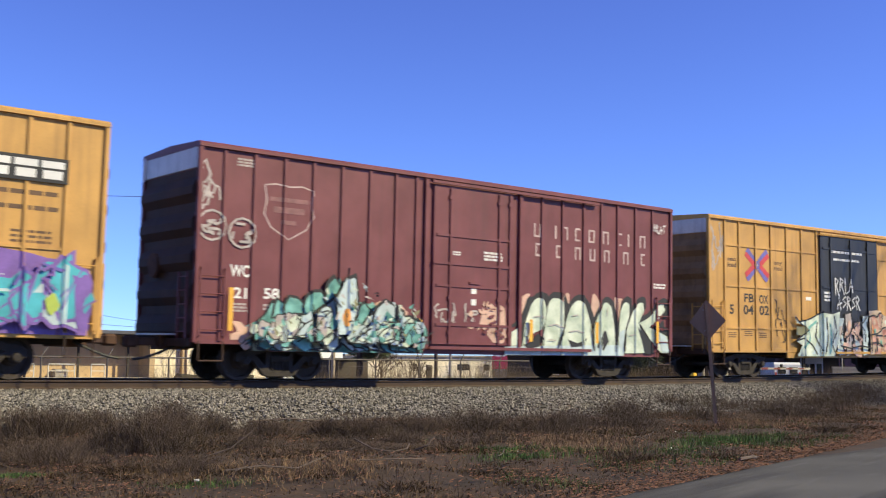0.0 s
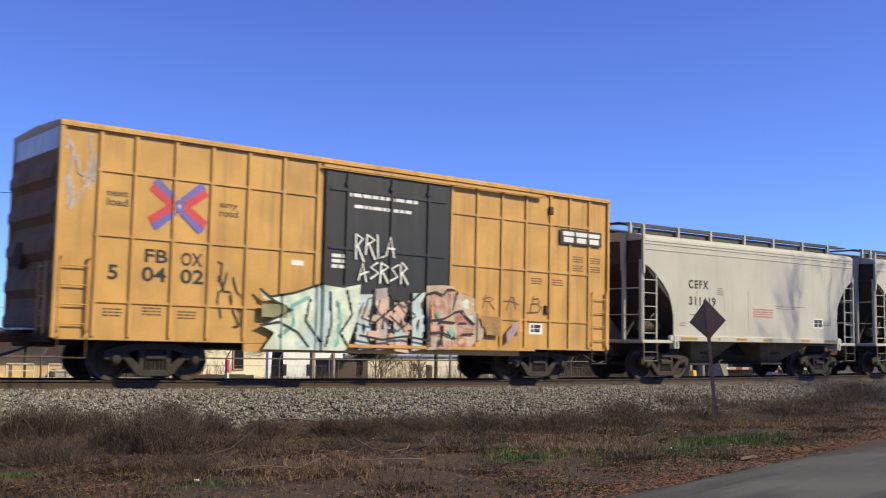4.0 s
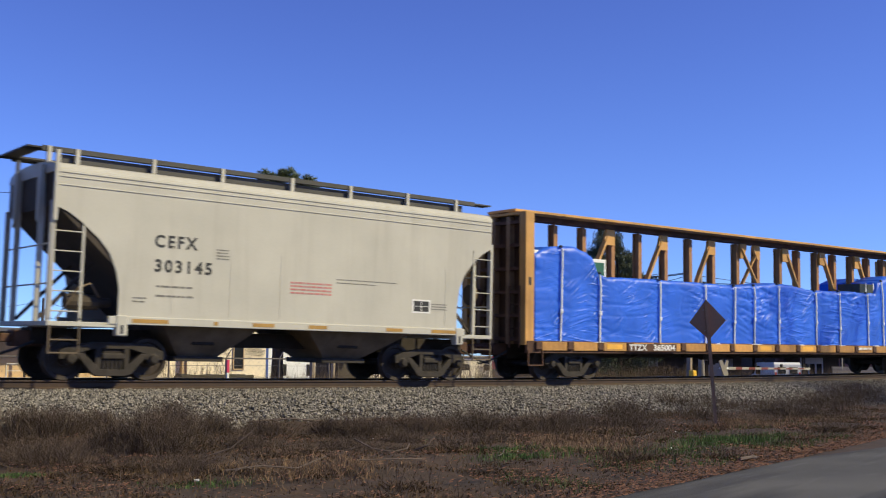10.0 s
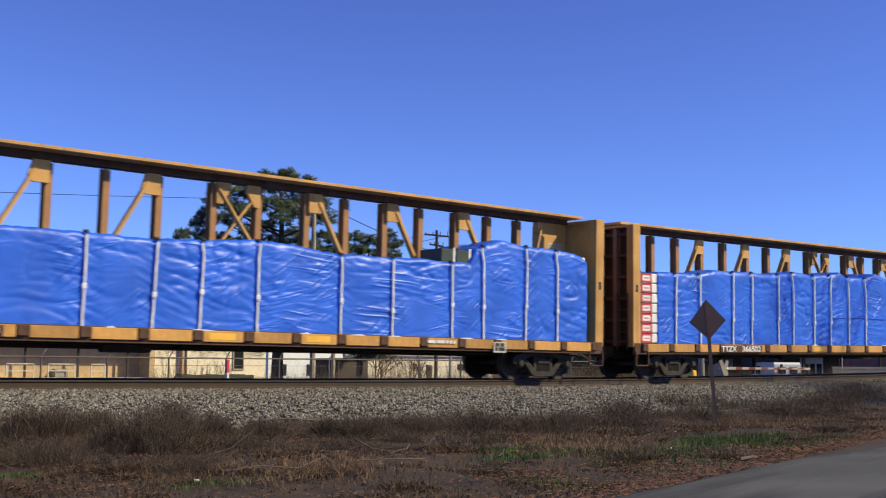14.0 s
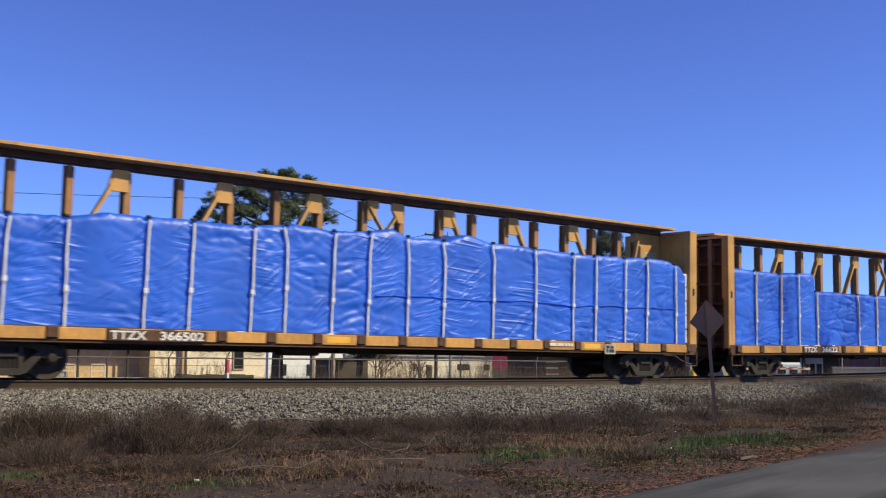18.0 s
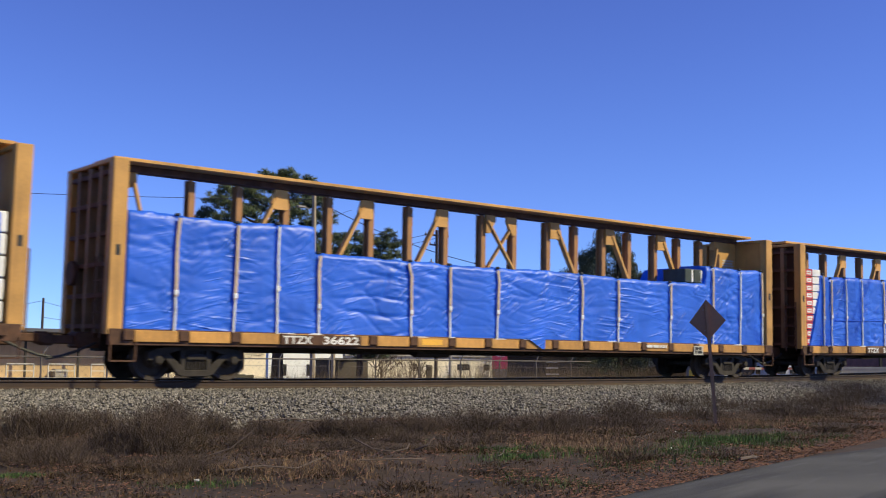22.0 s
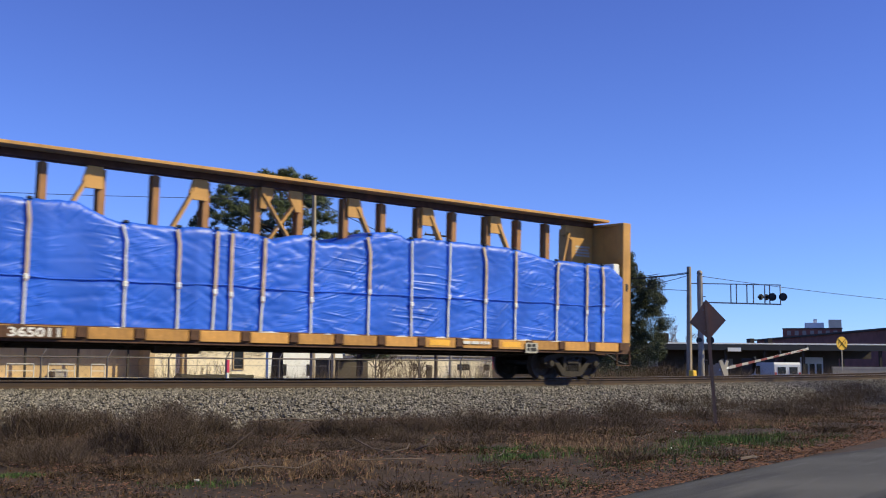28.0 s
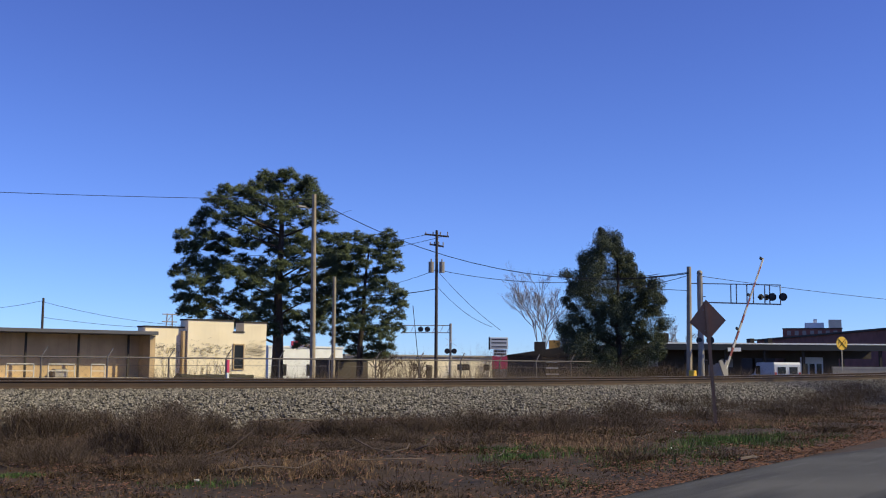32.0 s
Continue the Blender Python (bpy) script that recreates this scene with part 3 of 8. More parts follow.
def leaves_on_ground(name, count, seed, where, size, material, label):
    rnd = random.Random(seed)
    v, f = [], []
    for _ in range(count):
        x, y, z = where(rnd)
        s, a, t = size * rnd.uniform(0.5, 1.4), rnd.uniform(0, 6.28), rnd.uniform(-0.4, 0.4)
        n = len(v)
        for k in range(4):
            q = a + k * 1.571
            r = s * (1.0 if k % 2 else 0.6)
            v.append((x + r * math.cos(q), y + r * math.sin(q), z + 0.015 + r * t * math.cos(q)))
        f.append((n, n + 1, n + 2, n + 3))
    return cloud(name, v, f, M[material], label, "leaves")
def by_road(rnd):
    while True:
        x = rnd.uniform(5, 32)
        y = road_edge(x) + abs(rnd.gauss(0, 0.6)) - 0.12
        if in_view(x, y):
            return x, y, max(ground_z(x, y), -1.17)
leaves_on_ground("leaf_litter", 13000, 31, by_road, 0.026, "leaf_litter", "rust-brown fallen leaves along the road edge")
def anywhere(rnd):
    while True:
        x, y = rnd.uniform(3, 36), rnd.uniform(9, 18.6)
        if in_view(x, y) and y > road_edge(x):
            return x, y, ground_z(x, y) + rnd.uniform(0, 0.05)
def leaf_drifts(rnd):
    while True:
        x, y, z = anywhere(rnd)
        if rnd.random() < 0.12 + 1.5 * max(0.0, noise.noise((x * 0.7, y * 0.9, 44.0))):
            return x, y, z
leaves_on_ground("fallen_leaves", 16000, 32, leaf_drifts, 0.032, "leaf_litter", "scattered brown fallen leaves")

def stick(pts, r, seed):
    bm = bmesh.new()
    pts = [(x, y, ground_z(x, y) + dz) for x, y, dz in pts]
    for i, (a, b) in enumerate(zip(pts, pts[1:])):
        rod(bm, a, b, r * (1 - 0.5 * i / len(pts)), r * (1 - 0.5 * (i + 1) / len(pts)), 6)
    tagged(part("dead_branch", bm, M["deadwood"]), "bleached dead branch lying in the weeds", "branch", "dead branches on the bank")
stick([(10.1, 14.9, 0.22), (10.25, 14.6, 0.10), (10.5, 14.4, 0.06), (10.8, 14.4, 0.10), (11.0, 14.6, 0.16)], 0.016, 1)
stick([(11.0, 14.5, 0.05), (11.15, 14.3, 0.12), (11.3, 14.3, 0.26)], 0.014, 2)
stick([(7.0, 13.4, 0.05), (7.5, 13.3, 0.10), (8.0, 13.2, 0.08), (8.6, 13.4, 0.14)], 0.014, 3)
stick([(9.0, 13.2, 0.06), (9.6, 13.0, 0.10), (10.2, 13.1, 0.05)], 0.012, 4)
stick([(10.4, 19.0, 0.10), (11.2, 18.8, 0.14), (11.9, 18.7, 0.06)], 0.02, 5)
stick([(15.2, 11.1, 0.05), (15.7, 11.2, 0.06), (16.0, 11.35, 0.04)], 0.03, 6)
stick([(7.2, 14.6, 0.05), (7.6, 14.4, 0.2), (7.9, 14.3, 0.45)], 0.012, 7)
rk = random.Random(19)
for i in range(26):
    x, y = rk.uniform(5.0, 21.0), rk.uniform(11.8, 16.8)
    if not in_view(x, y) or y < road_edge(x) + 0.7:
        continue
    a, l = rk.uniform(-0.6, 0.6) + rk.choice((0, 3.14)), rk.uniform(0.25, 0.7)
    stick([(x + l * k / 3 * math.cos(a + 0.15 * k), y + l * k / 3 * math.sin(a + 0.15 * k), 0.04 + rk.uniform(0.0, 0.10)) for k in range(4)], rk.uniform(0.005, 0.011), 40 + i)
rl = random.Random(77)
for i in range(10):
    while True:
        x, y = rl.uniform(6, 30), rl.uniform(10, 18.2)
        if in_view(x, y) and y > road_edge(x) + 0.2:
            break
    bm = bmesh.new()
    s = rl.uniform(0.015, 0.03)
    box(bm, -s, s, -s * 0.6, s * 0.6, 0, s * 0.7, s * 0.2)
    for q in bm.verts:
        q.co.x += rl.uniform(-0.3, 0.3) * s
        q.co.z += rl.uniform(-0.2, 0.2) * s
    ob = tagged(part("litter_scrap", bm, M["litter"]), "crumpled pale scrap of litter in the weeds", "litter", "litter on the bank")
    ob.matrix_basis = pose(x, y, ground_z(x, y) + 0.03, 0, 0, rl.uniform(0, 360))

# ---------- things along and beyond the track ----------
M.update(
    sign_back=mat("weathered_sign_back", (0.27, 0.150, 0.085), 0.7, var=0.2),
    sign_post=mat("rusty_channel_post", (0.28, 0.165, 0.095), 0.8, var=0.3),
    stucco=mat("cream_stucco", (0.86, 0.74, 0.53), 0.85, var=0.08, scale=0.6, bump=0.15, streak=0.15, scol=(0.4, 0.32, 0.22)),
    dock_wall=mat("tan_dock_wall", (0.52, 0.37, 0.20), 0.85, var=0.2, scale=0.8, streak=0.2),
    roof_edge=mat("grey_blue_roof_edge", (0.09, 0.09, 0.11), 0.6, var=0.2),
    glass_dark=mat("dark_window_glass", (0.02, 0.022, 0.025), 0.12, var=0.1),
    pipe=mat("pale_pipe", (0.60, 0.57, 0.50), 0.5, var=0.15),
    fence=mat("dull_fence_steel", (0.16, 0.14, 0.13), 0.6, metal=0.3, var=0.25),
    pole=mat("weathered_pole_wood", (0.34, 0.275, 0.20), 0.85, var=0.3, scale=2, streak=0.4),
    pole_dark=mat("dark_pole_wood", (0.06, 0.045, 0.04), 0.85, var=0.3, scale=2),
    wire=mat("black_cable", (0.02, 0.02, 0.025), 0.6, var=0.1),
    grey_metal=mat("grey_metal", (0.30, 0.27, 0.235), 0.5, metal=0.1, var=0.15),
    black_metal=mat("black_signal_paint", (0.015, 0.015, 0.017), 0.5, var=0.15),
    bark=mat("pine_bark", (0.055, 0.040, 0.032), 0.9, var=0.35, scale=3, bump=0.5),
    needles=mat("pine_needles", (0.060, 0.082, 0.030), 0.6, var=0.3, island=0.6, col2=(0.088, 0.112, 0.046)),
    evergreen=mat("dark_evergreen_leaves", (0.040, 0.052, 0.024), 0.65, var=0.3, island=0.45, col2=(0.076, 0.092, 0.046)),
    bare=mat("pale_bare_branches", (0.25, 0.225, 0.205), 0.85, var=0.2),
    hedge=mat("clipped_hedge", (0.045, 0.04, 0.022), 0.9, var=0.4, scale=6),
    gate_white=mat("worn_white_gate_paint", (0.40, 0.37, 0.35), 0.6, var=0.15),
    gate_red=mat("worn_red_gate_paint", (0.20, 0.045, 0.04), 0.6, var=0.2),
    yellow_sign=mat("yellow_sign_face", (0.85, 0.52, 0.02), 0.4, var=0.05),
    pink=mat("crimson_sign_panel", (0.62, 0.05, 0.13), 0.5, var=0.1),
    off_white=mat("off_white_wall", (0.72, 0.63, 0.48), 0.8, var=0.12, scale=0.6),
    bright_white=mat("bright_white_wall", (0.78, 0.78, 0.77), 0.7, var=0.08),
    slate=mat("dark_slate_wall", (0.065, 0.052, 0.042), 0.8, var=0.2),
    dark_roof=mat("dark_tar_roof", (0.045, 0.036, 0.028), 0.85, var=0.2),
    brick=mat("dark_red_brick", (0.23, 0.085, 0.062), 0.85, var=0.25, scale=1.0, bump=0.2),
    van_white=mat("white_van_paint", (0.78, 0.78, 0.78), 0.3, var=0.05, coat=0.4),
    rubber=mat("black_rubber", (0.02, 0.02, 0.02), 0.8, var=0.2),
)

# warning sign seen from behind, on the bank
sg = thing("road_sign", "diamond warning sign seen from its brown weathered back", "road sign")
sg.matrix_basis = pose(21.41, 16.28, -1.12, 0, -3.4, -50)
bm = bmesh.new()
a = [bm.verts.new((x, 0.02, z)) for x, z in ((0, 2.18), (0.43, 2.62), (0, 3.15), (-0.43, 2.62))]
b = [bm.verts.new((x, 0.025, z)) for x, z in ((0, 2.18), (0.43, 2.62), (0, 3.15), (-0.43, 2.62))]
bm.faces.new(a)
bm.faces.new(b[::-1])
for i in range(4):
    bm.faces.new((a[i - 1], a[i], b[i], b[i - 1]))
bmesh.ops.recalc_face_normals(bm, faces=bm.faces)
part("sign_plate", bm, M["sign_back"], sg)
bm = bmesh.new()
box(bm, -0.035, 0.035, -0.012, 0.0, -0.3, 3.10)
for x in (-0.035, 0.035):
    box(bm, x - 0.006, x + 0.006, -0.012, 0.019, -0.3, 3.10)
part("post", bm, M["sign_post"], sg)
for z in (2.4, 2.9):
    bm = bmesh.new()
    rod(bm, (-0.08, -0.02, z), (-0.08, 0.03, z), 0.014, seg=8)
    part("bolt", bm, M["grey_metal"], sg)

# cream building and its dock
bld = thing("cream_building", "cream stucco commercial building with a flat stepped roofline", "building")
def wall_block(parent, name, x0, x1, y0, y1, z0, z1, material, coping=True):
    w = part(name, boxm(x0, x1, y0, y1, z0, z1), M[material], parent)
    if coping:
        part("coping", boxm(x0 - 0.04, x1 + 0.04, y0 - 0.05, y1 + 0.05, z1, z1 + 0.09), M["dark_roof"], w)
    return w
wall_block(bld, "wall", 26.95, 29.5, 62.3, 63.4, -1.3, 2.64, "stucco")
wall_block(bld, "wall", 29.5, 32.6, 61.8, 62.9, -1.3, 3.12, "stucco")
wall_block(bld, "wall", 32.6, 33.32, 61.8, 62.9, -1.3, 2.42, "stucco")
wall_block(bld, "wall", 33.32, 34.95, 61.8, 62.9, -1.3, 3.06, "stucco")
part("rear_block", boxm(27.2, 34.9, 63.4, 72, -1.3, 2.2), M["stucco"], bld)
# added darker strip paints the shade where the left wall steps back
part("recess", boxm(29.25, 29.52, 61.95, 62.35, -1.3, 2.45), M["dock_wall"], bld, "darker tan strip standing for the shade at the wall setback")
win = part("window", boxm(32.62, 33.30, 61.74, 61.82, 0.15, 1.66), M["glass_dark"], bld)
for a, b, c, d in ((32.58, 32.64, 0.1, 1.7), (33.28, 33.34, 0.1, 1.7), (32.58, 33.34, 1.64, 1.72), (32.58, 33.34, 0.08, 0.16)):
    part("frame", boxm(a, b, 61.71, 61.80, c, d), M["dock_wall"], win)
bm = bmesh.new()
rv = random.Random(3)
for i in range(420):
    x = rv.choice((rv.uniform(27.0, 29.4), rv.uniform(29.6, 32.4), rv.uniform(33.4, 34.8)))
    z = rv.gauss(1.25, 0.22)
    a = rv.uniform(0, 3.14)
    l = rv.uniform(0.12, 0.4)
    yy = 61.76 if x > 29.5 else 62.26
    bar(bm, (x, yy, z), (x + l * math.cos(a), yy - 0.02, z + l * 0.5 * math.sin(a)), 0.009)
for i in range(60):
    x = rv.choice((rv.uniform(27.0, 29.4), rv.uniform(29.6, 32.4)))
    yy = 61.76 if x > 29.5 else 62.26
    z = rv.uniform(-1.1, 0.4)
    bar(bm, (x, yy, z), (x + rv.uniform(-0.25, 0.25), yy - 0.02, z + rv.uniform(0.4, 0.9)), 0.011)
tagged(part("climbing_vine", bm, M["bark"]), "leafless vine on a cream wall", "plant")

dock = thing("loading_dock", "open loading dock under a flat canopy with a tan back wall", "building")
part("canopy_roof", boxm(4.0, 25.45, 57.0, 61.5, 2.02, 2.22, 0.02), M["roof_edge"], dock)
part("back_wall", boxm(4.0, 25.1, 58.8, 59.1, -1.3, 2.0), M["dock_wall"], dock)
part("platform", boxm(4.0, 25.6, 57.6, 63.2, -1.3, -0.32), M["off_white"], dock)
part("end_wall", boxm(25.1, 25.4, 57.3, 62.6, -1.3, 2.0), M["dock_wall"], dock)
part("side_wall", boxm(25.0, 26.9, 62.6, 62.9, -1.3, 2.3), M["dock_wall"], dock)
for x in (8.2, 13.0, 18.6, 21.4, 24.2):
    part("canopy_post", boxm(x - 0.05, x + 0.05, 58.1, 58.2, -0.32, 2.02), M["dark_roof"], dock)
for a, b in ((12.5, 13.8), (17.55, 18.95), (19.7, 21.1), (22.0, 22.75)):
    hr = part("handrail", boxm(a, b, 57.75, 57.80, 0.36, 0.41), M["pipe"], dock)
    part("rail", boxm(a, b, 57.75, 57.80, 0.0, 0.045), M["pipe"], hr)
    for x in (a, b):
        part("upright", boxm(x - 0.025, x + 0.025, 57.745, 57.805, -0.32, 0.36), M["pipe"], hr)
crate = tagged(part("stacked_crate", boxm(20.2, 20.9, 58.2, 58.75, -0.32, 0.12, 0.03), M["grey_metal"]), "grey crate standing on the dock", "crate")

hd = bmesh.new()
box(hd, 20.7, 24.3, 44.0, 44.7, -1.2, -0.05, 0.08)
bmesh.ops.subdivide_edges(hd, edges=hd.edges[:], cuts=6, use_grid_fill=True)
for q in hd.verts:
    q.co += Vector((noise.noise(q.co * 2.1), noise.noise(q.co * 2.3 + Vector((5, 0, 0))), noise.noise(q.co * 3))) * 0.09
tagged(part("low_hedge", hd, M["hedge"]), "low clipped dark hedge", "hedge")
mk = thing("marker_post", "slim marker post, red above and white below", "post")
part("lower_post", boxm(17.70, 17.79, 33.96, 34.04, -1.2, 0.12, 0.01), M["bright_white"], mk)
part("upper_post", boxm(17.695, 17.795, 33.955, 34.045, 0.12, 0.57, 0.01), M["pink"], mk)

# chain-link fence
fc = thing("chain_link_fence", "grey chain-link fence with leaning barbed-wire arms", "fence")
fp = None
for i in range(14):
    x = 8.0 + i * 2.35
    if fp is None:
        bm = bmesh.new()
        rod(bm, (0, 0, -1.3), (0, 0, 0.66), 0.035, seg=8)
        bar(bm, (0, 0, 0.64), (0.22, 0, 0.98), 0.035)
        fp = part("fence_post", bm, M["fence"], fc)
        fp.matrix_basis = pose(x, 38, 0)
    else:
        same("fence_post", fp, fc, pose(x, 38, 0))
bm = bmesh.new()
rod(bm, (0, 38, 0.62), (40, 38, 0.66), 0.03, seg=6)
part("top_rail", bm, M["fence"], fc)
for k in range(2):
    bm = bmesh.new()
    rod(bm, (0, 38, -0.1 + 0.45 * k), (40, 38, -0.08 + 0.45 * k), 0.008, seg=4)
    part("tension_wire", bm, M["fence"], fc)
bm = bmesh.new()
n = 0
for i in range(150):
    x = 6 + i * 0.23
    for s in (-1, 1):
        bar(bm, (x, 38.0 + 0.006 * s, -1.15), (x + s * 1.75, 38.0 + 0.006 * s, 0.62), 0.0024)
tagged(part("wire_mesh", bm, M["fence"], fc), "", kind="stuff")

# poles and cables
def pole(name, label, x, y, base, top, r, material, lean=0.0):
    th = thing(name, label, "utility pole")
    th.matrix_basis = pose(x, y, base, 0, lean, 0)
    bm = bmesh.new()
    rod(bm, (0, 0, -0.5), (0, 0, top - base), r, r * 0.72, 10)
    part("shaft", bm, M[material], th)
    return th
P_A = pole("utility_pole", "tall weathered wooden pole with a lamp arm", 31.72, 50.93, -1.15, 9.83, 0.17, "pole", -0.6)
bm = bmesh.new()
rod(bm, (0, 0, 10.0), (-0.5, 0.1, 10.25), 0.03, seg=6)
box(bm, -1.0, -0.5, 0.0, 0.2, 10.18, 10.30, 0.03)
part("street_lamp", bm, M["grey_metal"], P_A)
pole("utility_pole", "short weathered wooden pole", 35.92, 55.37, -1.15, 5.76, 0.14, "pole")
P_B = pole("utility_pole", "dark utility pole with crossarm and transformers", 46.54, 58.81, -1.15, 9.81, 0.13, "pole_dark")
for z, w in ((10.6, 0.85), (9.9, 0.5)):
    bm = bmesh.new()
    bar(bm, (-w * 0.78, w * 0.62, z + 0.08), (w * 0.78, -w * 0.62, z - 0.08), 0.11)
    arm = part("crossarm", bm, M["pole_dark"], P_B)
    for k in (-0.9, -0.3, 0.3, 0.9):
        bm = bmesh.new()
        rod(bm, (w * 0.78 * k, -w * 0.62 * k, z), (w * 0.78 * k, -w * 0.62 * k, z + 0.25), 0.04, seg=6)
        part("insulator", bm, M["grey_metal"], arm)
for s in (-1, 1):
    bm = bmesh.new()
    rod(bm, (s * 0.30, -s * 0.22, 8.0), (s * 0.30, -s * 0.22, 8.75), 0.19, seg=12)
    rod(bm, (s * 0.30, -s * 0.22, 8.75), (s * 0.30, -s * 0.22, 8.95), 0.05, seg=6)
    part("transformer", bm, M["grey_metal"], P_B)
P_C = pole("utility_pole", "thin dark pole far behind the dock", 28.5, 85.4, -1.15, 5.5, 0.12, "pole_dark")
P_D = pole("utility_pole", "stout weathered pole beside the crossing signal", 45.36, 36.15, -1.15, 5.66, 0.16, "pole", 1.2)
def cable(name, a, b, sag, r=0.016, n=14):
    a, b = Vector(a), Vector(b)
    bm = bmesh.new()
    pts = [a.lerp(b, i / n) - Vector((0, 0, sag * 4 * (i / n) * (1 - i / n))) for i in range(n + 1)]
    tube(bm, pts, r, 5)
    tagged(part("overhead_cable", bm, M["wire"]), "black overhead cable between poles", "cable", "overhead cables")
cable("c", (31.9, 50.8, 9.4), (45.4, 36.1, 5.35), 1.75, 0.02)
cable("c", (2.0, 63.0, 9.2), (31.6, 51.0, 9.55), 0.25)
cable("c", (46.6, 58.8, 7.05), (58.5, 49.0, 6.85), 0.75, 0.02)
cable("c", (46.6, 58.8, 7.0), (53.5, 60.0, 3.1), 0.25)
cable("c", (46.6, 58.8, 5.9), (52.9, 60.2, 3.3), 0.4)
cable("c", (46.4, 58.8, 7.0), (40.5, 66.0, 5.5), 0.5)
cable("c", (46.4, 58.8, 5.7), (42.8, 61.5, 5.2), 0.1, 0.03)
cable("c", (46.0, 59.2, 9.5), (38.0, 70.0, 8.3), 0.3)
cable("c", (46.9, 58.4, 9.4), (40.0, 70.0, 7.8), 0.3)
cable("c", (28.5, 85.4, 5.3), (14.0, 88.0, 5.0), 0.9)
cable("c", (28.5, 85.4, 5.2), (45.0, 84.0, 3.7), 0.6)
cable("c", (28.5, 85.4, 4.0), (45.0, 84.0, 3.6), 0.4)
cable("c", (45.4, 36.1, 5.3), (42.9, 40.0, 5.1), 0.1, 0.025)
cable("c", (45.4, 36.1, 5.2), (43.5, 38.8, 4.6), 0.1)
cable("c", (45.4, 36.1, 4.4), (40.0, 40.5, 5.2), 0.15)
cable("c", (47.4, 36.8, 5.3), (92.0, 36.0, 5.0), 0.35)

# trees
def leaf_cloud(clumps, right, depth, origin, per, size, seed, flat=0.75, thin=0.35, loose=0.17):
    rnd = random.Random(seed)
    v, f = [], []
    more = [(a + rnd.gauss(0, 0.8) * r, b + rnd.gauss(0, 0.5) * r, r * 0.6) for a, b, r in clumps]
    for lat, z, r in list(clumps) + more:
        d = rnd.uniform(-depth, depth)
        cx, cy = origin[0] + right[0] * lat - right[1] * d, origin[1] + right[1] * lat + right[0] * d
        subs = [(rnd.gauss(0, 0.55), rnd.gauss(0, 0.55), rnd.gauss(-0.05, 0.45)) for _ in range(15)]
        for _ in range(int(per * (0.4 + r * r))):
            s = rnd.choice(subs)
            q = Vector((rnd.gauss(s[0], loose), rnd.gauss(s[1], loose), rnd.gauss(s[2], loose * 0.9) * flat))
            if q.length > 1.5:
                continue
            c = Vector((cx, cy, z)) + q * r
            t = Euler((rnd.uniform(0, 6.28), rnd.uniform(0, 6.28), rnd.uniform(0, 6.28))).to_matrix()
            k = size * rnd.uniform(0.6, 1.3)
            n = len(v)
            for u, w in ((-1, 0), (0, -thin), (1, 0), (0, thin)):
                v.append(tuple(c + t @ Vector((u * k, w * k, 0))))
            f.append((n, n + 1, n + 2, n + 3))
    return v, f

def needle_cloud(clumps, right, depth, origin, per, length, seed):
    """Pine foliage: clumps of round tufts, each a burst of long needles."""
    rnd = random.Random(seed)
    v, f = [], []
    for lat, z, r in clumps:
        d = rnd.uniform(-depth, depth)
        cx, cy = origin[0] + right[0] * lat - right[1] * d, origin[1] + right[1] * lat + right[0] * d
        for _ in range(int(58 * (0.3 + r * r))):
            a, e, k = rnd.uniform(0, 6.283), rnd.uniform(-0.6, 1.0), rnd.random() ** 0.4
            c = Vector((cx + r * k * math.cos(a) * math.sqrt(1 - min(1, e * e)), cy + r * k * math.sin(a) * math.sqrt(1 - min(1, e * e)), z + r * 0.72 * k * e))
            for _ in range(per):
                w = Vector((rnd.gauss(0, 1), rnd.gauss(0, 1), rnd.gauss(0.35, 0.8))).normalized()
                l = length * rnd.uniform(0.6, 1.25)
                s = w.orthogonal().normalized() * 0.030
                o = c + w * rnd.uniform(0.0, 0.10)
                n = len(v)
                v.extend((tuple(o - s), tuple(o + s), tuple(o + w * l)))
                f.append((n, n + 1, n + 2))
    return v, f

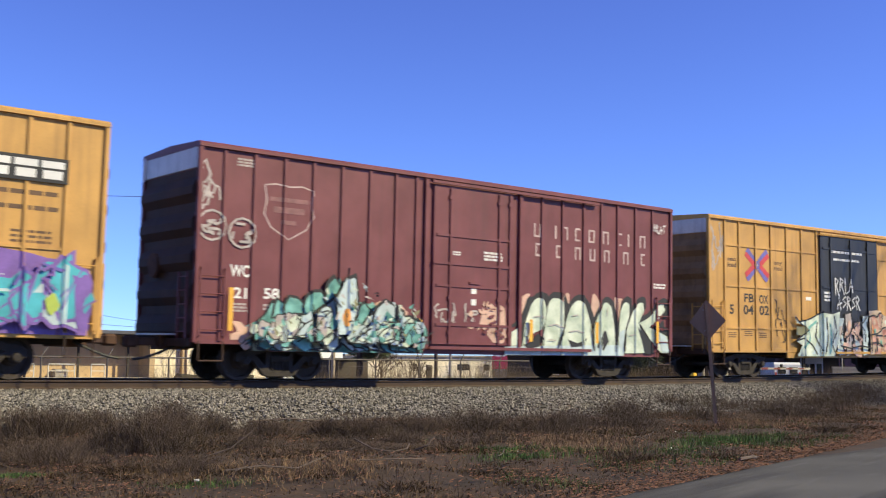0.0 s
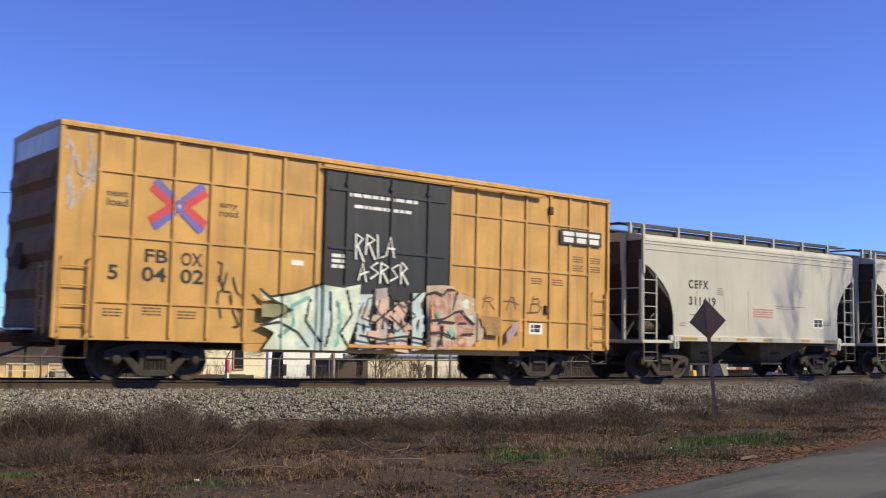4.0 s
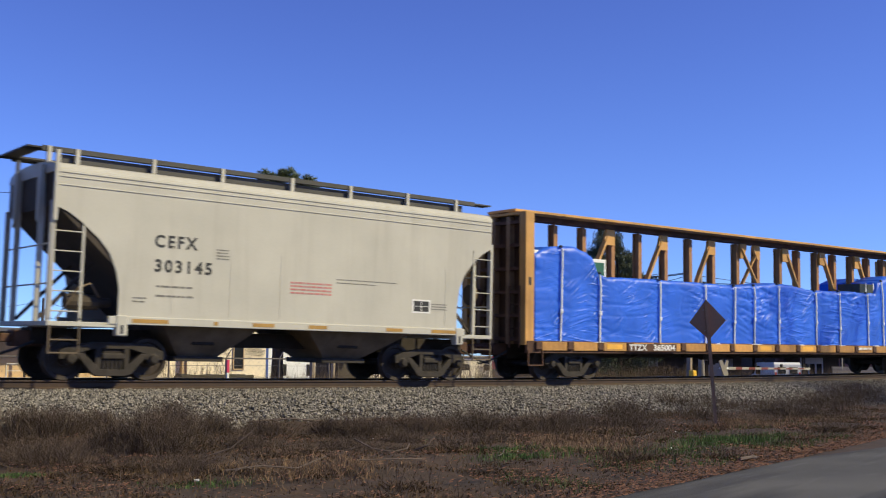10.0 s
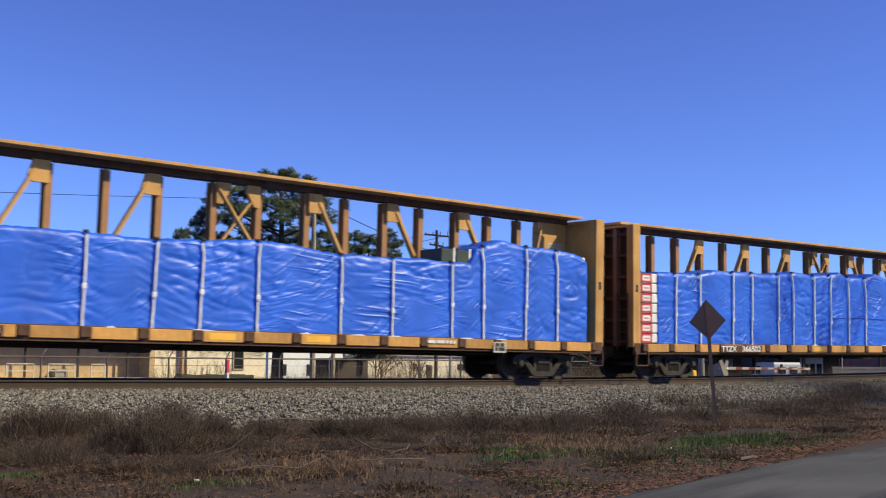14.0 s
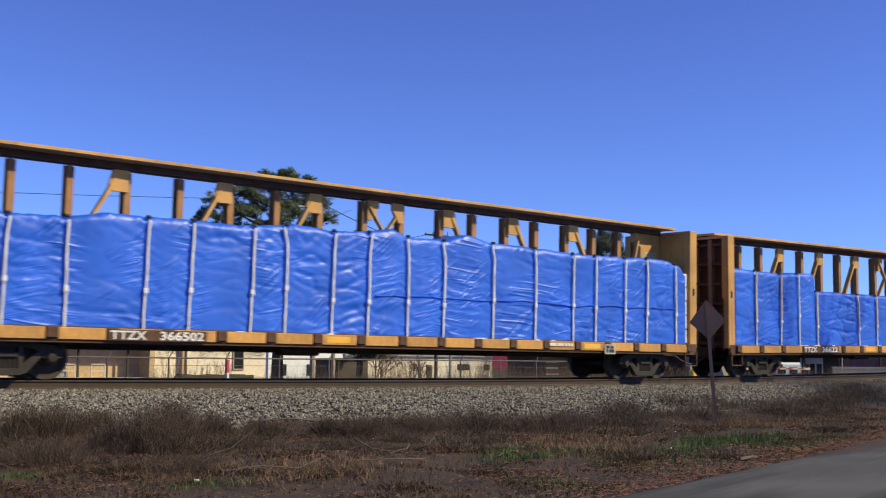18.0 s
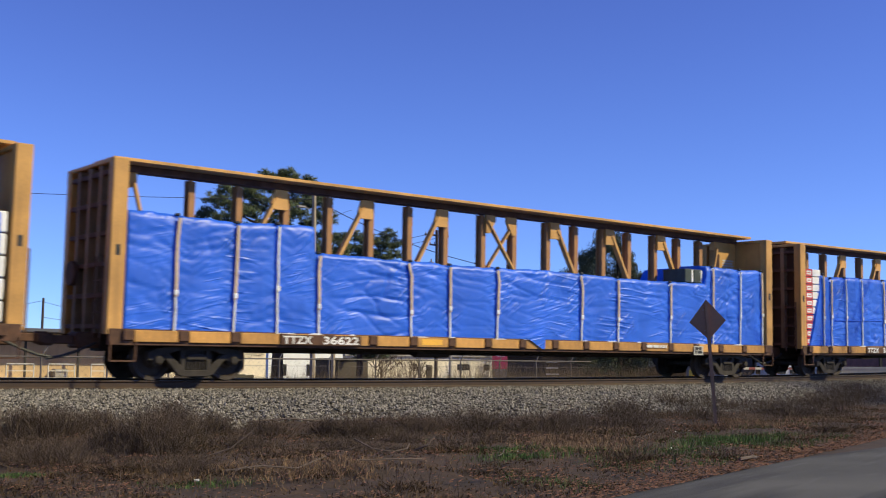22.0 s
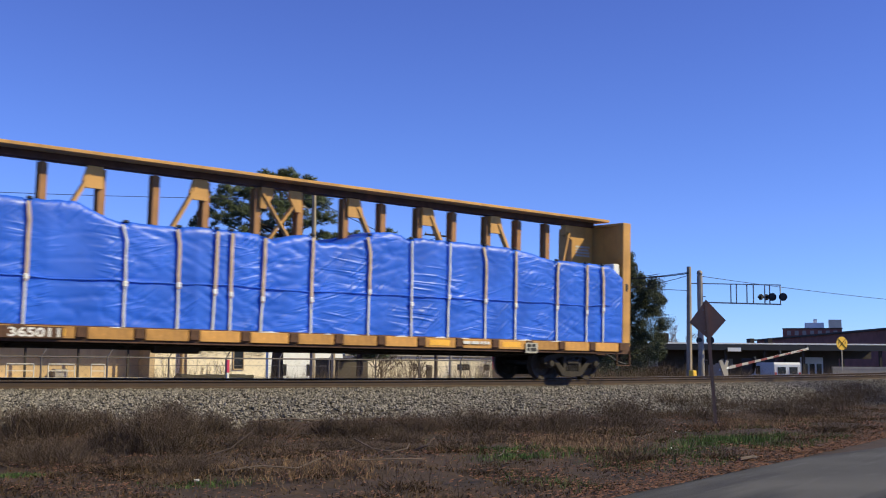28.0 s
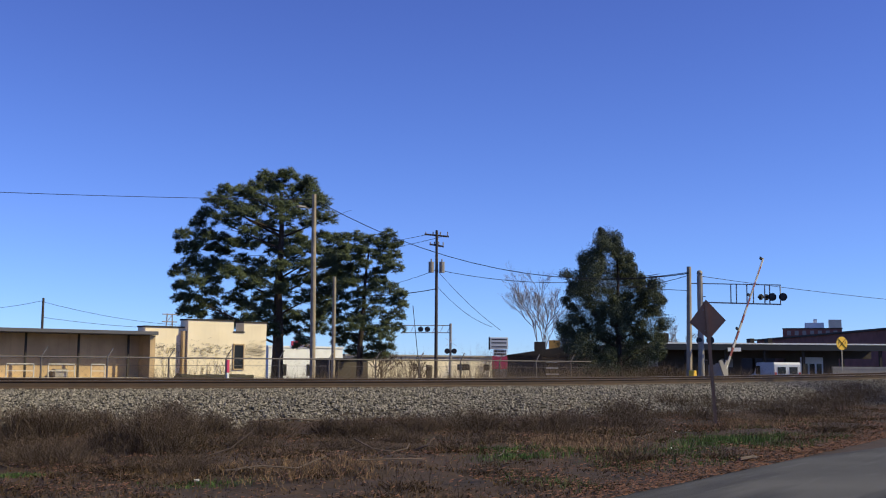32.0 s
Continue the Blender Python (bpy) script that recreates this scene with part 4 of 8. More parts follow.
def tree(name, label, x, y, base, clumps, trunk_r, trunk_top, depth, per, size, leaf, seed, flat=0.75, thin=0.35, lean=0.0, loose=0.17, tufts=0):
    th = thing(name, label, "tree")
    h = math.hypot(x, y)
    right = (y / h, -x / h)
    rnd = random.Random(seed)
    bm = bmesh.new()
    pts = [Vector((x + right[0] * lean * k / 6 + rnd.uniform(-0.08, 0.08), y + rnd.uniform(-0.08, 0.08), base - 0.3 + (trunk_top - base) * k / 6)) for k in range(7)]
    for i, (a, b) in enumerate(zip(pts, pts[1:])):
        rod(bm, a, b, trunk_r * (1 - 0.13 * i), trunk_r * (1 - 0.13 * (i + 1)), 9)
    part("trunk", bm, M["bark"], th)
    bm = bmesh.new()
    for lat, z, r in clumps:
        if r < (0.95 if tufts else 0.66):
            continue
        e = Vector((x + right[0] * lat, y + right[1] * lat, z))
        zs = min(trunk_top - 0.5, max(base + 1.6, z - abs(lat) * 0.30 - 0.5))
        s = Vector((x, y, zs))
        m = s.lerp(e, 0.5) + Vector((0, 0, -0.15 * abs(lat) * 0.3 + 0.1))
        r0 = 0.03 + trunk_r * 0.13
        rod(bm, s, m, r0, r0 * 0.7, 6)
        rod(bm, m, e, r0 * 0.7, r0 * 0.25, 5)
        for k in range(4):
            q = e + Vector((rnd.gauss(0, 0.6), rnd.gauss(0, 0.6), rnd.gauss(0.1, 0.4))) * r
            rod(bm, m.lerp(e, rnd.uniform(0.2, 0.9)), q, r0 * 0.25, 0.01, 4)
    part("limb_structure", bm, M["bark"], th)
    v, f = needle_cloud(clumps, right, depth, (x, y), tufts, size, seed) if tufts else leaf_cloud(clumps, right, depth, (x, y), per, size, seed, flat, thin, loose)
    me = bpy.data.meshes.new("crown")
    me.from_pydata(v, [], f)
    me.materials.append(M[leaf])
    c = new("crown", me)
    c.parent = th
    return th
def crown_clumps(rows, count, seed, r0, r1, rim=0.5):
    """Foliage clumps spread through a crown; rows: (height, left reach, right reach), from the top down."""
    rnd = random.Random(seed)
    out = []
    tries = 0
    while len(out) < count and tries < 9000:
        tries += 1
        z = rnd.uniform(rows[-1][0], rows[0][0])
        for (za, la, ra), (zb, lb, rb) in zip(rows, rows[1:]):
            if zb <= z <= za:
                k = (za - z) / (za - zb)
                left, right = la + (lb - la) * k, ra + (rb - ra) * k
                break
        r = rnd.uniform(r0, r1)
        if right - left < 1.2 * r:
            r = (right - left) / 1.2
        u = rnd.random()
        lat = left + r * rim + u * (right - left - 2 * r * rim)
        if all((lat - a) ** 2 + ((z - b) * 1.25) ** 2 > (0.62 * (r + c)) ** 2 for a, b, c in out):
            out.append((lat, z, r))
    return out
tree("pine_tree", "tall spreading pine with dark green needle clumps", 40.1, 69.2, -1.15,
     crown_clumps(((14.1, -2.2, 2.7), (12.9, -4.6, 3.3), (11.0, -6.6, 4.2), (9.3, -7.4, 4.3), (7.5, -8.2, 4.9), (5.8, -7.9, 4.7), (4.2, -7.4, 3.9), (3.3, -4.6, 3.7), (2.5, 0.4, 3.4), (1.6, 0.8, 2.8)), 120, 51, 0.65, 1.25, 0.8)
     + [(-1.1, 13.9, 0.75), (0.5, 14.15, 0.8), (1.9, 14.0, 0.8), (-2.3, 13.2, 0.7), (2.6, 12.9, 0.7), (3.6, 7.6, 0.9), (4.3, 6.4, 0.9), (3.4, 5.3, 0.9), (2.9, 4.1, 0.9), (4.6, 8.6, 0.8), (4.0, 9.8, 0.8), (5.0, 7.2, 0.7)],
     0.48, 13.4, 3.0, 1000, 0.27, "needles", 5, tufts=30)
tree("pine_tree", "smaller pine with a forked trunk beside the tall one", 42.79, 62.81, -1.15,
     crown_clumps(((9.7, -1.6, 2.9), (8.1, -2.2, 3.3), (6.4, -2.3, 2.9), (5.2, -2.3, 3.6), (3.5, -2.2, 3.5), (1.8, -1.8, 2.8), (0.8, -0.8, 1.8)), 60, 66, 0.5, 0.95, 0.8),
     0.26, 8.7, 1.8, 900, 0.25, "needles", 6, lean=0.9, tufts=28)
tree("evergreen_tree", "dense dark evergreen tree with a ragged outline", 46.02, 41.57, -1.15,
     crown_clumps(((8.0, -0.95, -0.55), (6.95, -1.3, 0.5), (6.05, -2.5, 1.1), (5.1, -2.7, 2.3), (4.05, -2.9, 2.7), (3.0, -3.1, 2.5), (1.9, -3.4, 2.4), (0.85, -2.7, 1.9), (-0.2, -1.5, 1.5), (-0.8, -1.3, 1.4)), 95, 72, 0.4, 0.85, 0.8)
     + crown_clumps(((8.2, -0.95, -0.55), (7.0, -1.5, 0.6), (6.05, -2.7, 1.4), (5.1, -2.9, 2.6), (3.0, -3.4, 2.7), (1.9, -3.6, 2.5), (0.85, -2.9, 2.1)), 70, 73, 0.18, 0.34, 0.2),
     0.2, 7.0, 1.5, 2600, 0.050, "evergreen", 7, 1.0, 0.30, loose=0.36)

def bare_tree(label, x, y, base, height, spread, seed, trunks=2, r=0.16, levels=5, material="bare"):
    th = thing("bare_tree", label, "tree", "leafless trees")
    rnd = random.Random(seed)
    tr, br = bmesh.new(), bmesh.new()
    def grow(p, d, l, rad, lv):
        q = p + d * l
        rod(tr if lv == levels else br, p, q, rad, rad * 0.68, 5 if lv > 2 else 3)
        if lv == 0:
            return
        for k in range(3 if lv > 1 else 4):
            nd = (d + Vector((rnd.gauss(0, spread), rnd.gauss(0, spread), rnd.uniform(0.0, 0.25)))).normalized()
            grow(p.lerp(q, rnd.uniform(0.4, 1.0)), nd, l * rnd.uniform(0.6, 0.82), rad * 0.68, lv - 1)
    for k in range(trunks):
        d = Vector((rnd.gauss(0, 0.10), rnd.gauss(0, 0.10), 1)).normalized()
        grow(Vector((x + rnd.uniform(-0.4, 0.4), y + rnd.uniform(-0.4, 0.4), base - 0.2)), d, height * 0.30, r, levels)
    part("trunk", tr, M[material], th)
    part("branch_mass", br, M[material], th)
bare_tree("tall pale leafless tree far behind the sign", 90.9, 94.5, -1.15, 17.2, 0.40, 3, 2, 0.085, 6)
bare_tree("pale leafless tree far behind the track", 96.6, 91.0, -1.15, 10.5, 0.42, 8, 2, 0.07, 6)
bare_tree("small leafless tree beside a dark building", 98.5, 99.5, -1.15, 10.5, 0.4, 5, 2, 0.13)
bare_tree("small leafless tree behind the station", 115.9, 95.2, -1.15, 9.5, 0.4, 7, 2, 0.12)
bare_tree("low leafless shrub beside the pines", 51.6, 72.3, -1.15, 5.2, 0.5, 9, 3, 0.06, 4, "twig")
bare_tree("thin leafless sapling near the fence", 50.5, 66.0, -1.15, 3.8, 0.5, 10, 3, 0.05, 4, "twig")
bare_tree("leafless roadside tree that throws branch shadows on the train", 48.9, 2.8, -1.2, 25.0, 0.32, 12, 1, 0.125, 6)

for x, y, q in ((44.2, 41.0, 31), (42.6, 41.8, 32), (46.6, 39.6, 33), (47.8, 39.0, 34)):
    bare_tree("leafless brown shrub at the foot of the evergreen", x, y, -1.15, 2.3, 0.5, q, 4, 0.03, 4, "twig")
tw = thing("lattice_tower", "distant grey lattice tower behind the dock", "tower")
for a, b in (((-0.8, 0), (-0.35, 0)), ((0.8, 0), (0.35, 0))):
    bm = bmesh.new()
    rod(bm, (62.36 + a[0], 136.4, -1.2), (62.36 + b[0], 136.4, 7.2), 0.09, seg=5)
    part("leg", bm, M["grey_metal"], tw)
for i in range(7):
    w0, w1 = 0.8 - 0.06 * i, 0.74 - 0.06 * i
    bm = bmesh.new()
    bar(bm, (62.36 - w0, 136.35, -0.6 + 1.1 * i), (62.36 + w1, 136.35, 0.5 + 1.1 * i), 0.07)
    part("brace", bm, M["grey_metal"], tw)
for z in (7.1, 6.1):
    bm = bmesh.new()
    bar(bm, (61.3, 136.3, z), (63.4, 136.3, z), 0.14)
    part("crossarm", bm, M["grey_metal"], tw)

# crossing signals
PIVOT = (45.73, 34.03, 0.52)
def lamp_pair(parent, x, y, z, turn, s=1.0):
    for k in (-0.38, 0.38):
        c = Vector((x + k * s * math.cos(turn), y + k * s * math.sin(turn), z))
        bm = bmesh.new()
        lathe = [(-0.06, 0.30 * s), (-0.02, 0.30 * s), (0.0, 0.14 * s), (0.14, 0.10 * s)]
        lathe_y(bm, lathe, 16)
        hood = part("flashing_lamp", bm, M["black_metal"], parent)
        hood.matrix_basis = Matrix.Translation(c) @ pose(0, 0, 0, 0, 0, math.degrees(turn))
        bm = bmesh.new()
        rod(bm, (0, -0.30 * s, 0.02), (0, -0.07, 0.02), 0.17 * s, 0.15 * s, 14)
        part("hood", bm, M["black_metal"], hood)
cs = thing("crossing_signal", "cantilevered railway crossing signal with black flashing lamps", "crossing signal")
bm = bmesh.new()
rod(bm, (47.32, 36.88, -1.2), (47.32, 36.88, 5.35), 0.17, 0.15, 12)
part("mast", bm, M["grey_metal"], cs)
bm = bmesh.new()
bmesh.ops.create_icosphere(bm, subdivisions=2, radius=0.16, matrix=Matrix.Translation((47.32, 36.88, 5.48)))
part("bell", bm, M["grey_metal"], cs)
for z, a, w in ((4.93, (47.0, 37.3), 0.05), (3.90, (47.34, 36.86), 0.07)):
    bm = bmesh.new()
    bar(bm, (a[0], a[1], z), (49.78, 33.5, z - 0.16), w, w)
    part("arm_chord", bm, M["grey_metal"], cs)
for k in (0.38, 0.45, 0.58, 0.66, 0.80, 0.86, 0.99):
    x, y = 47.34 + (49.78 - 47.34) * k, 36.86 + (33.5 - 36.86) * k
    bm = bmesh.new()
    bar(bm, (x, y, 3.90 - 0.15 * k), (x, y, 4.93 - 0.16 * k), 0.045)
    part("arm_strut", bm, M["grey_metal"], cs)
lamp_pair(cs, 49.68, 33.65, 4.14, radians(-54), 0.72)
lamp_pair(cs, 49.25, 34.25, 4.14, radians(-10), 0.55)
lamp_pair(cs, 47.45, 36.7, 1.85, radians(-54), 0.7)
bm = bmesh.new()
for i in range(5):
    bar(bm, (47.32, 36.88, 0.8 + 0.85 * i), (47.45, 36.6, 0.8 + 0.85 * i), 0.09, 0.04)
part("mast_brackets", bm, M["grey_metal"], cs)
part("signal_case", boxm(46.6, 47.1, 35.3, 35.9, -1.2, 0.55, 0.03), M["grey_metal"], cs)
gate = thing("crossing_gate", "railway crossing gate with a rising red and white arm", "crossing gate")
gate.matrix_basis = pose(PIVOT[0] - 0.1, PIVOT[1], PIVOT[2] - 0.15, 0, 0, -5.5)
gate_arm = part("gate_arm", boxm(-0.5, 6.5, -0.02, 0.02, -0.05, 0.05), M["bright_white"], gate, "red and white striped barrier arm")
for i in range(13):
    w = 0.070 - 0.003 * i
    part("arm_stripe", boxm(0.2 + i * 0.485, 0.685 + i * 0.485, -0.028, 0.028, -w, w, 0.004), M["gate_white"] if i % 2 == 0 else M["gate_red"], gate_arm)
for x in (2.2, 4.2, 6.4):
    part("arm_lamp", boxm(x - 0.07, x + 0.07, -0.05, 0.05, 0.07, 0.24, 0.02), M["black_metal"], gate_arm)
part("gate_mechanism", boxm(-0.25, 0.25, 0.06, 0.5, -1.45, 0.25, 0.03), M["grey_metal"], gate)
bm = bmesh.new()
prism(bm, [(-0.62, 0.35), (-0.42, -0.1), (-0.12, -0.75), (0.05, -0.7), (-0.1, 0.0), (0.08, 0.35), (-0.1, 0.42), (-0.25, 0.15), (-0.4, 0.42)], -0.12, -0.05)
part("counterweight", bm, M["grey_metal"], gate)

c2 = thing("crossing_signal", "far cantilevered crossing signal beyond the road", "crossing signal")
bm = bmesh.new()
rod(bm, (75.7, 93.1, -1.2), (75.7, 93.1, 5.1), 0.14, seg=10)
part("mast", bm, M["grey_metal"], c2)
for z in (4.85, 4.05):
    bm = bmesh.new()
    bar(bm, (71.3, 96.4, z), (75.7, 93.1, z + 0.03), 0.09)
    part("arm_chord", bm, M["grey_metal"], c2)
for k in range(7):
    q = Vector((71.5, 96.25, 0)).lerp(Vector((75.7, 93.1, 0)), k / 6.5)
    q2 = Vector((71.5, 96.25, 0)).lerp(Vector((75.7, 93.1, 0)), (k + 0.5) / 6.5)
    bm = bmesh.new()
    bar(bm, (q.x, q.y, 4.05), (q2.x, q2.y, 4.85), 0.05)
    part("arm_strut", bm, M["grey_metal"], c2)
lamp_pair(c2, 73.4, 94.9, 4.45, radians(-38), 1.0)
lamp_pair(c2, 75.65, 93.0, 2.05, radians(-38), 1.0)
bm = bmesh.new()
for s in (-1, 1):
    bar(bm, (75.7 - 0.5 * s, 93.0 + 0.4 * s, 2.6), (75.7 + 0.5 * s, 93.0 - 0.4 * s, 3.5), 0.18, 0.03)
part("crossbuck", bm, M["bright_white"], c2)
g2 = thing("crossing_gate", "far raised crossing gate arm", "crossing gate")
bm = bmesh.new()
bar(bm, (72.6, 94.6, -0.6), (71.9, 95.0, 7.0), 0.12, 0.06)
part("arm", bm, M["pole_dark"], g2)

ry = thing("railway_warning_sign", "round yellow railway warning sign with a black cross", "road sign")
ry.matrix_basis = pose(68.48, 41.36, 2.13, 0, 0, -20)
bm = bmesh.new()
rod(bm, (0, 0.0, 0), (0, 0.02, 0), 0.46, seg=28)
part("sign_face", bm, M["yellow_sign"], ry)
for s in (-1, 1):
    bm = bmesh.new()
    bar(bm, (-0.31 * s, -0.012 - 0.002 * s, -0.31), (0.31 * s, -0.012 - 0.002 * s, 0.31), 0.08, 0.008)
    part("cross_bar", bm, M["black"], ry)
for x in (-0.28, 0.28):
    lettering("letter_r", "R", x - 0.045, -0.06, 0.13, M["black"], ry, -0.012)
bm = bmesh.new()
box(bm, -0.04, 0.04, 0.021, 0.06, -3.3, 0.3)
part("post", bm, M["grey_metal"], ry)

bs = thing("business_sign", "white sign boards above a crimson panel on two posts", "sign")
bs.matrix_basis = pose(53.2, 59.75, 0, 0, 0, -41.5)
part("upper_board", boxm(-0.66, 0.64, 0, 0.15, 1.66, 2.52, 0.01), M["bright_white"], bs)
part("lower_board", boxm(-0.42, 0.55, 0.02, 0.13, 1.17, 1.64, 0.01), M["bright_white"], bs)
part("crimson_panel", boxm(-0.52, 0.60, 0.0, 0.15, 0.22, 1.15, 0.01), M["pink"], bs)
part("board_end", boxm(-0.78, -0.67, 0.0, 0.5, 1.6, 2.55), M["black_metal"], bs)
for i, z in enumerate((2.30, 2.05, 1.76)):
    small_print("lettering_row", bars(bmesh.new(), -0.55, 0.55, z + 0.03, z + 0.12, -0.002, 1, 90 + i, 0.0), M["black"], bs)
for i, z in enumerate((1.45, 1.24)):
    small_print("lettering_row", bars(bmesh.new(), -0.36, 0.5, z, z + 0.12, 0.018, 1, 95 + i, 0.0), M["black"], bs)
for x in (-0.45, 0.5):
    part("post", boxm(x - 0.05, x + 0.05, 0.03, 0.12, -1.3, 0.22), M["fence"], bs)

# far buildings
def slab(name, label, a, b, depth, z0, z1, material, roof="dark_roof", over=0.3, category="building"):
    """A long building from a to b (plan), its front on that line, running back by depth."""
    th = thing(name, label, category)
    a, b = Vector(a), Vector(b)
    l = (b - a).length
    th.matrix_basis = pose(a.x, a.y, 0, 0, 0, math.degrees(math.atan2(b.y - a.y, b.x - a.x)))
    part("wall", boxm(0, l, 0, depth, z0, z1), M[material], th)
    part("roof", boxm(-over, l + over, -over, depth + over, z1, z1 + 0.18), M[roof], th)
    return th, l
w1, l = slab("warehouse", "long low off-white warehouse", (66.5, 100.0), (88.0, 100.0), 12, -1.3, 1.5, "off_white", "grey_metal")
for a, b in ((15.9, 17.7), (20.0, 20.9)):
    part("window", boxm(a, b, -0.06, 0.0, -0.05, 0.65), M["glass_dark"], w1)
part("door", boxm(11.2, 12.0, -0.07, 0.0, -1.3, 0.5), M["dark_roof"], w1)
w2, l = slab("shop", "white shop building with a red sign band", (52.3, 92.0), (60.8, 92.0), 9, -1.3, 2.1, "bright_white", "bright_white", 0.1)
part("sign_band", boxm(2.4, 4.7, -0.25, -0.11, 2.3, 2.75), M["pink"], w2)
part("sign_board", boxm(3.2, 4.4, -0.30, -0.26, 2.36, 2.62), M["bright_white"], w2)
for i in range(3):
    part("window", boxm(1.4 + i * 2.9, 2.0 + i * 2.9, -0.06, 0.0, -0.6, 0.5), M["glass_dark"], w2)
w2b, l = slab("shed", "dark brown shed beside the pines", (42.9, 65.5), (45.5, 65.5), 3, -1.3, 0.75, "slate", "dark_roof", 0.1)
w3, l = slab("station_wing", "dark single-storey wing with a sloping roofline", (59.0, 65.3), (67.5, 57.5), 10, -1.3, 1.15, "slate", "dark_roof", 0.2)
bm = prism(bmesh.new(), [(-0.2, 1.30), (4.8, 2.05), (l, 2.30), (l, 1.34)], -0.25, 10)
part("sloping_roof", bm, M["dark_roof"], w3)
for x in (2.2, 3.4):
    part("roof_unit", boxm(x, x + 0.9, 0.6, 1.6, 1.7, 2.2 + 0.1 * x), M["dark_roof"] if x < 3 else M["yellow"], w3)
bm = bmesh.new()
for i, z in enumerate((0.75, 0.25, -0.25)):
    box(bm, 3.1, 4.1, -0.4, -0.3, z, z + 0.12)
part("white_shelf", bm, M["bright_white"], w3)
st = thing("station", "long open-fronted station with a white-edged canopy", "building")
st.matrix_basis = pose(63.4, 56.7, 0, 0, 0, math.degrees(math.atan2(45.6 - 56.7, 79.6 - 63.4)))
l = 19.64
part("roof", boxm(-0.1, l + 0.1, 0.0, 9.1, 1.75, 1.93), M["dark_roof"], st)
part("lintel", boxm(0, l, 0.0, 0.3, 1.15, 1.75), M["slate"], st)
for a, b in ((0.0, 9.2), (12.75, 13.85), (15.75, 17.0)):
    part("wall", boxm(a, b, 0, 0.3, -1.3, 1.15), M["slate"], st)
part("end_wall", boxm(0.0, 0.3, 0.3, 9.0, -1.3, 1.75), M["slate"], st)
for x in (10.4, 11.7, 17.9, 19.2):
    part("inner_post", boxm(x - 0.08, x + 0.08, 4.0, 4.2, -1.2, 1.75), M["dark_roof"], st)
part("back_wall", boxm(0.3, 11.4, 8.7, 9.0, -1.3, 1.75), M["slate"], st)
part("low_wall", boxm(17.0, l, 0.05, 0.25, -1.3, 0.4), M["grey_metal"], st, "grey low panel wall")
part("canopy", boxm(-1.5, l + 0.3, -3.2, 0.0, 1.98, 2.22), M["dark_roof"], st)
part("canopy_edge", boxm(-1.5, l + 0.3, -3.3, -3.2, 2.16, 2.26), M["bright_white"], st, "white canopy fascia")
# added black strip stands in for the dark shade under the canopy edge
part("fascia_shadow_board", boxm(-1.5, l + 0.3, -3.28, -3.22, 1.72, 2.155), M["black_metal"], st)
for i in range(7):
    x = 1.0 + i * 3.0
    part("canopy_post", boxm(x - 0.1, x + 0.1, -2.9, -2.7, -1.2, 1.98), M["dark_roof"], st)
for x, w in ((1.6, 1.0), (7.6, 0.9)):
    part("window", boxm(x, x + w, -0.06, 0.0, 0.45, 1.1), M["grey_metal"], st)
dr = part("door", boxm(13.9, 15.7, -0.08, 0.0, -1.2, 1.25), M["bright_white"], st)
for i in range(3):
    part("pane", boxm(14.05 + i * 0.56, 14.45 + i * 0.56, -0.11, -0.085, -0.5, 0.75), M["glass_dark"], dr)
part("sign_board", boxm(7.0, 8.0, -3.36, -3.31, 1.62, 1.9), M["bright_white"], st)
part("downpipe_brace", bar(bmesh.new(), (l + 0.1, -3.1, 2.1), (l + 2.0, -2.6, 0.3), 0.14), M["grey_metal"], st)
for x in (2.2, 9.5, 10.9):
    part("roof_vent", boxm(x, x + (0.95 if x < 3 else 0.35), -1.2, -0.4, 2.22, 3.0 if x < 3 else 2.65, 0.02), M["dark_roof"], st)
pw, l = slab("panel_fence", "grey panel screen beside the station", (72.5, 44.6), (86.0, 34.5), 0.2, -1.3, 0.35, "grey_metal", "grey_metal", 0.02)
bk, l = slab("brick_warehouse", "large dark red brick warehouse behind the station", (122.6, 86.4), (90.0, 46.6), 20, -1.3, 4.0, "brick", "dark_roof", 0.3)
bk.matrix_basis = pose(90.0, 46.6, 0, 0, 0, math.degrees(math.atan2(86.4 - 46.6, 122.6 - 90.0)))
bk.scale = (1, -1, 1)
ft, l = slab("tall_brick_building", "distant multi-storey brick building with white rooftop plant", (207.5, 139.5), (214.1, 129.2), 14, -1.3, 9.0, "brick", "dark_roof", 0.15)
for i in range(7):
    for z in (3.2, 6.3, 7.6):
        wn_ = part("window", boxm(0.9 + i * 1.6, 1.7 + i * 1.6, -0.08, 0.0, z, z + 1.0), M["grey_metal"], ft)
part("roof_house", boxm(4.6, 8.6, 2, 6, 9.1, 10.4), M["bright_white"], ft)
part("roof_house", boxm(6.4, 7.2, 2.5, 5, 10.4, 11.2), M["bright_white"], ft)
part("stair_tower", boxm(9.6, 12.2, 1, 5, 9.1, 11.0), M["off_white"], ft)

# added dark block that keeps bright sky out of the station opening
fs, l = slab("shed", "low dark backdrop added to block the sky behind the station", (101.5, 89.5), (111.6, 76.2), 6, -1.3, 2.5, "slate", "dark_roof", 0.1)

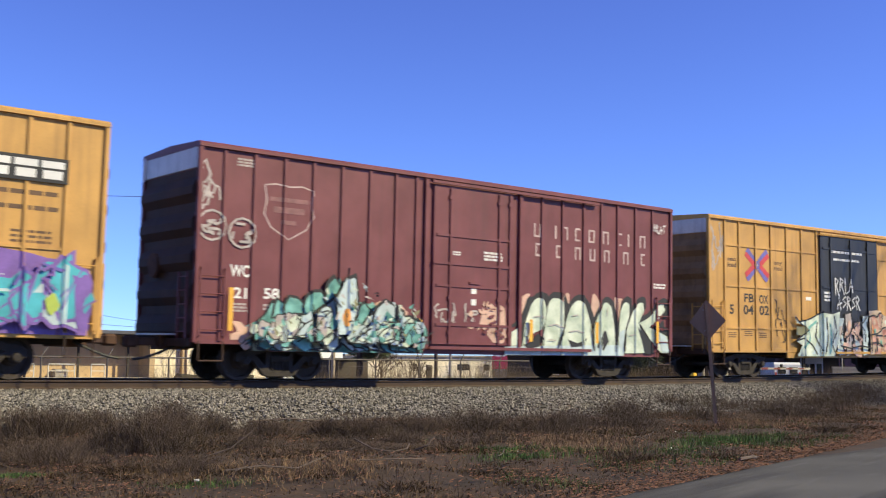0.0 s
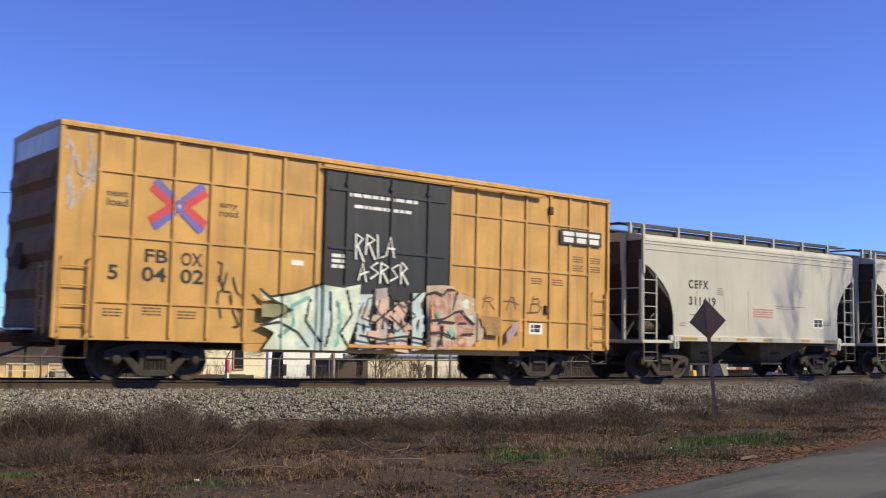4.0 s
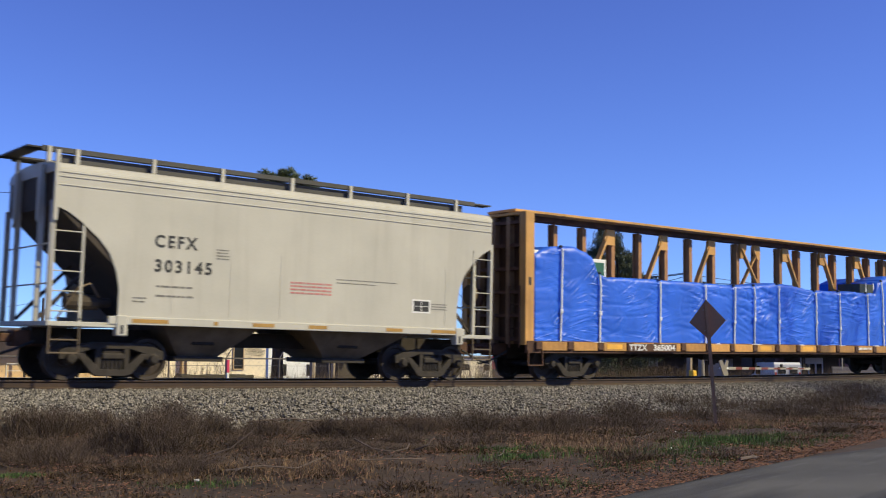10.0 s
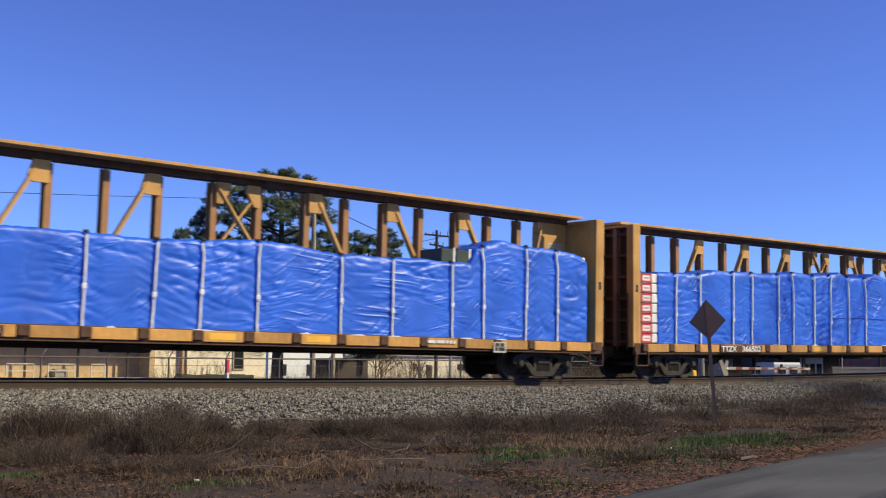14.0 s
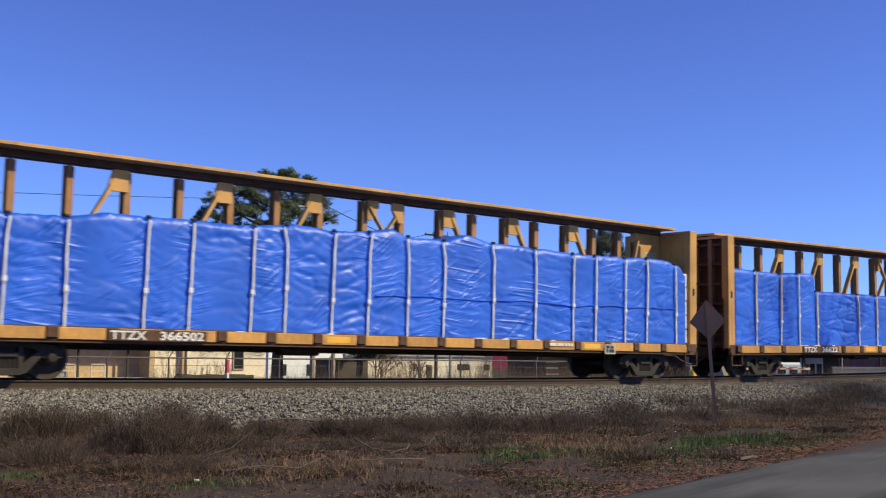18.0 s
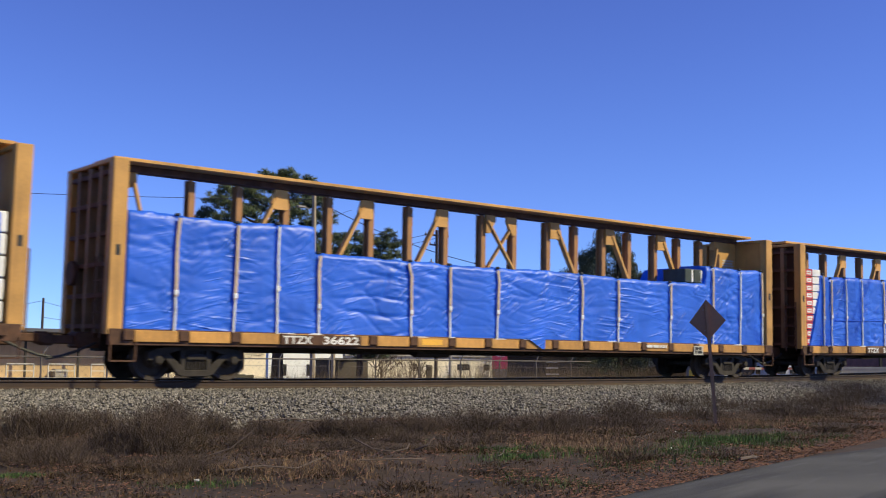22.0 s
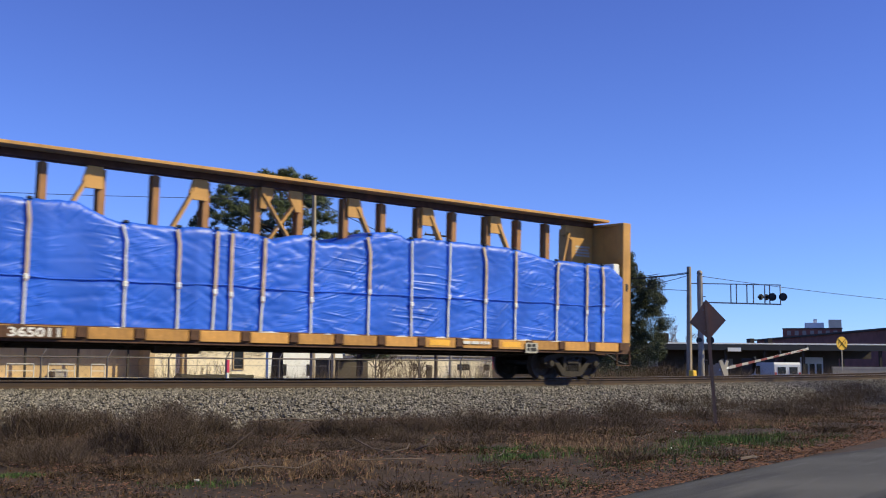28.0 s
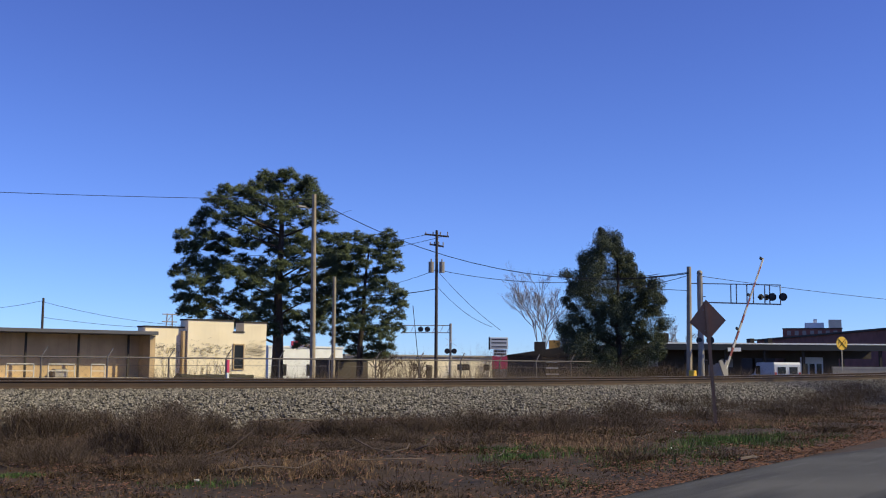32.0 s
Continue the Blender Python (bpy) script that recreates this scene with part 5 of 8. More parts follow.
def van(name, label, x, y, z, turn, body, length, height):
    th = thing(name, label, "van")
    th.matrix_basis = pose(x, y, z, 0, 0, turn)
    prof = [(0, 0.35), (0, height - 0.15), (0.12, height), (length * 0.72, height), (length * 0.83, height * 0.62), (length, height * 0.52), (length, 0.35)]
    b = part("body", prism(bmesh.new(), prof, -0.95, 0.95), M[body], th)
    for y0 in (-0.72, 0.14):
        part("rear_window", boxm(-0.02, 0.0, y0, y0 + 0.58, height * 0.60, height * 0.84), M["glass_dark"], th)
    for s in (-1, 1):
        part("side_window", boxm(length * 0.58, length * 0.76, s * 0.95, s * 0.97, height * 0.58, height * 0.88), M["glass_dark"], th)
        part("tail_lamp", boxm(-0.025, 0.0, s * 0.80, s * 0.94, 0.8, 1.3), M["red"], th)
        for wx in (0.9, length - 0.9):
            bm = bmesh.new()
            rod(bm, (wx, s * 0.98, 0.35), (wx, s * 0.76, 0.35), 0.35, seg=16)
            part("wheel", bm, M["rubber"], th)
    part("bumper", boxm(-0.12, 0.0, -0.9, 0.9, 0.35, 0.6, 0.02), M["rubber"], th)
van("van", "white panel van parked in front of the station", 66.2, 44.2, -1.2, 57.6, "van_white", 4.3, 2.0)
hy = thing("marker_bollard", "low yellow bollard at the crossing", "bollard")
part("bollard", boxm(45.0, 45.3, 35.6, 35.9, -1.2, 0.25, 0.03), M["yellow_sign"], hy)
rt = random.Random(60)
vv, ff = [], []
for _ in range(26000):
    x, y = rt.uniform(6, 62), 0
    y = rt.gauss(30.5, 1.3) if rt.random() < 0.6 else rt.gauss(37.4, 0.6)
    h = rt.uniform(0.2, 0.75) * (1.0 if y < 34 else (2.2 if x < 24 else 3.5)) * (0.6 + 0.8 * abs(noise.noise((x * 0.2, 1, 2))))
    n = len(vv)
    z = ground_z(x, y)
    dx, dy = rt.gauss(0, 0.25) * h, rt.gauss(0, 0.25) * h
    vv += [(x - 0.011, y, z), (x + 0.011, y, z), (x + dx, y + dy, z + h)]
    ff.append((n, n + 1, n + 2))
cloud("far_weeds", vv, ff, M["twig"], "brown weeds along the far side of the track", "weeds")

def brush_by_station(rnd):
    x, y = rnd.gauss(47.4, 1.3), rnd.gauss(39.6, 0.5)
    return x, y, ground_z(x, y), max(0.4, 1.0 - abs(x - 47.4) * 0.22)
blades("brown_brush", 8000, 64, brush_by_station, 2.0, 0.009, "twig", "tall brown brush behind the crossing signal", 0.6)
def brush_by_tree(rnd):
    x = rnd.gauss(43.0, 1.6)
    y = x * 0.93 + rnd.gauss(0.0, 0.5)
    return x, y, ground_z(x, y), max(0.4, 1.0 - abs(x - 43.0) * 0.2)
blades("brown_brush", 3500, 65, brush_by_tree, 1.0, 0.008, "twig", "low brown brush at the foot of the evergreen", 0.6)
# ---------- the train ----------
# Car space: x along the train from the car's leading end, y = 0 on the track's centre line, z from the railhead; the near side is y = -1.5.
WHEEL_R = 0.457
CARS, WHEELSETS = [], []

def wheel_profile(side):
    s = side
    return [(s * 0.80, 0.12), (s * 0.80, 0.16), (s * 0.765, 0.19), (s * 0.745, 0.34), (s * 0.80, 0.37), (s * 0.805, 0.445),
            (s * 0.70, 0.462), (s * 0.685, 0.485), (s * 0.668, 0.485), (s * 0.665, 0.36), (s * 0.71, 0.33), (s * 0.72, 0.19), (s * 0.66, 0.15), (s * 0.66, 0.12)]

PROTO = {}
def truck(parent, x):
    """A three-piece freight truck: bolster, two side frames with springs, two turning wheelsets, bearing caps."""
    if "bolster" not in PROTO:
        bm = bmesh.new()
        box(bm, -0.22, 0.22, -1.05, 1.05, 0.42, 0.72, 0.03)
        box(bm, -0.35, 0.35, -0.35, 0.35, 0.55, 0.80, 0.02)
        for sx in (-0.55, 0.55):
            box(bm, sx - 0.05, sx + 0.05, -0.85, 0.85, 0.36, 0.46)
        PROTO["bolster"] = bm
    bm = PROTO["bolster"].copy()
    tr = part("truck", bm, M["under"], parent)
    tr.matrix_basis = pose(x, 0, 0)
    if "side" not in PROTO:
        for s in (-1, 1):
            bm = bmesh.new()
            y0, y1 = s * 0.94, s * 1.10
            top = [(-1.12, 0.44), (-1.12, 0.62), (-0.95, 0.70), (-0.40, 0.80), (0.40, 0.80), (0.95, 0.70), (1.12, 0.62), (1.12, 0.44), (0.72, 0.44), (0.72, 0.56), (0.40, 0.66),
                   (-0.40, 0.66), (-0.72, 0.56), (-0.72, 0.44)]
            prism(bm, top, y0, y1)
            prism(bm, [(-0.78, 0.56), (-0.62, 0.58), (-0.24, 0.24), (0.24, 0.24), (0.62, 0.58), (0.78, 0.56), (0.42, 0.14), (0.30, 0.10), (-0.30, 0.10), (-0.42, 0.14)], y0 - s * 0.002, y1 + s * 0.004)
            for sx in (-0.30, 0.30):
                box(bm, sx - 0.06, sx + 0.06, y0, y1, 0.2, 0.7)
            for i in range(5):
                rod(bm, (-0.18 + 0.09 * i, s * 1.0, 0.23), (-0.18 + 0.09 * i, s * 1.0, 0.45), 0.038, seg=8)
                rod(bm, (-0.18 + 0.09 * i, s * 1.06, 0.23), (-0.18 + 0.09 * i, s * 1.06, 0.45), 0.038, seg=8)
            box(bm, -0.24, 0.24, y0, s * 1.14, 0.45, 0.58, 0.02)
            bmesh.ops.bevel(bm, geom=[e for e in bm.edges if e.calc_length() > 0.12], offset=0.012, segments=1, affect="EDGES")
            me = bpy.data.meshes.new("sideframe")
            bm.to_mesh(me)
            bm.free()
            me.materials.append(M["frame_grey"])
            PROTO["side", s] = me
        bm = bmesh.new()
        lathe_y(bm, wheel_profile(-1), 28)
        lathe_y(bm, wheel_profile(1), 28)
        lathe_y(bm, [(-1.0, 0.07), (-0.7, 0.08), (0.7, 0.08), (1.0, 0.07)], 10)
        for k in range(3):
            a = k * 2.094
            for s in (-1, 1):
                box(bm, 0.24 * math.cos(a) - 0.03, 0.24 * math.cos(a) + 0.03, s * 0.77, s * 0.735, 0.24 * math.sin(a) - 0.03, 0.24 * math.sin(a) + 0.03)
        me = bpy.data.meshes.new("wheelset")
        bm.to_mesh(me)
        bm.free()
        me.materials.append(M["wheel"])
        PROTO["wheels"] = me
        bm = bmesh.new()
        lathe_y(bm, [(-1.20, 0.055), (-1.19, 0.085), (-1.12, 0.10), (-1.10, 0.13), (-0.90, 0.13)], 14)
        me = bpy.data.meshes.new("bearing_cap")
        bm.to_mesh(me)
        bm.free()
        me.materials.append(M["frame_grey"])
        PROTO["cap"] = me
        PROTO["side"] = True
    for s in (-1, 1):
        o = new("sideframe", PROTO["side", s])
        o.parent = tr
        for sx in (-0.89, 0.89):
            c = new("bearing_cap", PROTO["cap"])
            c.parent = tr
            c.matrix_basis = pose(sx, 0, WHEEL_R, 0, 0, 0 if s < 0 else 180)
    for sx in (-0.89, 0.89):
        w = new("wheelset", PROTO["wheels"])
        w.parent = tr
        w.matrix_basis = pose(sx, 0, WHEEL_R)
        WHEELSETS.append((w, sx))
    return tr

def coupler(parent, x, out):
    """Draft gear, shank and knuckle at a car's end; out = -1 at the leading end, 1 at the other."""
    bm = bmesh.new()
    box(bm, x - out * 0.5, x + out * 0.25, -0.28, 0.28, 0.68, 1.02, 0.03)
    box(bm, x + out * 0.25, x + out * 0.70, -0.09, 0.09, 0.76, 0.94, 0.02)
    box(bm, x + out * 0.68, x + out * 0.98, -0.17, 0.13, 0.72, 0.98, 0.05)
    part("coupler", bm, M["rust"], parent)
    bm = bmesh.new()
    pts = [(x - out * 0.1, -0.45, 0.80), (x + out * 0.3, -0.45, 0.62), (x + out * 0.65, -0.42, 0.50), (x + out * 0.92, -0.40, 0.46)]
    for a, b in zip(pts, pts[1:]):
        rod(bm, a, b, 0.03, seg=8)
    part("air_hose", bm, M["black"], parent)

def ladder(parent, x0, x1, z0, z1, n, y, material, depth=0.10):
    bm = bmesh.new()
    for x in (x0, x1):
        box(bm, x - 0.025, x + 0.025, y - depth, y - depth + 0.025, z0, z1)
        for z in (z0 + 0.05, z1 - 0.05):
            box(bm, x - 0.02, x + 0.02, y - depth, y + 0.0, z - 0.02, z + 0.02)
    for i in range(n):
        z = z0 + (z1 - z0) * (i + 0.5) / n
        rod(bm, (x0, y - depth + 0.01, z), (x1, y - depth + 0.01, z), 0.014, seg=6)
    return part("ladder", bm, material, parent)

SHEET, RIB = -1.455, -1.497

def boxcar(name, label, x0, length, top, paintwork, ribs, door, sill_z, skirt, end_paint, belts=(), rib_w=0.07):
    """A ribbed side-door boxcar. ribs, door: x from the leading end; skirt: (x, x, z) of the deeper middle sill."""
    car = thing(name, label, "boxcar", "freight cars of the train")
    CARS.append((car, x0, length))
    eave = top - 0.07
    bm = bmesh.new()
    prism(bm, [(0.06, sill_z), (length - 0.06, sill_z), (length - 0.06, eave), (0.06, eave)], SHEET, -SHEET)
    part("body", bm, M[paintwork], car)
    bm = bmesh.new()
    w, pk = 1.53, top + 0.06
    prism_x(bm, [(-w, eave - 0.05), (-w, eave + 0.02), (-w + 0.06, top), (0, pk), (w - 0.06, top), (w, eave + 0.02), (w, eave - 0.05)], 0.0, length)
    for i in range(14):
        x = 0.6 + i * (length - 1.2) / 13
        prism_x(bm, [(-w + 0.1, top), (-w + 0.1, top + 0.012), (0, pk + 0.02), (w - 0.1, top + 0.012), (w - 0.1, top)], x - 0.04, x + 0.04)
    part("roof", bm, M[paintwork], car)
    half = rib_w / 2
    def face(x):
        return RIB if any(abs(x - r) < half for r in ribs) else SHEET
    bm = boxm(-half, half, RIB, SHEET - 0.001, sill_z + 0.02, eave - 0.052)
    first = None
    for r in ribs:
        for s in (0, 180):
            if first is None:
                first = part("side_post", bm, M[paintwork], car)
                first.matrix_basis = pose(r, 0, 0, 0, 0, s)
            else:
                same("side_post", first, car, pose(r, 0, 0, 0, 0, s))
    for z in belts:
        marks = sorted([0.75] + list(ribs) + [length - 0.75])
        for a, b in zip(marks, marks[1:]):
            if b - a > 1.6 or a >= door[0] - 0.1 and b <= door[1] + 0.1:
                continue
            part("belt_rail", boxm(a + half, b - half, RIB + 0.012, SHEET - 0.001, z - 0.03, z + 0.03), M[paintwork], car)
    # corner posts and sills
    for x in (0.0, length - 0.10):
        for s in (-1, 1):
            part("corner_post", boxm(x, x + 0.10, s * 1.40, s * 1.515, sill_z - 0.03, eave - 0.052, 0.01), M[paintwork], car)
    for s in (-1, 1):
        part("side_sill", boxm(0.1, length - 0.1, s * 1.40, s * 1.4565, sill_z - 0.06, sill_z + 0.10, 0.01), M[paintwork], car)
        part("sill_skirt", boxm(skirt[0], skirt[1], s * 1.40, s * 1.455, skirt[2], sill_z - 0.061), M[paintwork], car)
    part("centre_sill", boxm(0.3, length - 0.3, -0.4, 0.4, 0.72, sill_z - 0.01), M["under"], car)
    # corrugated ends
    for x, out in ((0.06, -1), (length - 0.06, 1)):
        n = 5
        hz = (top - 0.62 - sill_z) / n
        # end_paint is darker than the sides, with the end's shade included
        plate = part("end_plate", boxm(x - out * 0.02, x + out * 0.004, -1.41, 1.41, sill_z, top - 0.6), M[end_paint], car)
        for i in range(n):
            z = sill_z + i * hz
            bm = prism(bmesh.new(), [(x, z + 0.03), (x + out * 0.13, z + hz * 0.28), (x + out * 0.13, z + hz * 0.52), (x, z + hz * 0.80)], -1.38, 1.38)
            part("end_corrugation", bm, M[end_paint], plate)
        bm = boxm(x, x + out * 0.045, -1.42, 1.42, top - 0.58, top - 0.08, 0.01)
        part("end_cap_panel", bm, M["galv"], car, "bare galvanised upper end panel")
        # white plate paints the sunlight on the end panel's side flange
        part("corner_flashing", boxm(x + out * 0.05, x + out * 0.075, 1.33, 1.45, top - 0.62, top - 0.06), M["white"], car, "end panel's corner flange, painted white as if sunlit")
        coupler(car, x, out)
        bm = bmesh.new()
        box(bm, x, x + out * 0.16, -1.38, 1.38, sill_z - 0.12, sill_z + 0.06, 0.01)
        part("end_sill", bm, M["end_dark"], car)
        part("end_platform", boxm(x + out * 0.06, x + out * 0.36, -0.8, 0.8, sill_z + 0.12, sill_z + 0.16), M["galv"], car)
        bm = bmesh.new()
        for y in (-1.3, -0.9):
            box(bm, x + out * 0.12, x + out * 0.16, y - 0.02, y + 0.02, sill_z, sill_z + 1.5)
        for i in range(5):
            rod(bm, (x + out * 0.14, -1.3, sill_z + 0.2 + 0.3 * i), (x + out * 0.14, -0.9, sill_z + 0.2 + 0.3 * i), 0.014, seg=6)
        part("end_ladder", bm, M[paintwork], car)
    bm = bmesh.new()
    rod(bm, (-0.02, 0.5, 2.6), (-0.10, 0.5, 2.6), 0.28, seg=16)
    box(bm, 0.02, -0.04, 0.42, 0.58, 2.3, 2.8)
    part("hand_brake", bm, M["rust"], car)
    # side ladders and stirrups
    for a, b in ((0.14, 0.72), (length - 0.72, length - 0.14)):
        ladder(car, a, b, sill_z + 0.06, sill_z + 1.62, 4, SHEET - 0.02, M[paintwork], 0.06)
        bm = bmesh.new()
        for x in (a, b):
            box(bm, x - 0.012, x + 0.012, -1.53, -1.50, sill_z - 0.42, sill_z)
        box(bm, a, b, -1.53, -1.50, sill_z - 0.43, sill_z - 0.40)
        part("stirrup_step", bm, M["end_dark"], car)
    for x in (2.4, length - 2.4):
        truck(car, x)
    return car, face

def plug_door(car, paintwork, x0, x1, z0, z1, posts, cross, sheet=None):
    """The wide door: a panel a little proud, upright locking rods and level stiffeners, and the rail it slides on."""
    door = part("door", boxm(x0, x1, -1.525, SHEET + 0.01, z0, z1, 0.012), M[sheet or paintwork], car)
    for x in posts:
        bm = bmesh.new()
        box(bm, x - 0.035, x + 0.035, -1.565, -1.526, z0 + 0.05, z1 - 0.05)
        for z in (z0 + 0.3, z0 + 1.2, z1 - 0.3):
            box(bm, x - 0.07, x + 0.07, -1.575, -1.526, z - 0.05, z + 0.05)
        part("locking_rod", bm, M[sheet or paintwork], door)
    for z, a, b in cross:
        part("door_stiffener", boxm(a, b, -1.552, -1.526, z - 0.035, z + 0.035), M[sheet or paintwork], door)
    bm = boxm(x0 - 0.1, x1 + 3.3, -1.60, -1.53, z1 + 0.02, z1 + 0.09)
    part("door_top_rail", bm, M[paintwork], car)
    bm = bmesh.new()
    box(bm, x0 - 0.1, x1 + 3.0, -1.60, -1.527, z0 - 0.12, z0 - 0.04)
    part("door_bottom_rail", bm, M[paintwork], car)
    return door

# graffiti: outlines first, fills over them
def graffiti(name, shapes, car, face, lift=0.006, label=""):
    """shapes: list of (material key, polygon), later ones over earlier ones."""
    keys = []
    bm = bmesh.new()
    for i, (key, poly) in enumerate(shapes):
        if key not in keys:
            keys.append(key)
        n = len(bm.faces)
        paint(bm, poly, face, lift + 0.0016 * i, 0.018 if name in ("spray_tags", "shield_emblem") else 0.05)
        bm.faces.ensure_lookup_table()
        for f in bm.faces[n:]:
            f.material_index = keys.index(key)
    ob = part(name, bm, [M[k] for k in keys], car, label)
    return tagged(ob, label, kind="stuff") if name == "spray_tags" else ob

def wild_piece(x0, x1, z0, height, keys, seed, count, edge=1.14, k=1.0, rim="black"):
    """Interlocking angular letter shapes within an uneven outline."""
    rnd = random.Random(seed)
    out = []
    for i in range(count):
        x = x0 + (x1 - x0) * (i + 0.5) / count + rnd.uniform(-0.1, 0.1)
        h = height((x - x0) / (x1 - x0)) * rnd.uniform(0.45, 0.9)
        zc = z0 + h * rnd.uniform(0.45, 0.62)
        p = blob(x, zc, rnd.uniform(0.25, 0.5) * k, h * 0.5 * k, 12, 0.24, seed * 77 + i, rnd.uniform(-0.5, 0.5))
        p = [(min(max(a, x0), x1), max(b, z0)) for a, b in p]
        big = [(x + (a - x) * (edge + 0.02), max(z0, zc + (b - zc) * (edge - 0.02))) for a, b in p]
        out.append((rim, big))
        out.append((keys[rnd.randrange(len(keys))], p))
        q = blob(x + rnd.uniform(-0.1, 0.1), zc + rnd.uniform(-0.1, 0.2), 0.12, h * 0.2, 6, 0.5, seed * 91 + i, rnd.uniform(-1, 1))
        out.append((keys[rnd.randrange(len(keys))], q))
        a = (x - 0.3, zc - h * 0.25)
        b = (x + rnd.uniform(0.1, 0.4), zc + h * rnd.uniform(-0.1, 0.4))
        if rnd.random() < 0.7:
            out.append((rim, stroke([a, ((a[0] + b[0]) / 2, (a[1] + b[1]) / 2 + 0.08), b], 0.035)))
    return out

def scribble(x0, x1, z0, z1, n, seed, key, w=0.035):
    rnd = random.Random(seed)
    out = []
    for i in range(n):
        pts = []
        x, z = rnd.uniform(x0, x1), rnd.uniform(z0, z1)
        a = rnd.uniform(0, 6.28)
        for k in range(7):
            pts.append((x, z))
            a += rnd.uniform(-1.3, 1.5)
            x = min(max(x + 0.16 * math.cos(a) * (x1 - x0), x0), x1)
            z = min(max(z + 0.16 * math.sin(a) * (z1 - z0), z0), z1)
            if (x, z) == pts[-1]:
                z += 0.02
        out.append((key, stroke(pts, w)))
    return out

def tag_row(x0, x1, z0, h, n, seed, key, w=0.05):
    """A row of quick angular spray strokes."""
    rnd = random.Random(seed)
    out = []
    for i in range(n):
        a = x0 + (x1 - x0) * i / n
        d = (x1 - x0) / n
        z = z0 + rnd.uniform(-0.05, 0.05)
        def at(u, v):
            return (a + d * (u + rnd.uniform(-0.08, 0.08)), z + h * (v + rnd.uniform(-0.08, 0.08)))
        kinds = (([(0.1, 0), (0.15, 1)], [(0.1, 1), (0.8, 0.8), (0.15, 0.5)], [(0.3, 0.5), (0.9, -0.1)]), ([(0.0, 0), (0.4, 1), (0.8, 0)], [(0.1, 0.4), (0.9, 0.45)]),
                 ([(0.45, 0), (0.5, 1)], [(0.0, 0.95), (1.0, 1.05)]), ([(0.2, 1.05), (0.15, 0), (0.9, 0.1)],), ([(0.9, 0.9), (0.2, 0.75), (0.85, 0.35), (0.05, 0.0)],),
                 ([(0.1, 0), (0.1, 1)], [(0.8, 0), (0.85, 1)], [(0.0, 0.5), (1.0, 0.55)]))
        for pts in kinds[rnd.randrange(len(kinds))]:
            out.append((key, stroke([at(u, v) for u, v in pts], w)))
    return out

# --- maroon boxcar ---
wc, wc_face = boxcar("boxcar", "maroon ribbed steel boxcar with graffiti along its lower side", 10.38, 15.86, 5.25, "maroon",
                     [0.65, 1.40, 2.18, 2.95, 3.75, 4.56, 5.34, 5.98, 10.35, 11.15, 12.0, 12.72, 13.42, 14.2, 14.96],
                     (6.3, 9.7), 0.88, (1.95, 15.3, 0.68), "end_dark")
plug_door(wc, "maroon", 6.50, 9.22, 0.92, 5.0, (7.05, 8.72, 9.10), ((3.72, 6.6, 9.1), (3.0, 6.5, 9.1), (2.43, 6.6, 9.1), (1.43, 6.6, 9.1)))
for x in (6.28, 9.52):
    part("door_post", boxm(x - 0.05, x + 0.05, -1.53, SHEET, 0.9, 5.1), M["maroon"], wc)
def letter_shape(x, z, w, h, gap):
    """A plain upright frame that fills a letter's place."""
    bm = bmesh.new()
    y, t = SHEET - 0.001, 0.05
    if w > 0.1:
        box(bm, x, x + t, y - 0.003, y, z, z + h)
        if gap != 1:
            box(bm, x + w - t, x + w, y - 0.003, y, z, z + h)
        if gap != 2:
            box(bm, x + t, x + w - t, y - 0.003, y, z + h - t, z + h)
        if gap != 3:
            box(bm, x + t, x + w - t, y - 0.003, y, z, z + t)
    else:
        box(bm, x, x + w, y - 0.003, y, z, z + h)
    part("owner_name_shape", bm, M["owner_paint"], wc, "pale letter-sized plain shape")
for i, x in enumerate((10.0, 10.80, 11.06, 11.60, 12.15, 12.74, 13.36, 13.82, 14.35)):
    letter_shape(x + 0.06, 3.93, 0.06 if i in (1, 7) else 0.25, 0.37, (2, 0, 3, 1, 0, 3, 1, 0, 3)[i])
for i, x in enumerate((10.06, 10.85, 11.60, 12.20, 12.80, 13.62, 14.40)):
    letter_shape(x + 0.06, 3.40, 0.23, 0.36, (1, 1, 3, 2, 3, 3, 1)[i])
shield = [(1.66, 4.45), (1.95, 4.50), (2.3, 4.46), (2.65, 4.50), (2.94, 4.43), (2.90, 4.10), (2.95, 3.80), (2.78, 3.50), (2.31, 3.24), (1.84, 3.50), (1.66, 3.80), (1.72, 4.10)]
graffiti("shield_emblem", [("owner_paint", stroke(shield + shield[:1], 0.032)), ("faded_print", [(1.80, 4.10), (2.82, 4.10), (2.82, 4.20), (1.80, 4.20)]),
                           ("faded_print", [(1.90, 3.84), (2.72, 3.84), (2.72, 3.98), (1.90, 3.98)]), ("faded_print", [(2.1, 3.58), (2.5, 3.58), (2.5, 3.68), (2.1, 3.68)])], wc, wc_face, 0.004, "faded shield emblem")
lettering("reporting_mark", "WC", 0.86, 2.33, 0.25, M["white"], wc, SHEET - 0.004, 0.48)
lettering("car_number", "21", 0.97, 1.85, 0.23, M["white"], wc, SHEET - 0.004, 0.32)
lettering("car_number", "58", 1.72, 1.87, 0.23, M["white"], wc, SHEET - 0.004, 0.40)
small_print("stencil", bars(bmesh.new(), 0.97, 1.32, 1.52, 1.74, SHEET - 0.001, 3, 3), M["silver_tag"], wc)
small_print("stencil", bars(bmesh.new(), 1.72, 2.12, 1.58, 1.74, SHEET - 0.001, 2, 4), M["silver_tag"], wc)
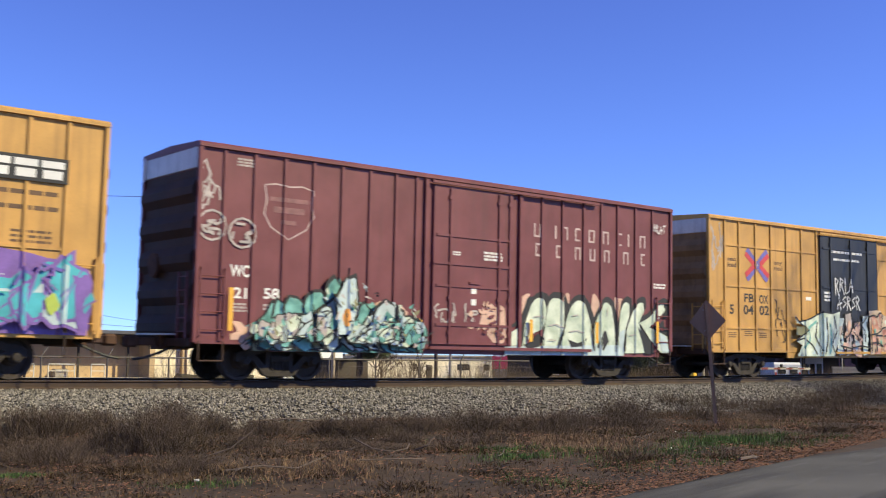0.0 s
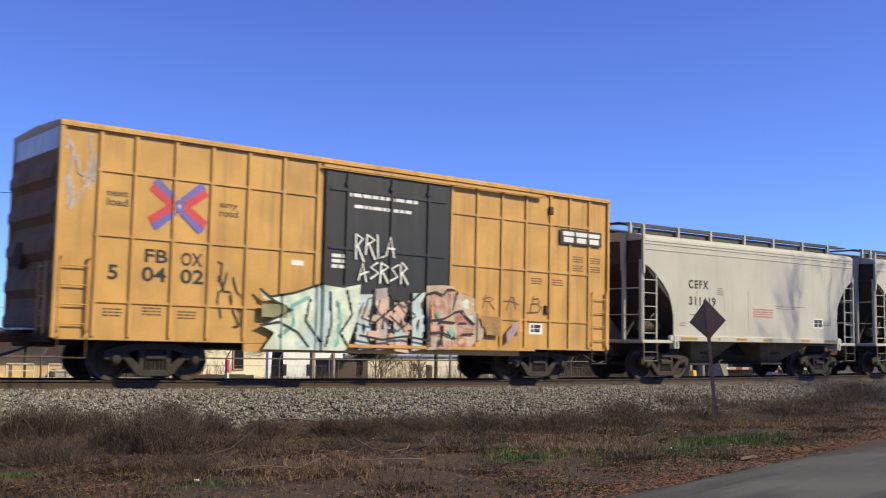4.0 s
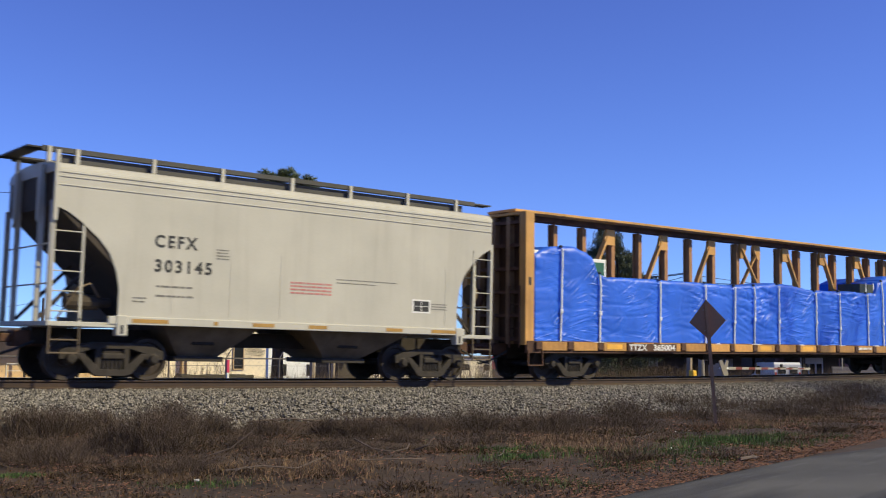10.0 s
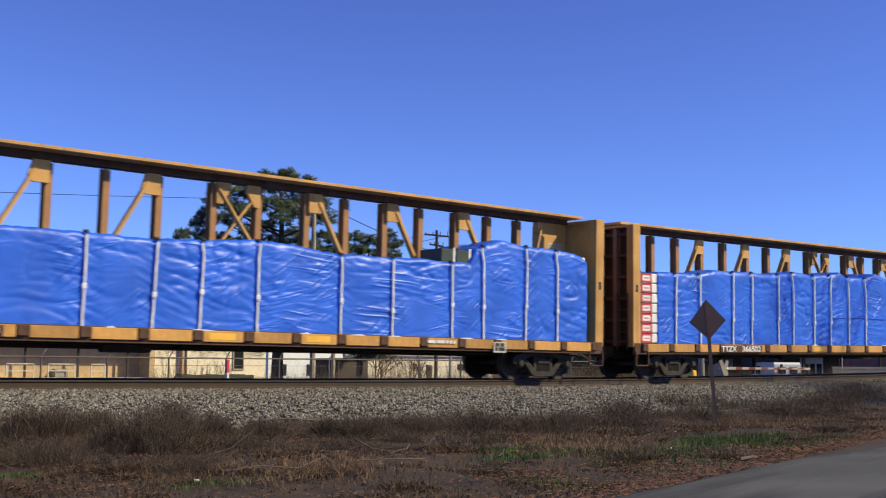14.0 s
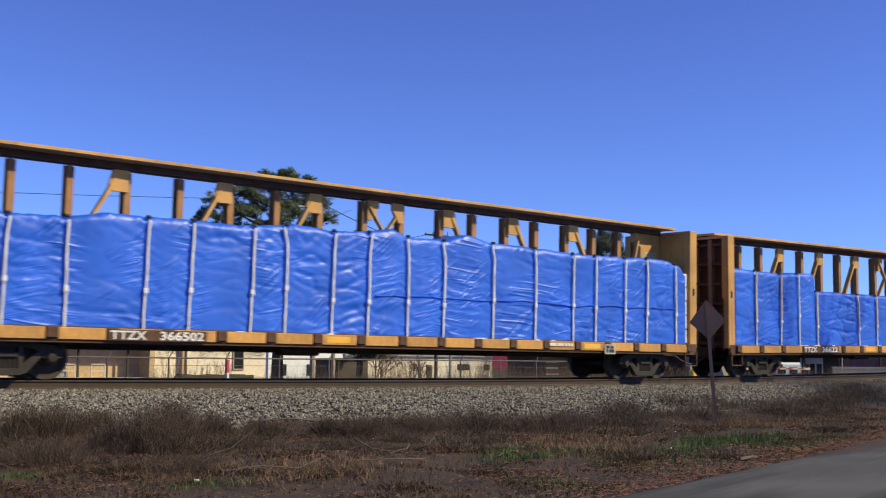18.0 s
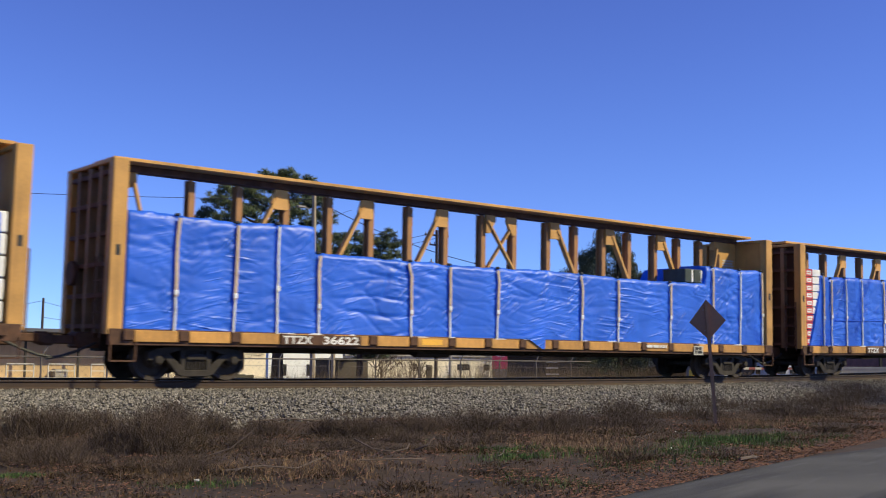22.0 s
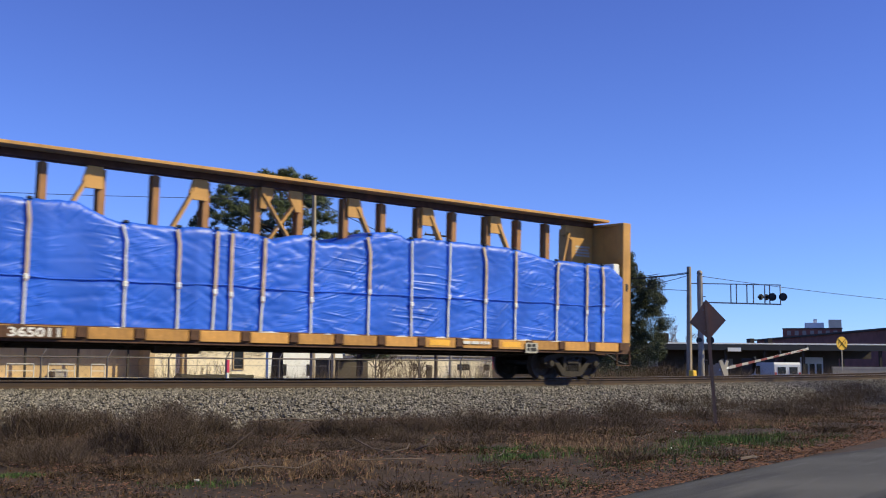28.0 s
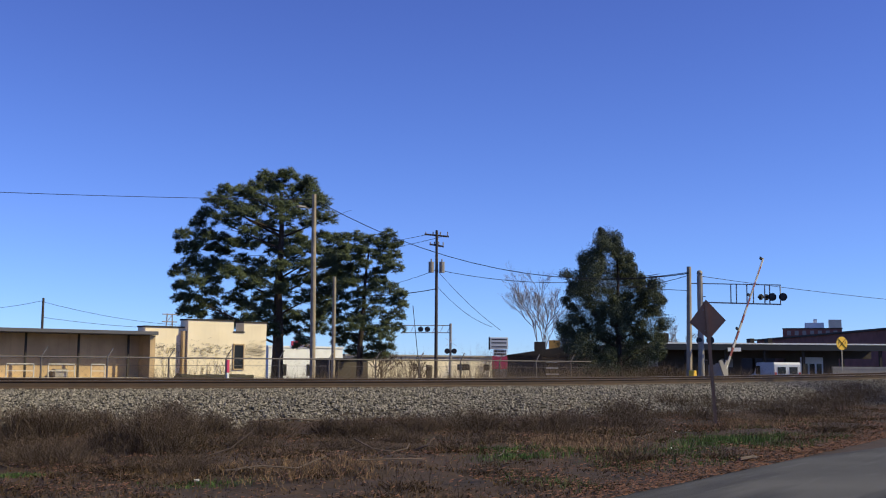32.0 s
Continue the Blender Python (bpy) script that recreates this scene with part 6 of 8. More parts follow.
small_print("stencil", bars(bmesh.new(), 0.95, 1.36, 4.78, 4.98, SHEET - 0.001, 3, 5), M["silver_tag"], wc)
small_print("stencil", bars(bmesh.new(), 8.2, 8.85, 3.12, 3.38, -1.526, 3, 6), M["white"], wc)
small_print("stencil", bars(bmesh.new(), 7.15, 7.4, 3.2, 3.32, -1.526, 2, 7), M["white"], wc)
for z in (1.95, 2.25):
    part("placard", boxm(7.78, 7.95, -1.531, -1.526, z, z + 0.16), M["white"], wc, "small white placard")
part("door_handle", boxm(7.7, 8.1, -1.56, -1.5265, 2.5, 2.56), M["maroon"], wc)
small_print("stencil", bars(bmesh.new(), 15.05, 15.6, 2.72, 2.9, SHEET - 0.001, 2, 8), M["white"], wc)
for a, z0, z1 in ((0.80, 1.12, 2.07), (3.72, 1.05, 1.62), (6.06, 1.02, 1.55), (9.84, 1.05, 1.65), (12.42, 1.05, 1.65), (15.05, 1.1, 1.75)):
    part("reflector_strip", boxm(a, a + 0.11, RIB - 0.075, RIB - 0.071, z0, z1), M["hazard"], wc, "yellow reflective strip")
tags = scribble(0.06, 0.55, 3.75, 5.0, 7, 11, "silver_tag", 0.05)
for cx, cz, r in ((0.38, 3.42, 0.33), (1.12, 3.30, 0.33)):
    ring = [(cx + r * math.cos(a * 0.5236), cz + r * math.sin(a * 0.5236)) for a in range(13)]
    tags += [("silver_tag", stroke(ring, 0.05))] + scribble(cx - r * 0.7, cx + r * 0.7, cz - r * 0.6, cz + r * 0.6, 6, int(cx * 50), "silver_tag", 0.06)
tags += tag_row(14.95, 15.55, 4.45, 0.24, 4, 5, "white", 0.035)
graffiti("spray_tags", tags, wc, wc_face, 0.004, "chalky white spray tags and two round doodles")
def teal_h(u):
    return 0.95 + 0.55 * math.sin(math.pi * min(1, max(0, u))) + 0.5 * math.exp(-((u - 0.5) / 0.05) ** 2)
def shards(x0, x1, z0, height, n, seed):
    """Short sharp strokes and splinters that break up a painted piece."""
    rnd = random.Random(seed)
    out = []
    for i in range(n):
        x = rnd.uniform(x0, x1)
        z = z0 + height((x - x0) / (x1 - x0)) * rnd.uniform(0.05, 0.95)
        a, l = rnd.uniform(0, 3.14), rnd.uniform(0.08, 0.32)
        e = (x + l * math.cos(a), z + l * math.sin(a))
        m = ((x + e[0]) / 2 + rnd.uniform(-0.06, 0.06), (z + e[1]) / 2 + rnd.uniform(-0.06, 0.06))
        key = ("black", "black", "pale", "teal", "silver_tag", "black", "mint", "olive")[i % 8]
        if key == "black":
            out.append((key, stroke([(x, z), m, e], 0.035)))
        else:
            out.append((key, [(x, z), (m[0] - 0.05, m[1] + 0.04), e, (m[0] + 0.06, m[1] - 0.04)]))
    return out
graffiti("graffiti_piece", [("peach", blob(1.30, 1.05, 0.36, 0.30, 16, 0.5, 9)), ("peach", blob(5.2, 1.70, 0.55, 0.2, 16, 0.5, 10)), ("orange", blob(6.0, 1.2, 0.12, 0.36, 12, 0.4, 11)), ("teal", [(1.3, 1.25), (2.0, 1.55), (2.7, 1.75), (3.35, 1.7), (3.55, 2.1), (3.72, 2.46), (3.85, 2.0), (4.3, 1.9), (5.4, 1.75), (5.9, 1.4), (6.1, 0.69), (2.0, 0.69)])]
         + wild_piece(1.45, 6.1, 0.69, teal_h, ("teal", "teal", "pale", "mint", "olive", "teal", "teal", "pale"), 4, 34)
         + wild_piece(1.4, 6.1, 0.69, teal_h, ("teal", "pale", "silver_tag", "teal", "mint", "pale"), 44, 30, 1.12, 0.5)
         + [("pale", [(3.45, 1.95), (3.72, 2.45), (3.98, 1.95), (3.9, 1.1), (3.5, 1.1)]), ("orange", blob(3.72, 1.5, 0.12, 0.22))] + shards(1.55, 6.0, 0.72, teal_h, 90, 71), wc, wc_face, 0.006, "teal and pale blue angular graffiti piece")
letter_a = [(9.66, 0.91), (9.73, 1.52), (9.97, 2.06), (10.10, 2.20), (10.23, 2.26), (10.45, 2.21), (10.55, 1.93), (10.48, 1.49), (10.27, 1.35), (10.07, 1.29), (9.91, 1.16), (9.76, 0.91)]
letter_b = [(10.39, 0.98), (10.49, 1.42), (10.58, 2.0), (10.66, 2.18), (10.78, 2.27), (11.03, 2.27), (11.16, 2.18), (11.23, 2.0), (11.23, 1.58), (11.04, 1.06), (10.95, 0.8), (10.43, 0.8)]
letter_c = [(11.02, 0.77), (11.17, 1.26), (11.37, 1.81), (11.50, 2.06), (11.64, 2.19), (11.78, 2.25), (11.93, 2.23), (12.12, 2.04), (12.29, 1.62), (12.38, 1.22), (12.44, 0.8)]
letter_d = [(12.47, 0.8), (12.38, 1.36), (12.55, 1.76), (12.77, 2.14), (12.88, 2.23), (12.98, 2.24), (13.16, 2.12), (13.25, 1.72), (13.33, 1.25), (13.36, 0.81)]
letter_e = [(13.4, 0.95), (13.46, 1.46), (13.56, 2.03), (13.66, 2.22), (13.79, 2.29), (13.93, 2.22), (13.93, 1.88), (13.78, 1.53), (13.68, 0.95)]
letter_f = [(13.72, 0.78), (13.78, 1.4), (14.05, 1.96), (14.24, 2.20), (14.40, 2.30), (14.56, 2.28), (14.59, 2.05), (14.35, 1.69), (14.44, 1.42), (14.75, 1.08), (14.84, 0.8)]
letter_g = [(14.39, 1.69), (14.8, 1.85), (15.22, 2.22), (15.36, 2.30), (15.48, 2.29), (15.53, 2.09), (15.24, 1.83), (14.81, 1.57), (15.25, 1.44), (15.66, 1.31), (15.74, 0.81), (15.36, 0.81), (14.91, 1.15)]
mint_letters = (letter_a, letter_b, letter_c, letter_d, letter_e, letter_f, letter_g)
mk = [("peach", blob(x, 2.0, 0.22, 0.36, 15, 0.45, int(x * 9))) for x in (9.72, 11.27, 12.48, 13.42)]
for p in mint_letters:
    cx = sum(q[0] for q in p) / len(p)
    mk.append(("black", [(min(15.84, cx + (a - cx) * 1.30 + 0.05), max(0.70, 0.9 + (b - 0.9) * 1.13)) for a, b in p]))
mk += [("black", [(9.03, 1.38), (9.59, 1.67), (9.85, 2.25), (10.1, 2.3), (9.92, 1.59), (9.6, 1.49)]), ("black", [(15.40, 2.45), (15.62, 2.46), (15.78, 2.3), (15.70, 1.95), (15.24, 1.65), (14.77, 1.55), (15.59, 1.59), (15.82, 1.45), (15.83, 0.82), (15.6, 0.81)])]
for p in mint_letters:
    mk.append(("mint", p))
mk += [("pale", [(9.62, 0.93), (13.7, 1.02), (13.7, 0.71), (9.0, 0.68), (9.0, 0.90)]), ("mint", [(9.05, 1.20), (9.5, 1.42), (9.62, 0.95), (9.1, 0.92)]),
       ("black", [(9.69, 0.97), (9.95, 1.03), (10.21, 1.29), (10.35, 1.17), (10.29, 0.92), (9.83, 0.85)]), ("black", [(11.4, 1.14), (11.76, 1.03), (12.15, 1.19), (11.98, 0.96), (11.5, 0.92)]),
       ("black", [(12.55, 0.94), (12.70, 1.24), (12.91, 1.46), (13.04, 1.11), (12.82, 0.84)]), ("black", [(14.29, 1.57), (14.61, 1.28), (14.88, 1.17), (14.93, 0.77), (14.62, 0.76), (14.53, 1.07)]),
       ("pale", [(13.42, 0.97), (13.47, 1.40), (13.74, 1.48), (13.66, 0.97)]), ("pale", [(15.25, 1.42), (15.62, 1.29), (15.70, 0.83), (15.38, 0.83)]), ("pale", [(9.72, 1.2), (9.8, 1.6), (9.95, 1.5), (9.88, 1.2)])]
for p in ([(10.02, 1.72), (10.3, 1.76), (10.5, 1.7)], [(10.6, 1.5), (10.9, 1.55), (11.2, 1.45)], [(11.4, 1.35), (11.75, 1.4), (12.0, 1.33)], [(11.5, 1.8), (11.8, 1.84)], [(12.95, 1.85), (12.98, 2.1)], [(13.9, 1.3), (14.2, 1.35)], [(12.5, 1.2), (12.62, 1.28)], [(10.6, 1.12), (10.9, 1.1)]):
    mk.append(("silver_tag", stroke(p, 0.03)))
for p in ([(10.95, 0.78), (11.04, 1.06), (11.25, 1.55)], [(12.44, 0.78), (12.38, 1.22), (12.30, 1.55)], [(13.35, 0.8), (13.36, 1.4)], [(13.7, 0.8), (13.76, 1.4)], [(10.36, 0.78), (10.42, 1.2)]):
    mk.append(("black", stroke(p, 0.05)))
graffiti("graffiti_piece", mk, wc, wc_face, 0.006, "mint bubble letters with thick black outlines")
rp = random.Random(17)
fade = [("peach", [(8.20, 1.94), (8.30, 1.70), (8.46, 2.05), (8.62, 1.92), (8.80, 2.00), (8.98, 1.90), (9.0, 1.40), (8.94, 0.98), (8.55, 1.0), (8.15, 1.40), (8.0, 1.30), (8.1, 1.55)])]
fade += [("peach", blob(rp.uniform(7.7, 9.0), rp.uniform(1.0, 2.0), rp.uniform(0.04, 0.14), rp.uniform(0.03, 0.1), 9, 0.5, 300 + i)) for i in range(14)]
fade += [("maroon", blob(rp.uniform(8.2, 8.9), rp.uniform(1.1, 1.9), rp.uniform(0.03, 0.10), rp.uniform(0.02, 0.06), 9, 0.5, 330 + i)) for i in range(16)]
tagged(graffiti("graffiti_fade", fade, wc, lambda x: -1.527, 0.004), "worn peach spray patch on the door", kind="stuff")
graffiti("spray_tags", scribble(6.55, 7.1, 1.5, 1.95, 4, 61, "silver_tag", 0.05) + scribble(7.15, 7.6, 1.5, 2.0, 5, 62, "silver_tag", 0.05) + scribble(7.6, 8.05, 1.55, 1.8, 3, 63, "silver_tag", 0.05), wc, lambda x: -1.527, 0.004, "chalky white spray tag on the door")

# --- yellow boxcar with a black door ---
FB = [0.86, 1.62, 2.52, 3.38, 4.28, 5.18, 6.10, 10.15, 11.02, 11.9, 12.78, 13.70, 14.46, 15.24]
fb, fb_face = boxcar("boxcar", "yellow ribbed boxcar with a black sliding door and pale graffiti", 28.07, 16.07, 5.26, "yellow", FB, (6.2, 10.1), 0.90, (4.3, 12.6, 0.66),
                     "end_brown", (4.33, 3.0, 1.64))
plug_door(fb, "yellow", 6.28, 10.05, 0.92, 5.0, (6.9, 8.2, 9.35), ((4.55, 6.4, 9.9), (3.15, 6.4, 9.9), (1.95, 6.4, 9.9)), "door_black")
for q in ((6.9, 9.0, 4.36, 4.50, 1, 21), (7.1, 8.8, 4.10, 4.22, 1, 22), (6.5, 6.95, 2.62, 3.0, 3, 23), (6.55, 7.2, 2.05, 2.18, 1, 24)):
    small_print("stencil", bars(bmesh.new(), q[0], q[1], q[2], q[3], -1.526, q[4], q[5]), M["white"], fb)
lettering("reporting_mark", "FB", 1.90, 2.50, 0.27, M["black"], fb, SHEET - 0.004, 0.52)
lettering("reporting_mark", "OX", 2.72, 2.48, 0.27, M["black"], fb, SHEET - 0.004, 0.50)
lettering("car_number", "5", 1.12, 2.10, 0.29, M["black"], fb, SHEET - 0.004, 0.22)
lettering("car_number", "04", 1.85, 2.10, 0.29, M["black"], fb, SHEET - 0.004, 0.55)
lettering("car_number", "02", 2.72, 2.10, 0.29, M["black"], fb, SHEET - 0.004, 0.55)
em = []
for s in (1, -1):
    c = (2.62, 3.74)
    for dx in (-1, 1):
        em.append(("blue_paint", stroke([(c[0] + dx * 0.10, c[1] + s * 0.10), (c[0] + dx * 0.56, c[1] + s * 0.50)], 0.2)))
        em.append(("red", stroke([(c[0] + dx * 0.16, c[1] + s * 0.02), (c[0] + dx * 0.64, c[1] + s * 0.36)], 0.17)))
em.append(("blue_paint", blob(2.62, 3.74, 0.14, 0.14)))
em.append(("silver_tag", blob(2.62, 3.74, 0.06, 0.06)))
graffiti("crossed_emblem", em, fb, fb_face, 0.004, "red and violet crossed emblem")
for x, first, second in ((1.03, "next", "load"), (3.58, "any", "road")):
    lettering("slogan", first, x, 3.82, 0.13, M["brown_print"], fb, SHEET - 0.004, 0.46)
    lettering("slogan", second, x, 3.62, 0.15, M["brown_print"], fb, SHEET - 0.004, 0.46)
for a, z in ((1.05, 1.3), (1.9, 1.35), (2.7, 1.3), (13.0, 2.6), (13.8, 2.6), (14.6, 3.3), (14.6, 3.05), (15.3, 3.3), (15.3, 3.05), (12.9, 1.4)):
    small_print("stencil", bars(bmesh.new(), a, a + 0.42, z, z + 0.2, SHEET - 0.001, 3, int(a * 31 + z * 7), 0.5), M["brown_print"], fb)
def trade_panel(car, x0, x1, z0, z1):
    part("logo_panel", boxm(x0, x1, RIB - 0.014, RIB - 0.004, z0, z1), M["black"], car, "black panel with white block shapes")
    y, w, h = RIB - 0.015, (x1 - x0), (z1 - z0)
    for k in (0.06, 0.37, 0.68):
        for inset, low, high in ((0.0, 0.58, 0.86), (0.02, 0.14, 0.48)):
            part("logo_block", boxm(x0 + w * (k + inset), x0 + w * (k + 0.27 - inset), y - 0.004, y, z0 + h * low, z0 + h * high), M["white"], car)
trade_panel(fb, 14.05, 15.72, 3.82, 4.24)
part("inspection_box", boxm(12.95, 13.45, SHEET - 0.005, SHEET - 0.001, 1.26, 1.56), M["white"], fb)
small_print("inspection_marks", bars(bmesh.new(), 13.02, 13.38, 1.30, 1.52, SHEET - 0.006, 2, 55, 0.15), M["black"], fb)
rs = random.Random(8)
for x in (5.45, 6.35):
    part("placard", boxm(x, x + 0.32, SHEET - 0.006, SHEET - 0.001, 2.66, 2.78), M["white"], fb, "small white placard")
def worn_letters(x0, x1, z0, heights, keys, seed):
    """A row of tall narrow letter bodies with ragged sides, and gaps where the paint below shows."""
    rnd = random.Random(seed)
    out, n = [], len(heights)
    for i, h in enumerate(heights):
        a = x0 + (x1 - x0) * i / n
        w = (x1 - x0) / n
        left = [(a + rnd.uniform(0.0, 0.12) * w, z0 + h * k / 5) for k in range(6)]
        right = [(a + w * rnd.uniform(0.62, 0.95), z0 + h * k / 5 + rnd.uniform(-0.06, 0.06)) for k in range(5, -1, -1)]
        out.append((keys[i % len(keys)], left + right))
        out.append((keys[(i + 1) % len(keys)], blob(a + w * 0.4, z0 + h * rnd.uniform(0.3, 0.75), w * 0.28, h * 0.16, 9, 0.4, seed * 10 + i)))
        c = (a + w * 0.45, z0 + h * rnd.uniform(0.35, 0.6))
        out.append(("door_black", blob(c[0], c[1], w * 0.10, h * 0.13, 8, 0.4, seed * 20 + i)))
        edge = [(p + rnd.uniform(-0.02, 0.02), q) for p, q in left + right]
        out.append(("black", stroke(edge[:6], 0.045)))
        out.append(("black", stroke(edge[5:9], 0.045)))
        out.append(("white", stroke([(p + 0.05, q) for p, q in left[1:5]], 0.022)))
    return out
mp_ = worn_letters(7.2, 9.35, 0.74, (1.35, 1.5, 1.2, 1.45), ("pale", "silver_tag", "peach", "pale"), 15)
mp_ += [("peach", blob(rs.uniform(7.6, 9.3), rs.uniform(0.85, 1.9), rs.uniform(0.08, 0.2), rs.uniform(0.06, 0.16), 11, 0.5, 400 + i)) for i in range(8)]
mp_ += [("chalk", [(9.28, 2.38), (9.80, 2.42), (10.14, 2.41), (10.35, 2.27), (10.93, 2.13), (10.91, 1.83), (11.03, 1.72), (11.12, 1.46), (11.28, 1.39), (11.25, 1.12), (10.98, 1.00), (10.72, 0.80), (9.30, 0.78)]),
        ("mint", blob(10.72, 1.92, 0.20, 0.14, 11, 0.5, 71)), ("peach", blob(10.80, 1.95, 0.10, 0.12, 9, 0.5, 72)),
        ("coral", [(9.42, 2.16), (9.63, 2.23), (9.85, 2.0), (9.96, 1.75), (9.7, 1.52), (9.52, 1.58), (9.40, 1.9)]), ("coral", [(9.95, 2.28), (10.28, 2.23), (10.14, 1.72), (9.98, 1.68)]),
        ("coral", [(10.29, 1.69), (10.57, 1.72), (10.92, 1.45), (10.9, 1.21), (10.56, 1.25), (10.37, 1.21)]), ("coral", [(10.35, 1.17), (10.71, 1.22), (10.7, 0.84), (10.37, 0.82)]),
        ("coral", [(9.40, 1.42), (9.95, 1.45), (9.90, 1.10), (9.42, 1.16)]), ("coral", [(9.80, 1.02), (10.30, 1.0), (10.28, 0.82), (9.6, 0.80)]), ("door_black", [(9.72, 1.40), (9.80, 1.42), (9.84, 0.86), (9.74, 0.86)]),
        ("chalk", [(10.06, 2.20), (10.13, 2.20), (10.08, 1.75), (10.03, 1.75)]), ("chalk", [(10.36, 1.42), (10.62, 1.46), (10.88, 1.34), (10.60, 1.36)]), ("chalk", blob(9.62, 1.95, 0.10, 0.12, 10, 0.4, 73)), ("peach", blob(10.48, 1.02, 0.10, 0.09, 9, 0.4, 74)),
        ("orange", [(9.42, 1.85), (9.52, 1.86), (9.53, 1.44), (9.44, 1.40)]), ("teal", [(9.98, 1.27), (10.18, 1.41), (10.3, 1.08), (10.08, 1.09)]), ("teal", [(9.56, 1.71), (9.72, 1.74), (9.68, 1.53), (9.61, 1.57)]),
        ("pale", [(10.58, 1.66), (10.86, 1.70), (10.90, 1.50)]), ("olive_wash", [(11.12, 1.69), (11.84, 1.68), (11.84, 1.18), (11.29, 1.2), (11.32, 1.39), (11.16, 1.4)]),
        ("lilac", [(12.05, 1.01), (12.02, 1.26), (12.32, 1.54), (12.48, 1.61), (12.47, 1.39), (12.17, 1.07)]), ("orange", [(12.5, 1.63), (12.61, 1.65), (12.63, 1.32), (12.5, 1.32)])]
for p in ([(9.28, 2.17), (9.55, 2.24), (9.81, 2.16), (9.93, 2.32), (10.17, 2.32), (10.32, 2.27), (10.16, 1.78)], [(9.31, 1.5), (9.81, 1.56), (10.27, 1.76), (10.51, 1.81), (10.57, 1.68), (10.92, 1.45)], [(10.36, 1.47), (10.66, 1.48)],
          [(9.67, 1.5), (10.06, 1.49), (10.28, 1.47)], [(10.45, 1.19), (10.9, 1.21)], [(9.33, 1.2), (9.75, 1.23), (10.31, 1.06)], [(9.36, 2.2), (9.35, 1.5), (9.40, 0.85)], [(9.72, 1.48), (9.80, 1.30), (9.70, 0.9)]):
    mp_.append(("black", stroke(p, 0.05)))
mp_ += [("mint", [(4.57, 2.08), (4.84, 1.90), (5.5, 2.02), (6.22, 2.27), (6.87, 2.22), (7.25, 2.3), (7.2, 1.5), (6.88, 0.72), (4.71, 0.72), (5.0, 1.1), (4.63, 1.25), (5.45, 1.64), (4.99, 1.80), (4.70, 1.85)])]
mp_ += [("teal", stroke([(5.1, 1.0), (5.5, 1.3), (5.4, 1.7), (5.9, 1.95)], 0.10)), ("pale", [(5.6, 0.8), (6.1, 1.5), (6.0, 2.0), (6.5, 2.1), (6.45, 1.2), (6.2, 0.76)]), ("teal", stroke([(6.6, 0.8), (6.7, 1.4), (6.6, 1.9)], 0.08)), ("olive", [(4.65, 1.44), (5.3, 1.44), (5.3, 1.74), (4.65, 1.74)])]
for p in ([(4.57, 2.08), (4.84, 1.90), (5.5, 2.02), (6.22, 2.27), (6.87, 2.22)], [(4.63, 1.25), (5.1, 1.34), (5.6, 1.12), (5.9, 0.78)], [(4.57, 2.08), (4.95, 1.82), (5.45, 1.64), (4.63, 1.25)], [(6.87, 2.15), (7.03, 1.58), (6.71, 1.14), (6.96, 0.78)],
          [(5.9, 1.9), (5.8, 1.4), (6.2, 0.9)], [(6.4, 2.1), (6.45, 1.3), (6.3, 0.8)], [(7.5, 2.0), (7.3, 1.5), (7.7, 1.4), (8.0, 1.65)], [(8.2, 2.2), (8.7, 1.9), (9.2, 2.3)], [(8.1, 1.7), (8.5, 2.0), (8.9, 1.6), (8.5, 1.3), (8.1, 1.6)],
          [(7.2, 1.1), (7.9, 1.0), (8.6, 1.1), (9.4, 1.0)]):
    mp_.append(("black", stroke(p, 0.055)))
graffiti("graffiti_piece", mp_, fb, lambda x: min(fb_face(x), -1.527 if 6.2 < x < 10.1 else 0), 0.03, "pale mint and faded pink graffiti pieces")
graffiti("spray_tags", tag_row(7.12, 8.35, 2.98, 0.55, 4, 31, "white") + tag_row(7.25, 8.75, 2.42, 0.48, 5, 32, "white"), fb, lambda x: -1.527, 0.03, "white spray tag on the black door")
graffiti("spray_tags", scribble(0.12, 0.75, 3.4, 5.0, 8, 41, "silver_tag", 0.05) + scribble(3.6, 4.2, 1.2, 2.6, 6, 43, "black", 0.035), fb, fb_face, 0.004, "faint spray tags")

# four thin outline letters, one to a panel
thin = []
for p in ([(10.47, 2.14), (10.66, 2.13), (10.89, 2.10)], [(10.58, 2.25), (10.81, 2.16)], [(10.53, 2.11), (10.48, 2.0)],
          [(11.37, 2.26), (11.25, 1.87)], [(11.24, 2.13), (11.51, 2.20), (11.64, 2.14), (11.54, 2.08), (11.36, 2.08)], [(11.52, 2.05), (11.69, 1.87)],
          [(12.26, 2.25), (12.09, 1.87)], [(12.0, 2.12), (12.29, 2.12), (12.56, 2.04)], [(12.26, 2.24), (12.37, 2.22), (12.45, 1.9)],
          [(13.09, 2.30), (12.96, 1.85)], [(13.01, 2.09), (13.27, 2.10), (13.38, 2.0), (13.28, 1.87)], [(13.09, 2.22), (13.27, 2.24), (13.33, 2.16), (13.24, 2.10)], [(12.83, 1.84), (13.28, 1.87)]):
    thin.append(("brown_print", stroke(p, 0.026)))
graffiti("spray_tags", thin, fb, fb_face, 0.004, "thin brown outline letters")
for x, z in ((13.62, 4.60), (13.50, 1.84)):
    part("door_stop", boxm(x, x + 0.16, SHEET - 0.07, SHEET - 0.001, z, z + 0.22, 0.015), M["rust"], fb, "small rusty bracket")

